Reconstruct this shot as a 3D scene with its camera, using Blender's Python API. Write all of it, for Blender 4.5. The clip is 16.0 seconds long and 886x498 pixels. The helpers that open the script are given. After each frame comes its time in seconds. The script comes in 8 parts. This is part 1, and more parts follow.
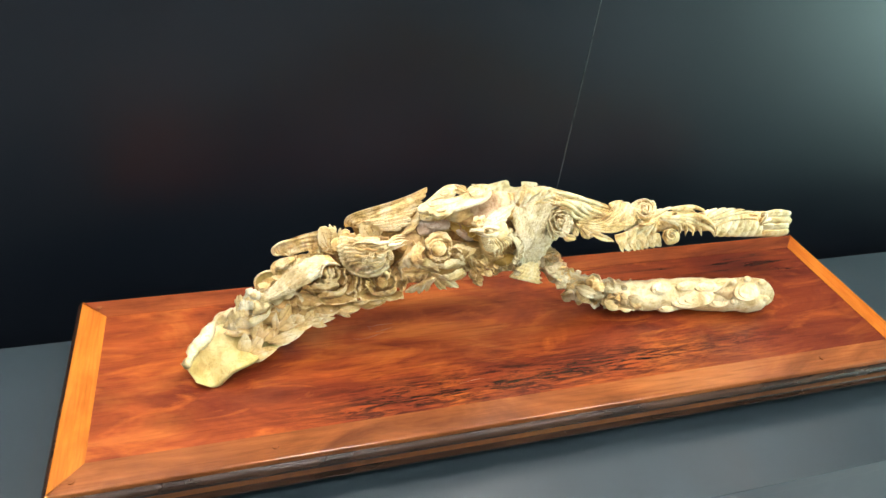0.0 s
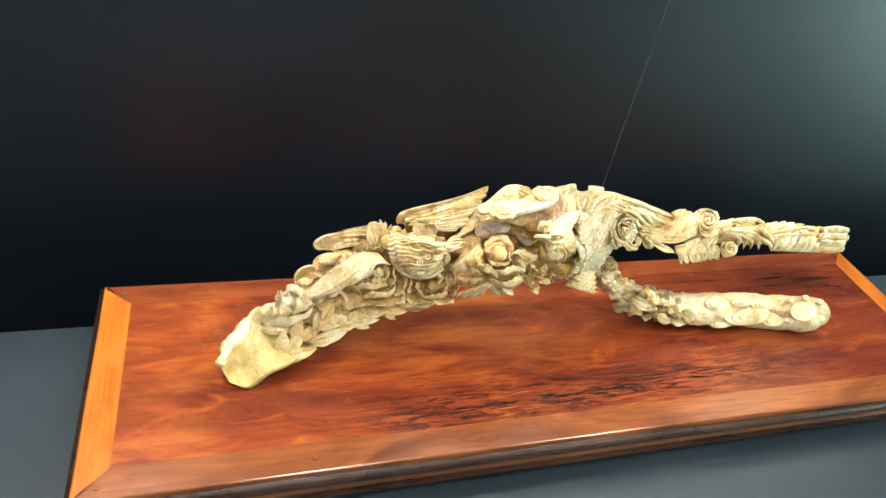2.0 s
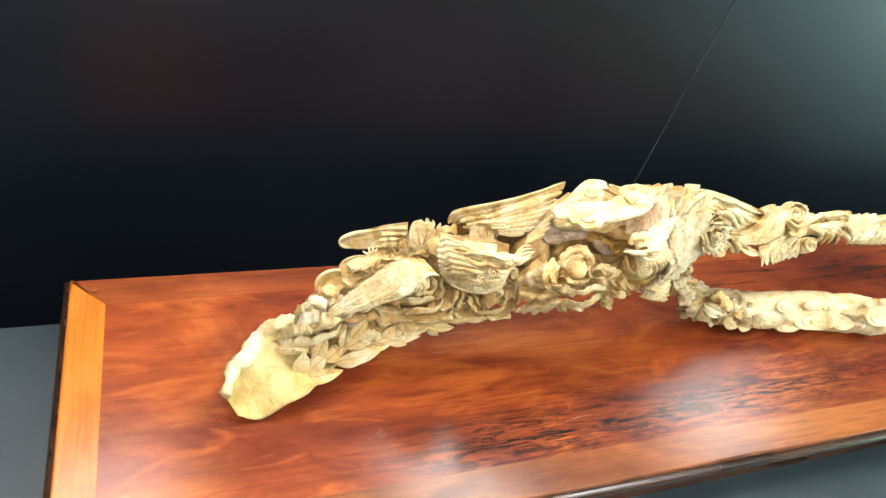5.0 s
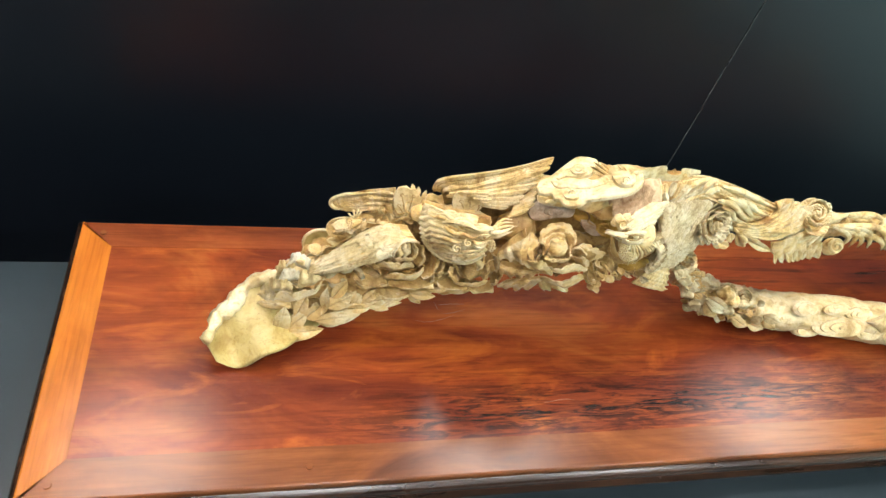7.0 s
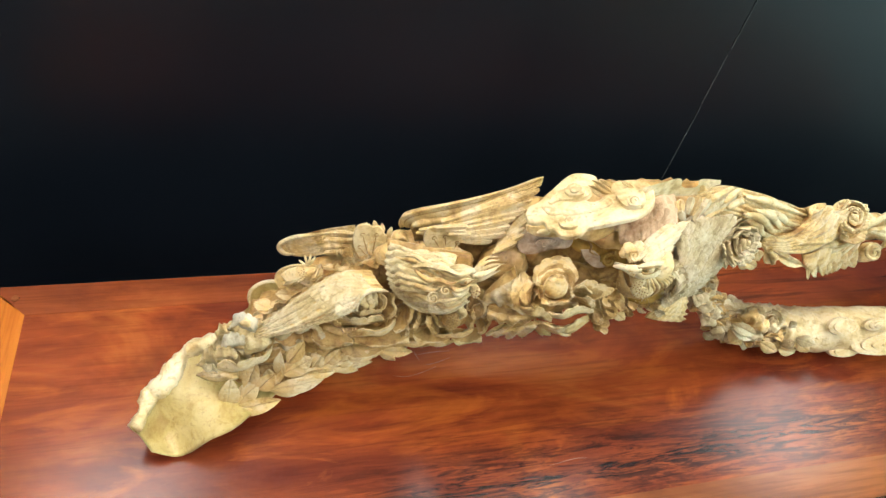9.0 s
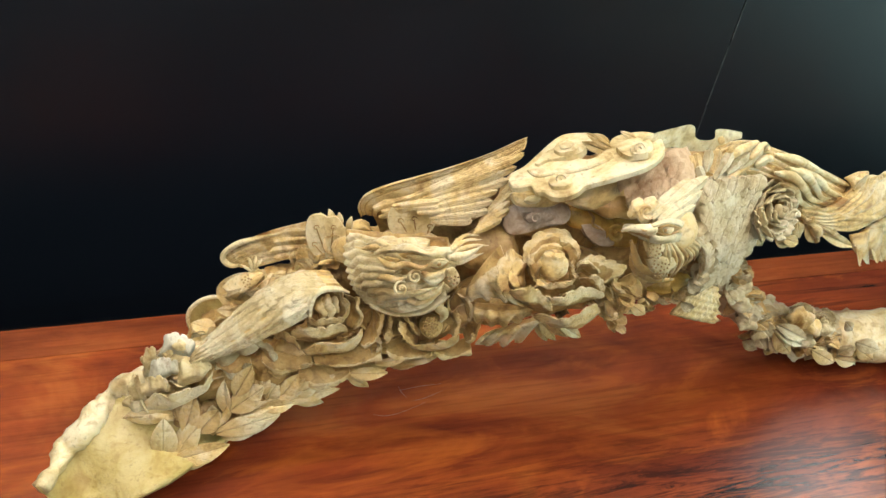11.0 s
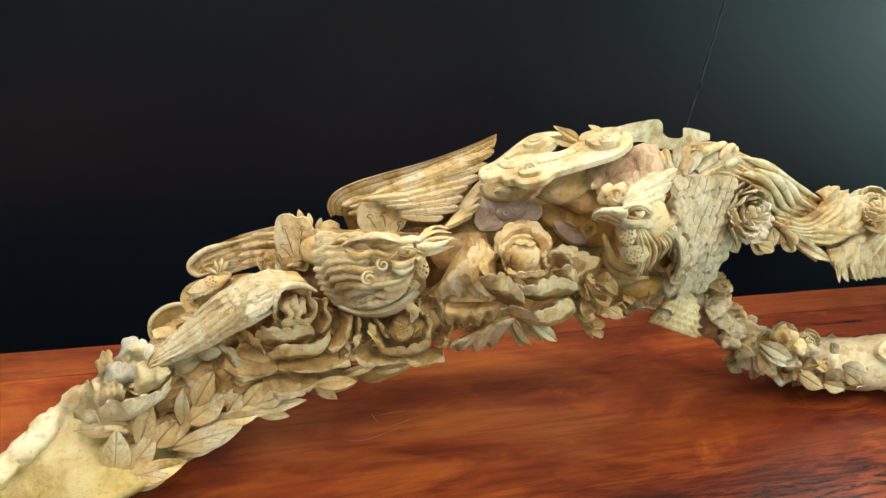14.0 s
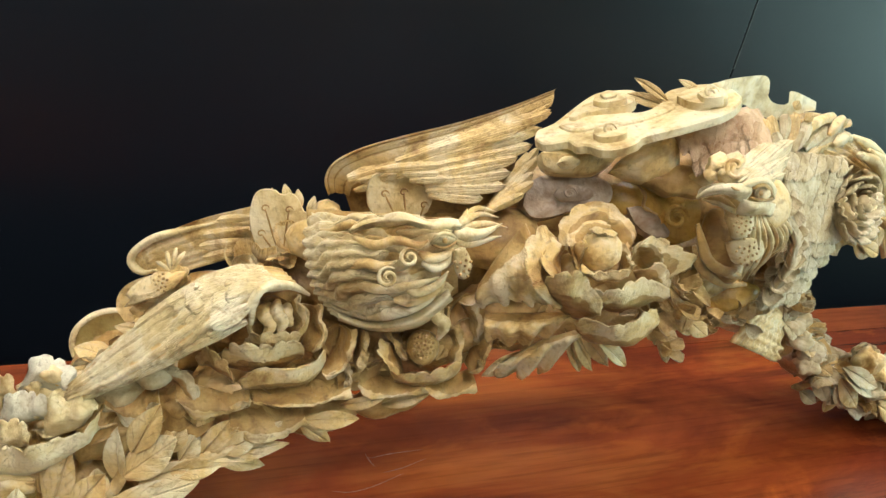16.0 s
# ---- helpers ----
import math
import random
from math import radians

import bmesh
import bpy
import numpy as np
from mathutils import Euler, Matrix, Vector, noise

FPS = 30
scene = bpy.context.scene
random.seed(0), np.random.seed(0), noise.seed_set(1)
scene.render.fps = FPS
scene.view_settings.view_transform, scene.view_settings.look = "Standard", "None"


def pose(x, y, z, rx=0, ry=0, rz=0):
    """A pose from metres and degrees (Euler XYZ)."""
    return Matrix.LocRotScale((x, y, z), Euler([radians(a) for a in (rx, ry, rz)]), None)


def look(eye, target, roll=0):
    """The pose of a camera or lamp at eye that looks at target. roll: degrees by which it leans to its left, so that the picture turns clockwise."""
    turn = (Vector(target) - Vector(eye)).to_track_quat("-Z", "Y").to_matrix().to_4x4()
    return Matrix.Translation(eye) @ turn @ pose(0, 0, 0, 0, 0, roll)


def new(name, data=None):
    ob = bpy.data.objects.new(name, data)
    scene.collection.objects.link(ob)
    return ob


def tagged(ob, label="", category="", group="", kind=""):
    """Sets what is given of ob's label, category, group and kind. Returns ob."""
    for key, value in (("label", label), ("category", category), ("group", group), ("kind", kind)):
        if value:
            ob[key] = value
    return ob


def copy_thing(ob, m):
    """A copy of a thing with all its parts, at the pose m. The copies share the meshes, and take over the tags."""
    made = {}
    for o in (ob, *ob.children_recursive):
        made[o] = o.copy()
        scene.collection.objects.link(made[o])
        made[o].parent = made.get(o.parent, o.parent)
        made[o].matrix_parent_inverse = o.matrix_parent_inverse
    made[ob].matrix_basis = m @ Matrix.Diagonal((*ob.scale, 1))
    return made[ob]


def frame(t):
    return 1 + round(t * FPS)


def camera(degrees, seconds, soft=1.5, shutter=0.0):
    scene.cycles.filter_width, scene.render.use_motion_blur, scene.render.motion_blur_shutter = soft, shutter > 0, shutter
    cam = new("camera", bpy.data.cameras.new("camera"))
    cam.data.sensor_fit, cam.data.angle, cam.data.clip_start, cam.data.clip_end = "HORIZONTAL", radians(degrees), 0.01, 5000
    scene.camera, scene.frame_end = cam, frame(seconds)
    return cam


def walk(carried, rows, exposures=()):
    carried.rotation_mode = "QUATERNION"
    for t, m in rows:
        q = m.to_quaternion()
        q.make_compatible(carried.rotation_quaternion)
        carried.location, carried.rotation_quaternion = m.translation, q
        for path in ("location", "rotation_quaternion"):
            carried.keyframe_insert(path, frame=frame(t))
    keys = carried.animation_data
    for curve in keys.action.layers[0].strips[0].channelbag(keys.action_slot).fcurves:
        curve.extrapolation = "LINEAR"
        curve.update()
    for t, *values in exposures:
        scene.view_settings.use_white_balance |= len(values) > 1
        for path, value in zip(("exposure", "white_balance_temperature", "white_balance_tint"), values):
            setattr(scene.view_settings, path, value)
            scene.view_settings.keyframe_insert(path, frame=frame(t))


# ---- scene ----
cam = camera(65.9, 16.0)
PATH = [
    (0, (0.282, -0.618, 1.748), (0.832, 0.888, 0.551), 7.3),
    (0.5, (0.247, -0.611, 1.741), (0.818, 0.886, 0.544), 8.2),
    (1, (0.193, -0.608, 1.731), (0.793, 0.885, 0.543), 9.3),
    (1.5, (0.163, -0.589, 1.726), (0.795, 0.877, 0.52), 11.2),
    (2, (0.208, -0.519, 1.715), (0.784, 0.946, 0.482), 11.3),
    (2.5, (0.254, -0.482, 1.707), (0.742, 1.002, 0.457), 10.4),
    (3, (0.234, -0.461, 1.704), (0.722, 1.02, 0.453), 10.5),
    (3.5, (0.163, -0.416, 1.667), (0.724, 1.065, 0.446), 11.5),
    (4, (0.141, -0.34, 1.653), (0.847, 1.016, 0.364), 15.6),
    (6.3, (0.194, -0.253, 1.654), (0.812, 0.977, 0.203), 18.5),
    (6.5, (0.207, -0.261, 1.654), (0.8, 0.965, 0.189), 18.3),
    (7, (0.251, -0.301, 1.663), (0.739, 0.959, 0.189), 17.0),
    (7.5, (0.248, -0.264, 1.655), (0.719, 1.0, 0.179), 16.1),
    (8, (0.274, -0.207, 1.61), (0.743, 1.063, 0.138), 13.5),
    (8.5, (0.294, -0.193, 1.591), (0.795, 1.086, 0.137), 13.8),
    (8.7, (0.297, -0.189, 1.593), (0.811, 1.077, 0.132), 14.2),
    (11, (0.361, -0.18, 1.443), (0.853, 1.298, 0.188), 7.2),
    (11.5, (0.366, -0.184, 1.433), (0.871, 1.345, 0.247), 6.8),
    (12, (0.368, -0.212, 1.41), (0.87, 1.367, 0.29), 6.6),
    (12.5, (0.371, -0.224, 1.405), (0.892, 1.386, 0.339), 6.9),
    (13, (0.379, -0.229, 1.396), (0.91, 1.401, 0.365), 7.1),
    (13.5, (0.368, -0.225, 1.389), (0.908, 1.402, 0.358), 7.0),
    (14, (0.373, -0.219, 1.377), (0.912, 1.412, 0.352), 6.8),
    (14.5, (0.374, -0.208, 1.36), (0.926, 1.431, 0.356), 7.0),
    (15, (0.372, -0.177, 1.333), (0.959, 1.478, 0.376), 7.8),
    (15.5, (0.361, -0.122, 1.305), (1.01, 1.508, 0.345), 9.5),
    (16, (0.364, -0.102, 1.29), (1.029, 1.515, 0.318), 9.9),
]
EXPOSURES = [(0, 0.5), (2.0, 0.46), (3.0, 0.46), (3.5, 0.58), (4.0, 0.66), (6.3, 0.25), (8.0, 0.07), (8.7, 0.03), (11.0, -0.20), (16.0, -0.16)]
walk(cam, [(t, look(eye, target, roll)) for t, eye, target, roll in PATH], EXPOSURES)

# ---- world and light ----
TOP, TABLE = 0.900, 0.815          # board's top, table's top
LONG, DEEP = 1.504, 0.389          # the board
world = bpy.data.worlds.new("world")
scene.world = world
world.use_nodes = True
world.node_tree.nodes["Background"].inputs[0].default_value = (0.5, 0.55, 0.6, 1)
world.node_tree.nodes["Background"].inputs[1].default_value = 0.02


# ---- materials ----
class Mat:
    """A small helper round a node material."""

    def __init__(self, name):
        self.m = bpy.data.materials.new(name)
        self.m.use_nodes = True
        self.t = self.m.node_tree
        self.b = self.t.nodes["Principled BSDF"]

    def node(self, kind, **values):
        n = self.t.nodes.new(kind)
        for key, value in values.items():
            n.inputs[key].default_value = value
        return n

    def link(self, a, b):
        self.t.links.new(a, b)

    def coords(self, scale=(1, 1, 1), rot=(0, 0, 0)):
        geo = self.node("ShaderNodeNewGeometry")
        mp = self.node("ShaderNodeMapping")
        mp.inputs["Scale"].default_value = scale
        mp.inputs["Rotation"].default_value = rot
        self.link(geo.outputs["Position"], mp.inputs["Vector"])
        return mp.outputs["Vector"]

    def noise(self, vec, scale, detail=4, rough=0.55, distort=0.0):
        n = self.node("ShaderNodeTexNoise", Scale=scale, Detail=detail, Roughness=rough, Distortion=distort)
        self.link(vec, n.inputs["Vector"])
        return n.outputs["Fac"]

    def ramp(self, fac, stops):
        r = self.node("ShaderNodeValToRGB")
        el = r.color_ramp.elements
        el[0].position, el[0].color = stops[0][0], (*stops[0][1], 1)
        el[1].position, el[1].color = stops[-1][0], (*stops[-1][1], 1)
        for p, c in stops[1:-1]:
            e = el.new(p)
            e.color = (*c, 1)
        self.link(fac, r.inputs["Fac"])
        return r.outputs["Color"]

    def grey(self, fac, a, b, lo=0.0, hi=1.0):
        n = self.node("ShaderNodeMapRange")
        n.inputs["From Min"].default_value, n.inputs["From Max"].default_value = a, b
        n.inputs["To Min"].default_value, n.inputs["To Max"].default_value = lo, hi
        self.link(fac, n.inputs["Value"])
        return n.outputs["Result"]

    def math(self, op, a, b):
        n = self.node("ShaderNodeMath")
        n.operation = op
        for i, v in enumerate((a, b)):
            if isinstance(v, (int, float)):
                n.inputs[i].default_value = v
            else:
                self.link(v, n.inputs[i])
        return n.outputs[0]

    def mix(self, fac, a, b, how="MIX"):
        n = self.node("ShaderNodeMix")
        n.data_type, n.blend_type = "RGBA", how
        for i, v in ((0, fac), (6, a), (7, b)):
            if isinstance(v, (int, float)):
                n.inputs[i].default_value = v
            elif isinstance(v, tuple):
                n.inputs[i].default_value = (*v, 1)
            else:
                self.link(v, n.inputs[i])
        return n.outputs[2]

    def bump(self, height, strength, distance, after=None):
        n = self.node("ShaderNodeBump", Strength=strength, Distance=distance)
        self.link(height, n.inputs["Height"])
        if after is not None:
            self.link(after, n.inputs["Normal"])
        self.link(n.outputs["Normal"], self.b.inputs["Normal"])
        return n.outputs["Normal"]

    def set(self, **values):
        for key, v in values.items():
            sock = self.b.inputs[key.replace("_", " ")]
            if isinstance(v, (int, float)):
                sock.default_value = v
            elif isinstance(v, tuple):
                sock.default_value = (*v, 1)
            else:
                self.link(v, sock)
        return self


TONES = {"boxwood": ((0.8, 0.657, 0.393), (0.71, 0.497, 0.193), (0.32, 0.151, 0.0364)),
         "boxwood_pale": ((0.809, 0.713, 0.478), (0.698, 0.555, 0.279), (0.38, 0.229, 0.0706)),
         "boxwood_smooth": ((0.56, 0.455, 0.205), (0.48, 0.365, 0.125), (0.32, 0.20, 0.05)),
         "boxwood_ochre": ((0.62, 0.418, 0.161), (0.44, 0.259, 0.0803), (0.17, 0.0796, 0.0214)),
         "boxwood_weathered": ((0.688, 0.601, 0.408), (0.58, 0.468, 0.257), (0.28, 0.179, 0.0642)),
         "boxwood_deep": ((0.52, 0.338, 0.118), (0.37, 0.209, 0.0642), (0.17, 0.0846, 0.0268)),
         "boxwood_bleached": ((0.80, 0.76, 0.60), (0.66, 0.60, 0.43), (0.36, 0.29, 0.17)),
         "boxwood_honey": ((0.62, 0.40, 0.11), (0.50, 0.30, 0.065), (0.26, 0.12, 0.02)),
         "boxwood_mauve": ((0.62, 0.51, 0.39), (0.50, 0.38, 0.26), (0.28, 0.17, 0.09)),
         "boxwood_rosy": ((0.7, 0.517, 0.332), (0.58, 0.398, 0.225), (0.32, 0.169, 0.0696))}


def carved_wood(name, lines="", shine=0.36):
    """Boxwood: cream with waxy ochre stains, grey weathering and tool marks. lines: cuts along a blade, in the darker
    tone.
    """
    light, mid, dark = TONES[name]
    a = Mat(name + lines)
    at = a.coords()
    blotch = a.noise(at, 38, 6, 0.62, 0.5)
    fine = a.noise(at, 260, 4, 0.6)
    tool = a.noise(at, 150, 3, 0.55)
    wax_shade = a.noise(a.coords((1, 1, 1), (0.7, 0.1, 0.5)), 85, 3, 0.6, 0.8)
    col = a.ramp(blotch, [(0.32, dark), (0.47, mid), (0.61, light)])
    info = a.node("ShaderNodeObjectInfo")
    col = a.mix(a.grey(info.outputs["Random"], 0, 1, 0.0, 0.25), col, mid)
    grain = a.noise(a.coords((60, 60, 420), (0.4, 0.9, 0.2)), 1.0, 3, 0.5)
    col = a.mix(a.grey(grain, 0.52, 0.75, 0, 0.22), col, dark)
    col = a.mix(a.grey(fine, 0.58, 0.76, 0, 0.55), col, (0.15, 0.075, 0.022))
    col = a.mix(a.grey(wax_shade, 0.55, 0.68, 0, 0.55), col, dark)
    pale = a.noise(a.coords((1, 1, 1), (0.3, 0.2, 0.1)), 16, 3, 0.5)
    col = a.mix(a.grey(pale, 0.55, 0.75, 0, 0.35), col, light)
    n1 = a.bump(grain, 0.15, 0.0006)
    n1 = a.bump(fine, 0.3, 0.0008, n1)
    n1 = a.bump(tool, 0.6, 0.0020, n1)
    if lines:
        along, slant, deep = {"_veined": (5.0, 4.5, 0.0009), "_barbed": (20.0, 3.4, 0.0014), "_scaled": (7.0, 3.5, 0.0014), "_fluted": (2.0, 0.0, 0.0008), "_combed": (0, 0, 0.0010), "_ribbed": (0, 0, 0.0008)}[lines]
        tc = a.node("ShaderNodeTexCoord")
        sep = a.node("ShaderNodeSeparateXYZ")
        a.link(tc.outputs["UV" if lines in ("_combed", "_ribbed") else "Object"], sep.inputs[0])
        wob = a.math("MULTIPLY", a.noise(tc.outputs["Object"], 5, 3), 1.1)
        x = a.math("ABSOLUTE", sep.outputs[0], 0)
        if lines in ("_combed", "_ribbed"):
            sway = a.math("MULTIPLY", a.noise(tc.outputs["UV"], 4, 4, 0.6), 7.0)
            ph = a.math("ADD", a.math("MULTIPLY", sep.outputs[1 if lines == "_combed" else 0], 30.0 if lines == "_combed" else 19.0), sway)
        elif lines in ("_fluted", "_barbed"):
            ph = a.math("ADD", a.math("MULTIPLY", sep.outputs[0], 13.0 if lines == "_fluted" else 6.0), wob)
        else:
            ph = a.math("ADD", a.math("SUBTRACT", a.math("MULTIPLY", sep.outputs[1], along), a.math("MULTIPLY", x, slant)), wob)
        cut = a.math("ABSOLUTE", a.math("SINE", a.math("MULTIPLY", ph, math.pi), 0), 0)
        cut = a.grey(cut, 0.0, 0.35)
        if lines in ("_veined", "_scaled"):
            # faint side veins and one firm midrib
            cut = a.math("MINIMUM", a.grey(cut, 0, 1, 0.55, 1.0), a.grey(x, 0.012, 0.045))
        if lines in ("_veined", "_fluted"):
            # paler towards the rim, ochre towards the root
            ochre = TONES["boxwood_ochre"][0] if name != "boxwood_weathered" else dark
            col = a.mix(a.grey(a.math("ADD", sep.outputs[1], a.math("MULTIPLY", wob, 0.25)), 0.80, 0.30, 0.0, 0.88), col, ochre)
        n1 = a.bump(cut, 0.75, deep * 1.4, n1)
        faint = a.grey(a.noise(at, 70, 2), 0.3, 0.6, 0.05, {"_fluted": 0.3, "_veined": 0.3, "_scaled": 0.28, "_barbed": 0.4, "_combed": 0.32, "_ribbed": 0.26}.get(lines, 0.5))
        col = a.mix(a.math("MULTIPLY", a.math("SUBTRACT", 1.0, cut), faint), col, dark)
    a.set(Base_Color=col, Roughness=a.grey(blotch, 0.2, 0.8, shine + 0.1, shine - 0.05), Specular_IOR_Level=0.4)
    return a.m


WOOD, WOOD_PALE, WOOD_GREY = carved_wood("boxwood"), carved_wood("boxwood_pale"), carved_wood("boxwood_weathered")
WOOD_WHITE = carved_wood("boxwood_bleached")
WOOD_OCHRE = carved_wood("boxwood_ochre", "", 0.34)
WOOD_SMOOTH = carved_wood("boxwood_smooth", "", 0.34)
WOOD_DEEP, WOOD_PINK = carved_wood("boxwood_deep", "", 0.32), carved_wood("boxwood_rosy", "", 0.34)
POLISHED, POLISHED_PINK = carved_wood("boxwood_honey", "", 0.20), carved_wood("boxwood_mauve", "", 0.20)
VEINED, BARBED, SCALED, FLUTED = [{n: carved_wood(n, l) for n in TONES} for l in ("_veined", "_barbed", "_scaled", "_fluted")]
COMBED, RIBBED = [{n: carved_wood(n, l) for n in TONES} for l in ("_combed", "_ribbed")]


def rosewood(name, along, tones, streaks=False, gloss=0.16, soft=0.4):
    """Lacquered red rosewood with the grain along x (0) or y (1)."""
    a = Mat(name)
    stretch = (1.6, 22, 22) if along == 0 else (22, 1.6, 22)
    at = a.coords(stretch)
    wide = a.noise(a.coords((2.6, 7, 7) if along == 0 else (7, 2.2, 7)), 1.5, 5, 0.58, 1.0)
    fine = a.noise(at, 4.0, 7, 0.66, 0.8)
    hair = a.noise(a.coords((9, 260, 260) if along == 0 else (260, 9, 260)), 1.0, 3, 0.6)
    col = a.ramp(wide, [(0.25, tones[0]), (0.42, tones[1]), (0.55, tones[2]), (0.72, tones[3])])
    col = a.mix(a.grey(fine, 0.42, 0.70, 0.0, soft), col, tones[0])
    col = a.mix(a.grey(hair, 0.50, 0.68, 0, 0.28), col, tuple(0.40 * c for c in tones[1]))
    if streaks:
        # a dark smoky figure that runs in flames along the front half
        geo = a.node("ShaderNodeNewGeometry")
        sep = a.node("ShaderNodeSeparateXYZ")
        a.link(geo.outputs["Position"], sep.inputs[0])
        x, y = sep.outputs[0], sep.outputs[1]
        cloudy = a.noise(a.coords((2.4, 6, 1)), 1.3, 4, 0.55, 0.8)
        col = a.mix(a.grey(cloudy, 0.46, 0.66, 0.0, 0.6), col, (0.095, 0.017, 0.008))
        glow = a.noise(a.coords((5, 19, 1), (0, 0, -0.1)), 1.1, 5, 0.6, 1.3)
        col = a.mix(a.grey(glow, 0.53, 0.70, 0.0, 0.55), col, (0.50, 0.125, 0.02))
        wave = a.noise(a.coords((8, 60, 1), (0, 0, -0.12)), 1.2, 8, 0.72, 1.5)
        mid = a.math("ADD", a.math("MULTIPLY", x, 0.035), 0.058)
        off = a.math("ABSOLUTE", a.math("SUBTRACT", y, mid), 0)
        reach = a.math("MULTIPLY", a.grey(x, 0.28, 0.48), a.grey(x, 1.40, 0.95))
        threads = a.noise(a.coords((11, 150, 1), (0, 0, -0.12)), 1.0, 6, 0.7, 1.2)
        thin = a.math("MULTIPLY", a.math("MULTIPLY", a.grey(off, 0.095, 0.02), reach), a.grey(threads, 0.48, 0.60))
        col = a.mix(a.math("MULTIPLY", thin, 0.75), col, (0.040, 0.009, 0.006))
        mask = a.math("MULTIPLY", a.math("MULTIPLY", a.grey(off, 0.052, 0.006), reach), a.grey(wave, 0.47, 0.55))
        col = a.mix(a.math("MULTIPLY", mask, 0.97), col, (0.012, 0.007, 0.007))
        col = a.mix(a.grey(a.math("ADD", x, a.math("MULTIPLY", wide, 0.5)), 1.05, 1.55, 0.0, 0.45), col, (0.085, 0.014, 0.007))
        wave2 = a.noise(a.coords((2.0, 30, 1)), 2.0, 5, 0.6, 0.6)
        back = a.math("MULTIPLY", a.grey(y, 0.24, 0.30), a.grey(x, 0.7, 0.95))
        col = a.mix(a.math("MULTIPLY", back, a.grey(wave2, 0.5, 0.66, 0, 0.75)), col, (0.025, 0.009, 0.006))
    smear = a.noise(a.coords(), 9, 4, 0.6)
    a.bump(hair, 0.06, 0.0004)
    a.set(Base_Color=col, Roughness=a.grey(smear, 0.1, 0.9, gloss - 0.03, gloss + 0.05), Specular_IOR_Level=0.5)
    return a.m


PANEL = rosewood("rosewood_panel", 0, ((0.085, 0.014, 0.008), (0.195, 0.035, 0.012), (0.31, 0.063, 0.016), (0.46, 0.132, 0.027)), True, 0.2, 0.22)
RAIL = rosewood("rosewood_rail", 0, ((0.09, 0.025, 0.01), (0.20, 0.06, 0.018), (0.28, 0.085, 0.024), (0.36, 0.13, 0.036)), False, 0.2)
BACK_RAIL = rosewood("rosewood_back_rail", 0, ((0.09, 0.018, 0.009), (0.20, 0.045, 0.014), (0.28, 0.066, 0.019), (0.36, 0.105, 0.028)), False, 0.2)
END = rosewood("rosewood_end_rail", 1, ((0.24, 0.055, 0.008), (0.42, 0.112, 0.013), (0.53, 0.158, 0.018), (0.60, 0.20, 0.027)), False, 0.2)
EDGE = rosewood("rosewood_edge", 0, ((0.014, 0.007, 0.004), (0.026, 0.012, 0.007), (0.044, 0.020, 0.011), (0.07, 0.030, 0.015)), False, 0.25)


def painted(name, colour, rough, vary=0.15, spec=0.5, cell=6):
    a = Mat(name)
    n = a.noise(a.coords(), cell, 5, 0.6)
    fine = a.noise(a.coords(), 300, 3, 0.6)
    col = a.ramp(n, [(0.3, tuple(c * (1 - vary) for c in colour)), (0.7, tuple(c * (1 + vary) for c in colour))])
    a.bump(fine, 0.05, 0.0005)
    a.set(Base_Color=col, Roughness=a.grey(n, 0.3, 0.7, rough - 0.05, rough + 0.05), Specular_IOR_Level=spec)
    return a.m


TABLE_PAINT = painted("slate_paint", (0.019, 0.031, 0.038), 0.40)
BLACK_PANEL = painted("black_panel", (0.0050, 0.0074, 0.0120), 0.39, 0.2, 0.42, 2.0)
CHALK = painted("chalk_scuff", (0.08, 0.09, 0.09), 0.8, 0.6, 0.5, 60)
SCUFF = painted("lacquer_scratch", (0.30, 0.16, 0.11), 0.6, 0.5, 0.3, 200)
FLOOR = painted("floor_stone", (0.58, 0.60, 0.62), 0.5)
WALL = painted("wall_paint", (0.022, 0.030, 0.036), 0.7)
CEILING = painted("ceiling_paint", (0.08, 0.08, 0.08), 0.8)
FRAME_WHITE = painted("lamp_frame", (0.6, 0.6, 0.6), 0.4)
DARK = painted("shadow_foot", (0.02, 0.012, 0.01), 0.4)


def glowing(name, colour, strength):
    a = Mat(name)
    a.set(Base_Color=(0.8, 0.8, 0.8), Emission_Color=colour, Emission_Strength=strength)
    return a.m


OVERHEAD_FILL = glowing("overhead_fill", (1.0, 0.965, 0.915), 69.0)
FRONT_FILL = glowing("front_fill", (1.0, 0.965, 0.925), 60.0)
LAMP_DIM = glowing("lamp_diffuser_dim", (1.0, 0.97, 0.93), 10.0)
STRIP_FILL = glowing("strip_fill", (0.92, 0.97, 1.0), 27.0)
SHEEN_GLOW = glowing("sheen_glow", (0.55, 0.86, 0.80), 9.0)


# ---- mesh helpers ----
def mesh(name, verts, faces, material, smooth=True):
    me = bpy.data.meshes.new(name)
    me.from_pydata([tuple(v) for v in verts], [], faces)
    me.materials.append(material)
    for p in me.polygons:
        p.use_smooth = smooth
    me.update()
    return me


def part(name, data, parent, label=""):
    """One mesh as an object under a thing or under a part."""
    ob = new(name, data)
    ob.parent = parent
    return tagged(ob, label)


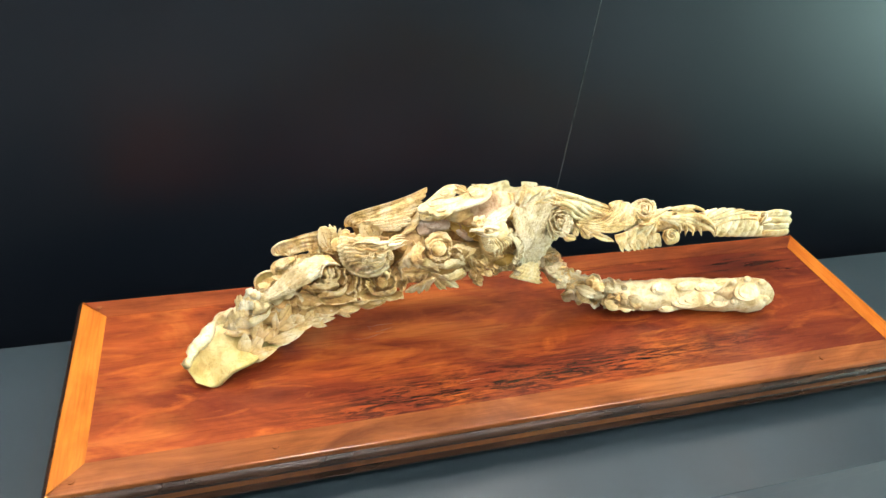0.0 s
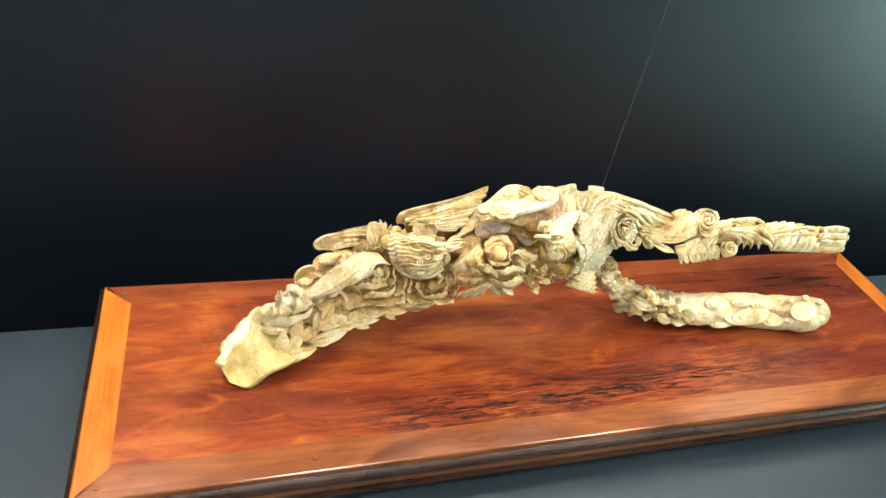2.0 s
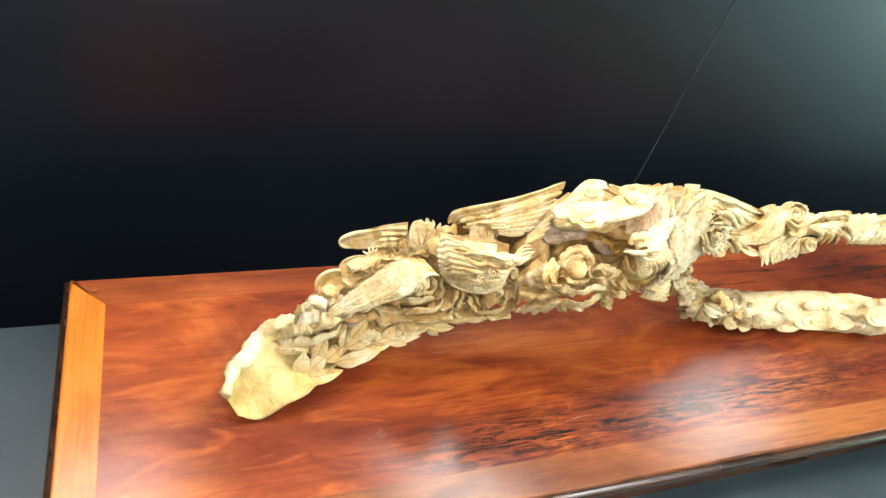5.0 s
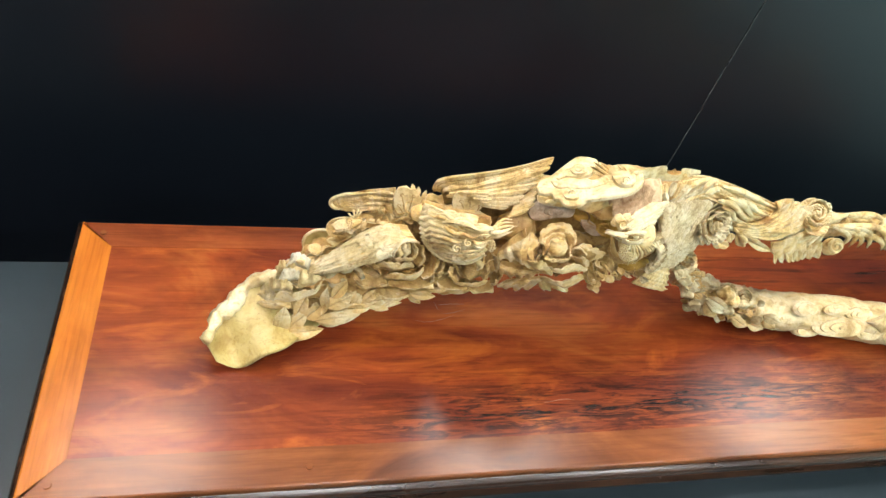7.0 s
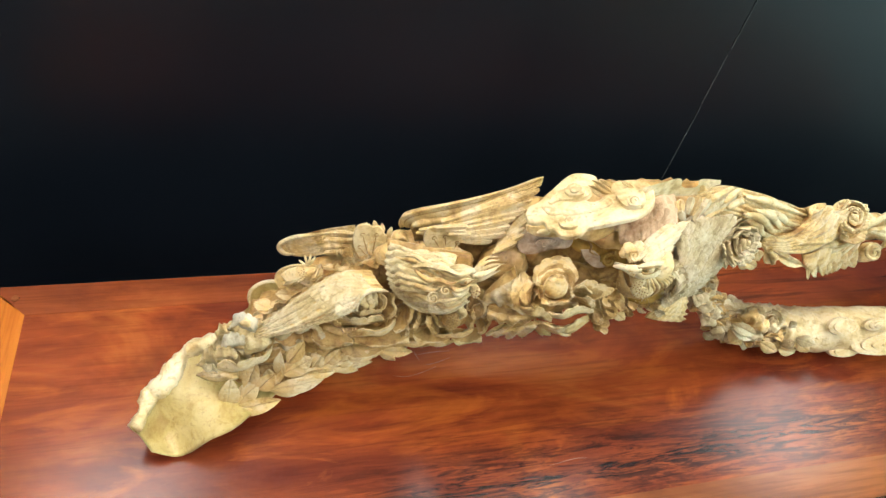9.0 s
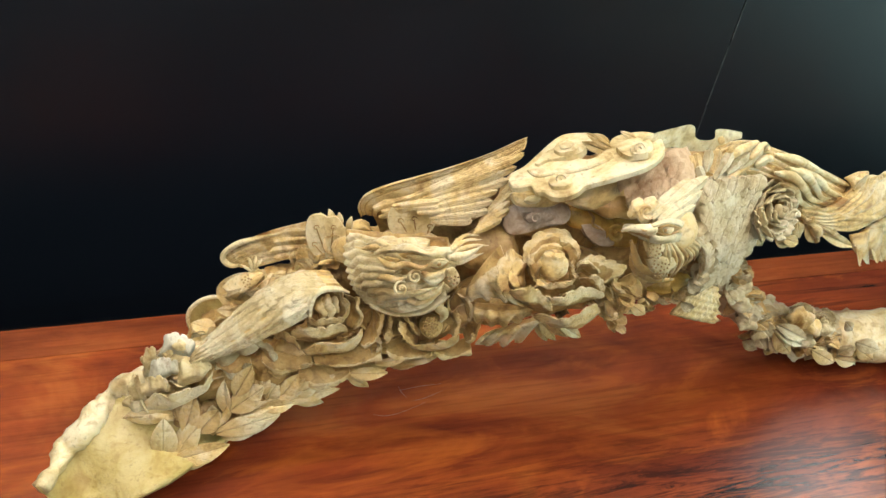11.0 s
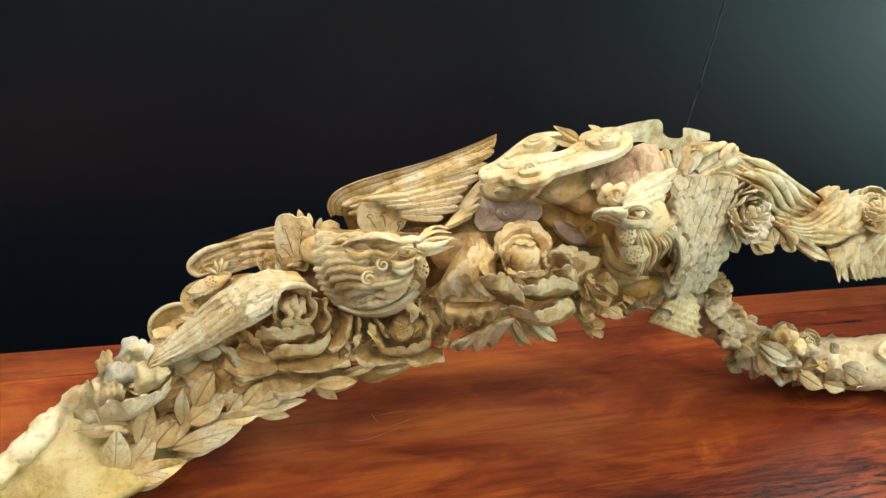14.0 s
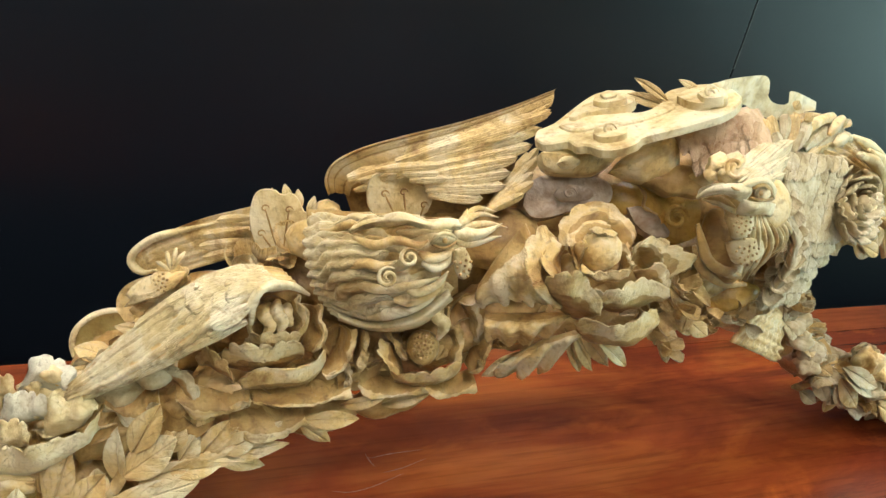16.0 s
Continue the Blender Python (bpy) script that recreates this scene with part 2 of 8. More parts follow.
def box(name, lo, hi, material, bevel=0.0):
    bm = bmesh.new()
    bmesh.ops.create_cube(bm, size=1)
    for v in bm.verts:
        v.co = [lo[i] + (v.co[i] + 0.5) * (hi[i] - lo[i]) for i in range(3)]
    if bevel:
        bmesh.ops.bevel(bm, geom=bm.edges[:], offset=bevel, segments=3, affect="EDGES", profile=0.7)
    me = bpy.data.meshes.new(name)
    bm.to_mesh(me)
    bm.free()
    me.materials.append(material)
    return me


def spline(points, steps):
    """Points on a Catmull-Rom curve through tuples of any length."""
    pts = [np.array(p, float) for p in points]
    pts = [2 * pts[0] - pts[1], *pts, 2 * pts[-1] - pts[-2]]
    out = []
    for i in range(1, len(pts) - 2):
        a, b, c, d = pts[i - 1:i + 3]
        for k in range(steps):
            t = k / steps
            out.append(0.5 * (2 * b + (c - a) * t + (2 * a - 5 * b + 4 * c - d) * t * t + (3 * b - a - 3 * c + d) * t ** 3))
    out.append(pts[-2])
    return out


# ---- the room ----
def structure(name, data, label, category):
    return tagged(new(name, data), label, category, kind="structure")


structure("floor", box("floor", (-4.2, -4.2, -0.1), (6.2, 3.2, 0), FLOOR), "plain grey stone exhibition hall floor", "floor")
structure("ceiling", box("ceiling", (-4.2, -4.2, 2.95), (6.2, 3.2, 3.05), CEILING), "dark painted ceiling of the exhibition hall", "ceiling")
structure("wall_south", box("wall_south", (-4.2, -4.2, 0), (6.2, -4.0, 2.95), WALL), "plain painted wall behind the viewer", "wall")
structure("wall_north", box("wall_north", (-4.2, 3.0, 0), (6.2, 3.2, 2.95), WALL), "plain painted wall behind the black panel", "wall")
structure("wall_west", box("wall_west", (-4.2, -4.0, 0), (-4.0, 3.0, 2.95), WALL), "plain painted side wall", "wall")
structure("wall_east", box("wall_east", (6.0, -4.0, 0), (6.2, 3.0, 2.95), WALL), "plain painted side wall behind the added glow", "wall")
# unseen glow added to give the black panel its greenish sheen
structure("glow_panel_1", box("glow_panel_1", (5.96, -3.6, 0.1), (5.995, -0.6, 2.6), SHEEN_GLOW), "unseen glowing panel added for the greenish sheen", "window")

backdrop = structure("backdrop", box("backdrop", (-2.2, 0.567, 0), (0.969, 0.6, 1.45), BLACK_PANEL, 0.001), "matt black display panel behind the table", "backdrop")
structure("backdrop", box("backdrop", (0.9705, 0.567, 0), (3.6, 0.6, 1.45), BLACK_PANEL, 0.001), "matt black display panel with a scuffed joint", "backdrop")

for z0, z1, dx in ((0.80, 0.905, 0.0), (0.91, 1.03, 0.0004), (1.034, 1.12, -0.0003), (1.13, 1.30, 0.0005), (1.305, 1.44, 0.0)):
    structure("trim", box("trim", (0.9694 + dx, 0.5662, z0), (0.9704 + dx, 0.5672, z1), CHALK), "thin pale scuffed joint between two black panels", "trim")

table = new("display_table")
part("tabletop", box("tabletop", (-1.6, -0.147, TABLE - 0.03), (3.2, 0.386, TABLE), TABLE_PAINT, 0.002), table)
part("front_panel", box("front_panel", (-1.59, -0.140, 0.0), (3.19, -0.122, TABLE - 0.03), TABLE_PAINT), table)
part("back_panel", box("back_panel", (-1.59, 0.36, 0.0), (3.19, 0.378, TABLE - 0.03), TABLE_PAINT), table)
for x in (-1.58, 3.16):
    part("side_panel", box("side_panel", (x, -0.122, 0.0), (x + 0.018, 0.36, TABLE - 0.03), TABLE_PAINT), table)
tagged(table, "long slate grey painted display table under the board", "table")


def ceiling_lamp(glow, r):
    e = new("ceiling_light")
    part("diffuser", box("diffuser", (-r, -r, -0.012), (r, r, -0.004), glow), e, "glowing white diffuser")
    part("frame", box("frame", (-r - 0.02, -r - 0.02, -0.004), (r + 0.02, r + 0.02, 0.03), FRAME_WHITE, 0.003), e)
    return tagged(e, "unseen square white ceiling light with a glowing diffuser", "light", "ceiling lights")


lamp = ceiling_lamp(LAMP_DIM, 0.26)
lamp.matrix_basis = pose(-0.25, 0.92, 2.915)
for x in (1.2, 2.65):
    copy_thing(lamp, pose(x, 0.92, 2.915))
# unseen overhead row added to brighten the carving without glare on the board
lamp = ceiling_lamp(OVERHEAD_FILL, 0.12)
lamp.matrix_basis = pose(-0.65, 0.30, 2.915)
for x in (0.25, 1.2):
    copy_thing(lamp, pose(x, 0.30, 2.915))

# unseen front row added as fill for the carving's front
lamp = ceiling_lamp(FRONT_FILL, 0.15)
lamp.matrix_basis = pose(-0.8, -0.85, 2.915)
for x in (0.5, 1.8):
    copy_thing(lamp, pose(x, -0.85, 2.915))

# unseen strips added to light the floor and the board's bead
strip = new("ceiling_light")
part("diffuser", box("diffuser", (-0.7, -0.06, -0.012), (0.7, 0.06, -0.004), STRIP_FILL), strip, "glowing white diffuser")
part("frame", box("frame", (-0.72, -0.08, -0.004), (0.72, 0.08, 0.03), FRAME_WHITE, 0.003), strip)
tagged(strip, "unseen long white strip light added on the ceiling", "light", "strip lights")
strip.matrix_basis = pose(-0.9, -2.4, 2.915)
for x in (0.8, 2.5):
    copy_thing(strip, pose(x, -2.4, 2.915))


# ---- the board ----
def board():
    e = new("rosewood_board")
    e.matrix_basis = pose(0, 0, TABLE)
    h = TOP - TABLE
    low = 0.840 - TABLE
    w = 0.043
    # centre panel, a hair lower than its frame
    part("panel", box("panel", (w, 0.046, low + 0.01), (LONG - w, DEEP - 0.044, h - 0.0006), PANEL), e, "red rosewood panel with dark figure")

    def rail(name, a, b, c, d, material):
        """A mitred rail: the plan's four corners, outer edge a-b."""
        vs, fs = [], []
        for z in (low + 0.012, h - 0.0028, h - 0.0009, h):
            k = {h: 0.0045, h - 0.0009: 0.0015}.get(z, 0.0)
            k *= 0.6 if (c[1] > a[1] if a[1] == b[1] else c[0] > a[0]) else -0.6
            for p in (a, b):
                # only the outer arris is eased
                vs.append((p[0], p[1] + k, z) if a[1] == b[1] else (p[0] + k, p[1], z))
            vs += [(*c, z), (*d, z)]
        for i in range(3):
            for j in range(4):
                fs.append((4 * i + j, 4 * i + (j + 1) % 4, 4 * i + 4 + (j + 1) % 4, 4 * i + 4 + j))
        fs.append((12, 13, 14, 15))
        fs.append((3, 2, 1, 0))
        return part(name, mesh(name, vs, fs, material, False), e)

    rail("front_rail", (0, 0), (LONG, 0), (LONG - w, 0.046), (w, 0.046), RAIL)
    rail("back_rail", (LONG, DEEP), (0, DEEP), (w, DEEP - 0.044), (LONG - w, DEEP - 0.044), BACK_RAIL)
    rail("end_rail", (0, DEEP), (0, 0), (w, 0.046), (w, DEEP - 0.044), END)
    rail("end_rail", (LONG, 0), (LONG, DEEP), (LONG - w, DEEP - 0.044), (LONG - w, 0.046), END)
    # moulding: fascia, bead and a thin lower lip, swept round the four sides
    prof = [(0.005, h - 0.004), (0.005, h - 0.0085), (0.001, h - 0.009)]
    for k in range(13):
        a = math.pi * k / 12
        prof.append((-0.011 * math.sin(a) + 0.001, h - 0.0190 + 0.0100 * math.cos(a)))
    prof += [(0.006, h - 0.0300), (0.007, h - 0.040), (0.006, low + 0.008), (0.003, low + 0.004), (-0.004, low + 0.003), (-0.004, low), (0.02, low)]
    vs, fs = [], []
    for o, z in prof:
        vs += [(o, o, z), (LONG - o, o, z), (LONG - o, DEEP - o, z), (o, DEEP - o, z)]
    for i in range(len(prof) - 1):
        for j in range(4):
            fs.append((4 * i + j, 4 * i + 4 + j, 4 * i + 4 + (j + 1) % 4, 4 * i + (j + 1) % 4))
    n = 4 * (len(prof) - 1)
    fs.append((n, n + 3, n + 2, n + 1))
    part("moulding", mesh("moulding", vs, fs, EDGE, False), e, "dark moulded edge with a rounded bead")
    for x in (0.14, LONG - 0.14):
        for y in (0.012, DEEP - 0.062):
            part("foot", box("foot", (x - 0.035, y, 0), (x + 0.035, y + 0.05, low + 0.001), DARK, 0.004), e)
    for x, y in ((0.298, 0.022), (1.286, 0.026), (0.03, 0.018), (0.03, DEEP - 0.02)):
        bm = bmesh.new()
        bmesh.ops.create_cone(bm, cap_ends=True, segments=12, radius1=0.0045, radius2=0.004, depth=0.003)
        bm.transform(pose(x, y, h + 0.0003))
        me = bpy.data.meshes.new("dowel")
        bm.to_mesh(me)
        bm.free()
        me.materials.append(RAIL)
        part("dowel", me, e)
    for line in ([(0.446, 0.222), (0.458, 0.219), (0.475, 0.221), (0.50, 0.229)], [(0.476, 0.247), (0.497, 0.249), (0.52, 0.249)], [(0.476, 0.252), (0.478, 0.244), (0.481, 0.238)],
                 [(0.60, 0.09), (0.63, 0.094), (0.645, 0.093)], [(0.485, 0.232), (0.50, 0.234), (0.52, 0.240)]):
        pts = spline(line, 6)
        vs, fs = [], []
        for i, q in enumerate(pts):
            a, b = pts[max(i - 1, 0)], pts[min(i + 1, len(pts) - 1)]
            d = (b - a) / max(1e-6, float(np.linalg.norm(b - a)))
            wide = 0.00028 * math.sin(math.pi * (0.08 + 0.84 * i / (len(pts) - 1)))
            for side in (-1, 1):
                vs.append((q[0] - side * d[1] * wide, q[1] + side * d[0] * wide, h - 0.0006 + 0.0002))
        for i in range(len(pts) - 1):
            fs.append((2 * i, 2 * i + 2, 2 * i + 3, 2 * i + 1))
        part("scratch", mesh("scratch", vs, fs, SCUFF), e, "thin pale scratch in the lacquer")
    return tagged(e, "long framed red rosewood board on small feet", "board")


board()

# ---- the carving ----
carving = tagged(new("wood_carving"), "pale carved root with birds, peonies and clouds", "wood carving")
FACE = Vector((-0.2, -0.78, 0.58)).normalized()     # the way the carved front faces
rng = random.Random(4)


def tube(points, steps=8, sides=20, rough=0.0, grain=30.0, cap=True, lobes=0.0):
    """Verts and faces of a tube through (x, y, z, ry, rz), its section across the way, uneven by noise."""
    line = spline(points, steps)
    vs, fs = [], []
    for i, p in enumerate(line):
        a, b = line[max(i - 1, 0)], line[min(i + 1, len(line) - 1)]
        d = Vector(b[:3] - a[:3]).normalized()
        side = d.cross(Vector((0, 0, 1)))
        side = side.normalized() if side.length > 1e-3 else Vector((1, 0, 0))
        up = side.cross(d)
        for k in range(sides):
            w = 2 * math.pi * k / sides
            q = Vector(p[:3]) + side * (math.cos(w) * p[3]) + up * (math.sin(w) * p[4])
            if rough:
                q += (q - Vector(p[:3])).normalized() * rough * noise.fractal(q * grain, 0.6, 2.0, 4)
            vs.append(q)
    n = len(line)
    for i in range(n - 1):
        for k in range(sides):
            k2 = (k + 1) % sides
            fs.append((i * sides + k, (i + 1) * sides + k, (i + 1) * sides + k2, i * sides + k2))
    if cap:
        fs.append(tuple(range(sides)))
        fs.append(tuple(reversed(range((n - 1) * sides, n * sides))))
    return vs, fs


def core(name, points, material, rough, grain=30.0, label="", **kw):
    vs, fs = tube(points, rough=rough, grain=grain, **kw)
    return part(name, mesh(name, vs, fs, material), carving, label)


def strand_data(points, r0, r1, flat=0.7, sides=14, steps=6):
    """A tapering, flattened carved strand through places."""
    n = len(points)
    rows = []
    for i, p in enumerate(points):
        r = r0 + (r1 - r0) * i / (n - 1)
        rows.append((*p, r, r * flat))
    line = spline(rows, steps)
    vs, fs = [], []
    m = len(line)
    for i, p in enumerate(line):
        a, b = line[max(i - 1, 0)], line[min(i + 1, m - 1)]
        d = Vector(b[:3] - a[:3]).normalized()
        side = d.cross(FACE).normalized()
        up = side.cross(d)
        end = min(1.0, 0.35 + 3.0 * min(i, m - 1 - i) / m)
        for k in range(sides):
            w = 2 * math.pi * k / sides
            rib = end * (1 + 0.13 * math.cos(5 * w + 1.5))
            vs.append(Vector(p[:3]) + side * (math.cos(w) * p[3] * rib) - up * (math.sin(w) * p[4] * rib))
    for i in range(m - 1):
        for k in range(sides):
            k2 = (k + 1) % sides
            fs.append((i * sides + k, i * sides + k2, (i + 1) * sides + k2, (i + 1) * sides + k))
    fs.append(tuple(reversed(range(sides))))
    fs.append(tuple(range((m - 1) * sides, m * sides)))
    return vs, fs


def strand(name, points, r0, r1, material, parent, flat=0.7, label=""):
    vs, fs = strand_data(points, r0, r1, flat)
    return part(name, mesh(name, vs, fs, material), parent, label)


# unit blades: root at 0, tip at y = 1, half width about 0.5 in x, face to +z
def blade(name, outline, relief, nl, nw, thick, material):
    vs, fs = [], []
    for back in (0, 1):
        for i in range(nl + 1):
            t = i / nl
            for j in range(nw + 1):
                u = 2 * j / nw - 1
                x, y = outline(t, u)
                z = relief(t, u)
                edge = max(abs(u), 2 * t - 1) ** 4
                vs.append((x, y, z - back * thick * (1 - 0.75 * edge)))
    n = (nl + 1) * (nw + 1)
    for i in range(nl):
        for j in range(nw):
            a = i * (nw + 1) + j
            q = (a, a + 1, a + nw + 2, a + nw + 1)
            fs.append(q)
            fs.append(tuple(n + k for k in reversed(q)))
    rim = [j for j in range(nw + 1)] + [i * (nw + 1) + nw for i in range(1, nl + 1)] + [nl * (nw + 1) + j for j in range(nw - 1, -1, -1)] + [i * (nw + 1) for i in range(nl - 1, 0, -1)]
    for a, b in zip(rim, rim[1:] + rim[:1]):
        fs.append((b, a, n + a, n + b))
    return mesh(name, vs, fs, material)


def leaf_mesh(material, k):
    bend = (0.10, 0.18, 0.02, 0.24)[k % 4]
    wide = (0.50, 0.46, 0.52, 0.48)[k % 4]

    def outline(t, u):
        w = wide * max(0.0, math.sin(math.pi * min(1, t * 0.95 + 0.04))) ** 0.85
        return u * max(w, 0.015) + 0.05 * math.sin(3 * t + k), t

    def relief(t, u):
        a = abs(u)
        vein = 0.014 * max(0, math.sin(2 * math.pi * (5.0 * t - 1.6 * a))) * a * (1 - a) * 4
        return bend * 4 * t * (1 - t) - 0.16 * math.exp(-(u / 0.16) ** 2) * (1 - t) ** 0.5 + 0.12 * a * (1 if k % 2 else -1) - vein
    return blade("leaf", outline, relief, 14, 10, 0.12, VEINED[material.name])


def petal_mesh(material, k, frill=True):
    lobes = (3.0, 4.0, 2.5, 3.5)[k % 4]

    def outline(t, u):
        w = 0.5 * (0.30 + 0.70 * math.sin(min(t * 1.25, 1) * math.pi / 2)) * (1 - 0.28 * max(0, t - 0.75) / 0.25 * 0.6)
        cut = 1 - 0.16 * u * u
        if frill:
            cut -= 0.075 * (1 - abs(math.sin(lobes * u * math.pi + k))) ** 3
        return u * w, t * cut

    def relief(t, u):
        cup = 0.34 * u * u
        curl = 0.30 * t * t * t - 0.10 * math.sin(math.pi * t)
        wave = 0.06 * t * math.sin(5 * u + 2 * k) + 0.02 * math.sin(9 * u + k) * t
        return cup + curl * (0.5 + 0.5 * (k % 3)) + wave
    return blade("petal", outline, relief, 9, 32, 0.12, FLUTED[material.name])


def feather_mesh(material, k):
    def outline(t, u):
        w = 0.5 * min(1, 0.5 + 1.2 * t) * max(0.0, 1 - max(0, (t - 0.7) / 0.3) ** 2.2) ** 0.5
        return u * max(w, 0.02) + 0.10 * t * t * (1, -1, 0.4)[k % 3], t

    def relief(t, u):
        a = abs(u)
        barb = 0.015 * math.sin(2 * math.pi * (11 * t - 1.8 * a)) * a
        return 0.14 * math.exp(-(u / 0.12) ** 2) - 0.22 * a * a + barb + 0.25 * t * (1 - t) * (k - 1)
    return blade("feather", outline, relief, 26, 10, 0.3, BARBED[material.name])


def scale_mesh(material, k):
    def outline(t, u):
        w = 0.5 * max(0.0, math.sin(math.pi * min(1, 0.22 + 0.78 * t))) ** 0.85
        return u * max(w, 0.04), t

    def relief(t, u):
        a = abs(u)
        return 0.24 * t * t - 0.22 * a * a + 0.10 * math.exp(-(u / 0.14) ** 2) + 0.05 * math.sin(2 * math.pi * (4 * t - a)) * a + 0.06 * k
    return blade("feather", outline, relief, 9, 8, 0.25, SCALED[material.name])


KINDS = {}


def unit(kind, material, k):
    key = (kind, material.name, k)
    if key not in KINDS:
        KINDS[key] = {"leaf": leaf_mesh, "petal": petal_mesh, "feather": feather_mesh, "scale": scale_mesh,
                      "smooth": lambda m, q: petal_mesh(m, q, False)}[kind](material, k)
    return KINDS[key]


def lay(kind, root, tip, width, parent, material, face=FACE, depth=None, k=None, name=None, roll=0.0):
    """Lays a unit blade from root to tip, its face to the given way."""
    root, tip = Vector(root), Vector(tip)
    way = tip - root
    length = way.length
    way.normalize()
    side = way.cross(face).normalized()
    if roll:
        side = Matrix.Rotation(roll, 3, way) @ side
    up = side.cross(way)
    k = rng.randrange(4) if k is None else k
    d = width if depth is None else depth
    m = Matrix(((side.x * width, way.x * length, up.x * d, root.x), (side.y * width, way.y * length, up.y * d, root.y),
                (side.z * width, way.z * length, up.z * d, root.z), (0, 0, 0, 1)))
    ob = part(name or {"scale": "feather", "smooth": "petal"}.get(kind, kind), unit(kind, material, k), parent)
    ob.matrix_basis = m
    return ob


def lump(name, place, size, material, parent, rough=0.0, grain=60.0, face=FACE, turn=0.0, label="", seg=24):
    """A rounded mass: half axes along its right, up and out."""
    right = Vector((1, 0, 0))
    right = (right - face * right.dot(face)).normalized()
    right = Matrix.Rotation(turn, 3, face) @ right
    up = face.cross(right)
    bm = bmesh.new()
    bmesh.ops.create_uvsphere(bm, u_segments=seg, v_segments=seg // 2, radius=1)
    for v in bm.verts:
        p = Vector(place) + right * v.co.x * size[0] + up * v.co.y * size[1] + face * v.co.z * size[2]
        if rough:
            p += (p - Vector(place)).normalized() * rough * noise.fractal(p * grain, 0.7, 2.0, 3)
        v.co = p
    me = bpy.data.meshes.new(name)
    bm.to_mesh(me)
    bm.free()
    me.materials.append(material)
    for p in me.polygons:
        p.use_smooth = True
    return part(name, me, parent, label)


def plate(name, outline, thick, material, parent, steps=5, face=FACE, dome=0.0, label="", scallop=0.0):
    """A flat carved plate with a small rounded edge inside a smooth closed outline."""
    pts = [Vector(p[:3]) for p in spline([*outline, outline[0]], steps)][:-1]
    mid = sum(pts, Vector()) / len(pts)
    bm = bmesh.new()
    low = bm.faces.new([bm.verts.new(p - face * thick) for p in pts])
    top = bmesh.ops.extrude_face_region(bm, geom=[low])
    verts = [g for g in top["geom"] if isinstance(g, bmesh.types.BMVert)]
    for v in verts:
        v.co += face * thick
    faces = [g for g in top["geom"] if isinstance(g, bmesh.types.BMFace)]
    inner = bmesh.ops.inset_region(bm, faces=faces, thickness=0.0011, depth=0.0)
    for f in faces:
        for v in f.verts:
            v.co += face * (0.0008 + dome * noise.noise(v.co * 60))
    bmesh.ops.triangulate(bm, faces=[f for f in bm.faces if len(f.verts) > 4])
    bmesh.ops.recalc_face_normals(bm, faces=bm.faces[:])
    me = bpy.data.meshes.new(name)
    bm.to_mesh(me)
    bm.free()
    me.materials.append(material)
    return part(name, me, parent, label)


def basis(face, turn=0.0):
    right = Vector((1, 0, 0))
    right = (right - face * right.dot(face)).normalized()
    right = Matrix.Rotation(turn, 3, face) @ right
    return right, face.cross(right)


def scroll(name, place, r, material, parent, face=FACE, turns=1.6, hand=1, turn=0.0, squash=1.0, lift=0.35):
    """A carved spiral scroll that rises to its middle."""
    right, up = basis(face, turn)
    pts = []
    n = int(turns * 9)
    for i in range(n + 1):
        s = i / n
        a = hand * 2 * math.pi * turns * s
        q = r * (1 - 0.86 * s)
        pts.append(Vector(place) + right * math.cos(a) * q + up * math.sin(a) * q * squash + face * r * lift * s)
    vs, fs = strand_data(pts, r * 0.22, r * 0.16, 0.9, 8, 2)
    return part(name, mesh(name, vs, fs, material), parent)


def knob(name, place, r, h, material, parent, lobes=5, depth=0.12, face=FACE, squash=1.0, turn=0.0, steps=2):
    """A lobed, stepped boss, as the curls on carved clouds are cut."""
    right, up = basis(face, turn)
    vs, fs = [], []
    n = 40
    prof = [(1.0, -0.6), (1.0, 0.25), (0.95, 0.36)]
    for s in range(steps):
        k = 0.62 - 0.3 * s
        prof += [(k + 0.02, 0.40 + 0.3 * s), (k, 0.62 + 0.3 * s), (k - 0.07, 0.70 + 0.3 * s)]
    prof.append((0.02, prof[-1][1] + 0.02))
    for q, z in prof:
        for j in range(n):
            a = 2 * math.pi * j / n
            w = r * q * (1 + depth * q * (abs(math.sin(lobes * a / 2)) ** 0.7 - 0.5) + 0.05 * math.cos(a) * (1 - q))
            vs.append(Vector(place) + right * math.cos(a) * w + up * math.sin(a) * w * squash + face * z * h)
    for i in range(len(prof) - 1):
        for j in range(n):
            j2 = (j + 1) % n
            fs.append((i * n + j, i * n + j2, (i + 1) * n + j2, (i + 1) * n + j))
    fs.append(tuple(range((len(prof) - 1) * n, len(prof) * n)))
    return part(name, mesh(name, vs, fs, material, False), parent)


def dots(parent, place, r, count, face=FACE, size=0.0007):
    """Drilled pin holes, as tiny dark plugs."""
    right, up = basis(face)
    for i in range(count):
        a = i * 2.4
        q = r * math.sqrt((i + 0.5) / count)
        lump("drill_hole", Vector(place) + right * math.cos(a) * q * 0.8 + up * math.sin(a) * q, (size, size, size * 0.5), WOOD_DEEP, parent, seg=8)


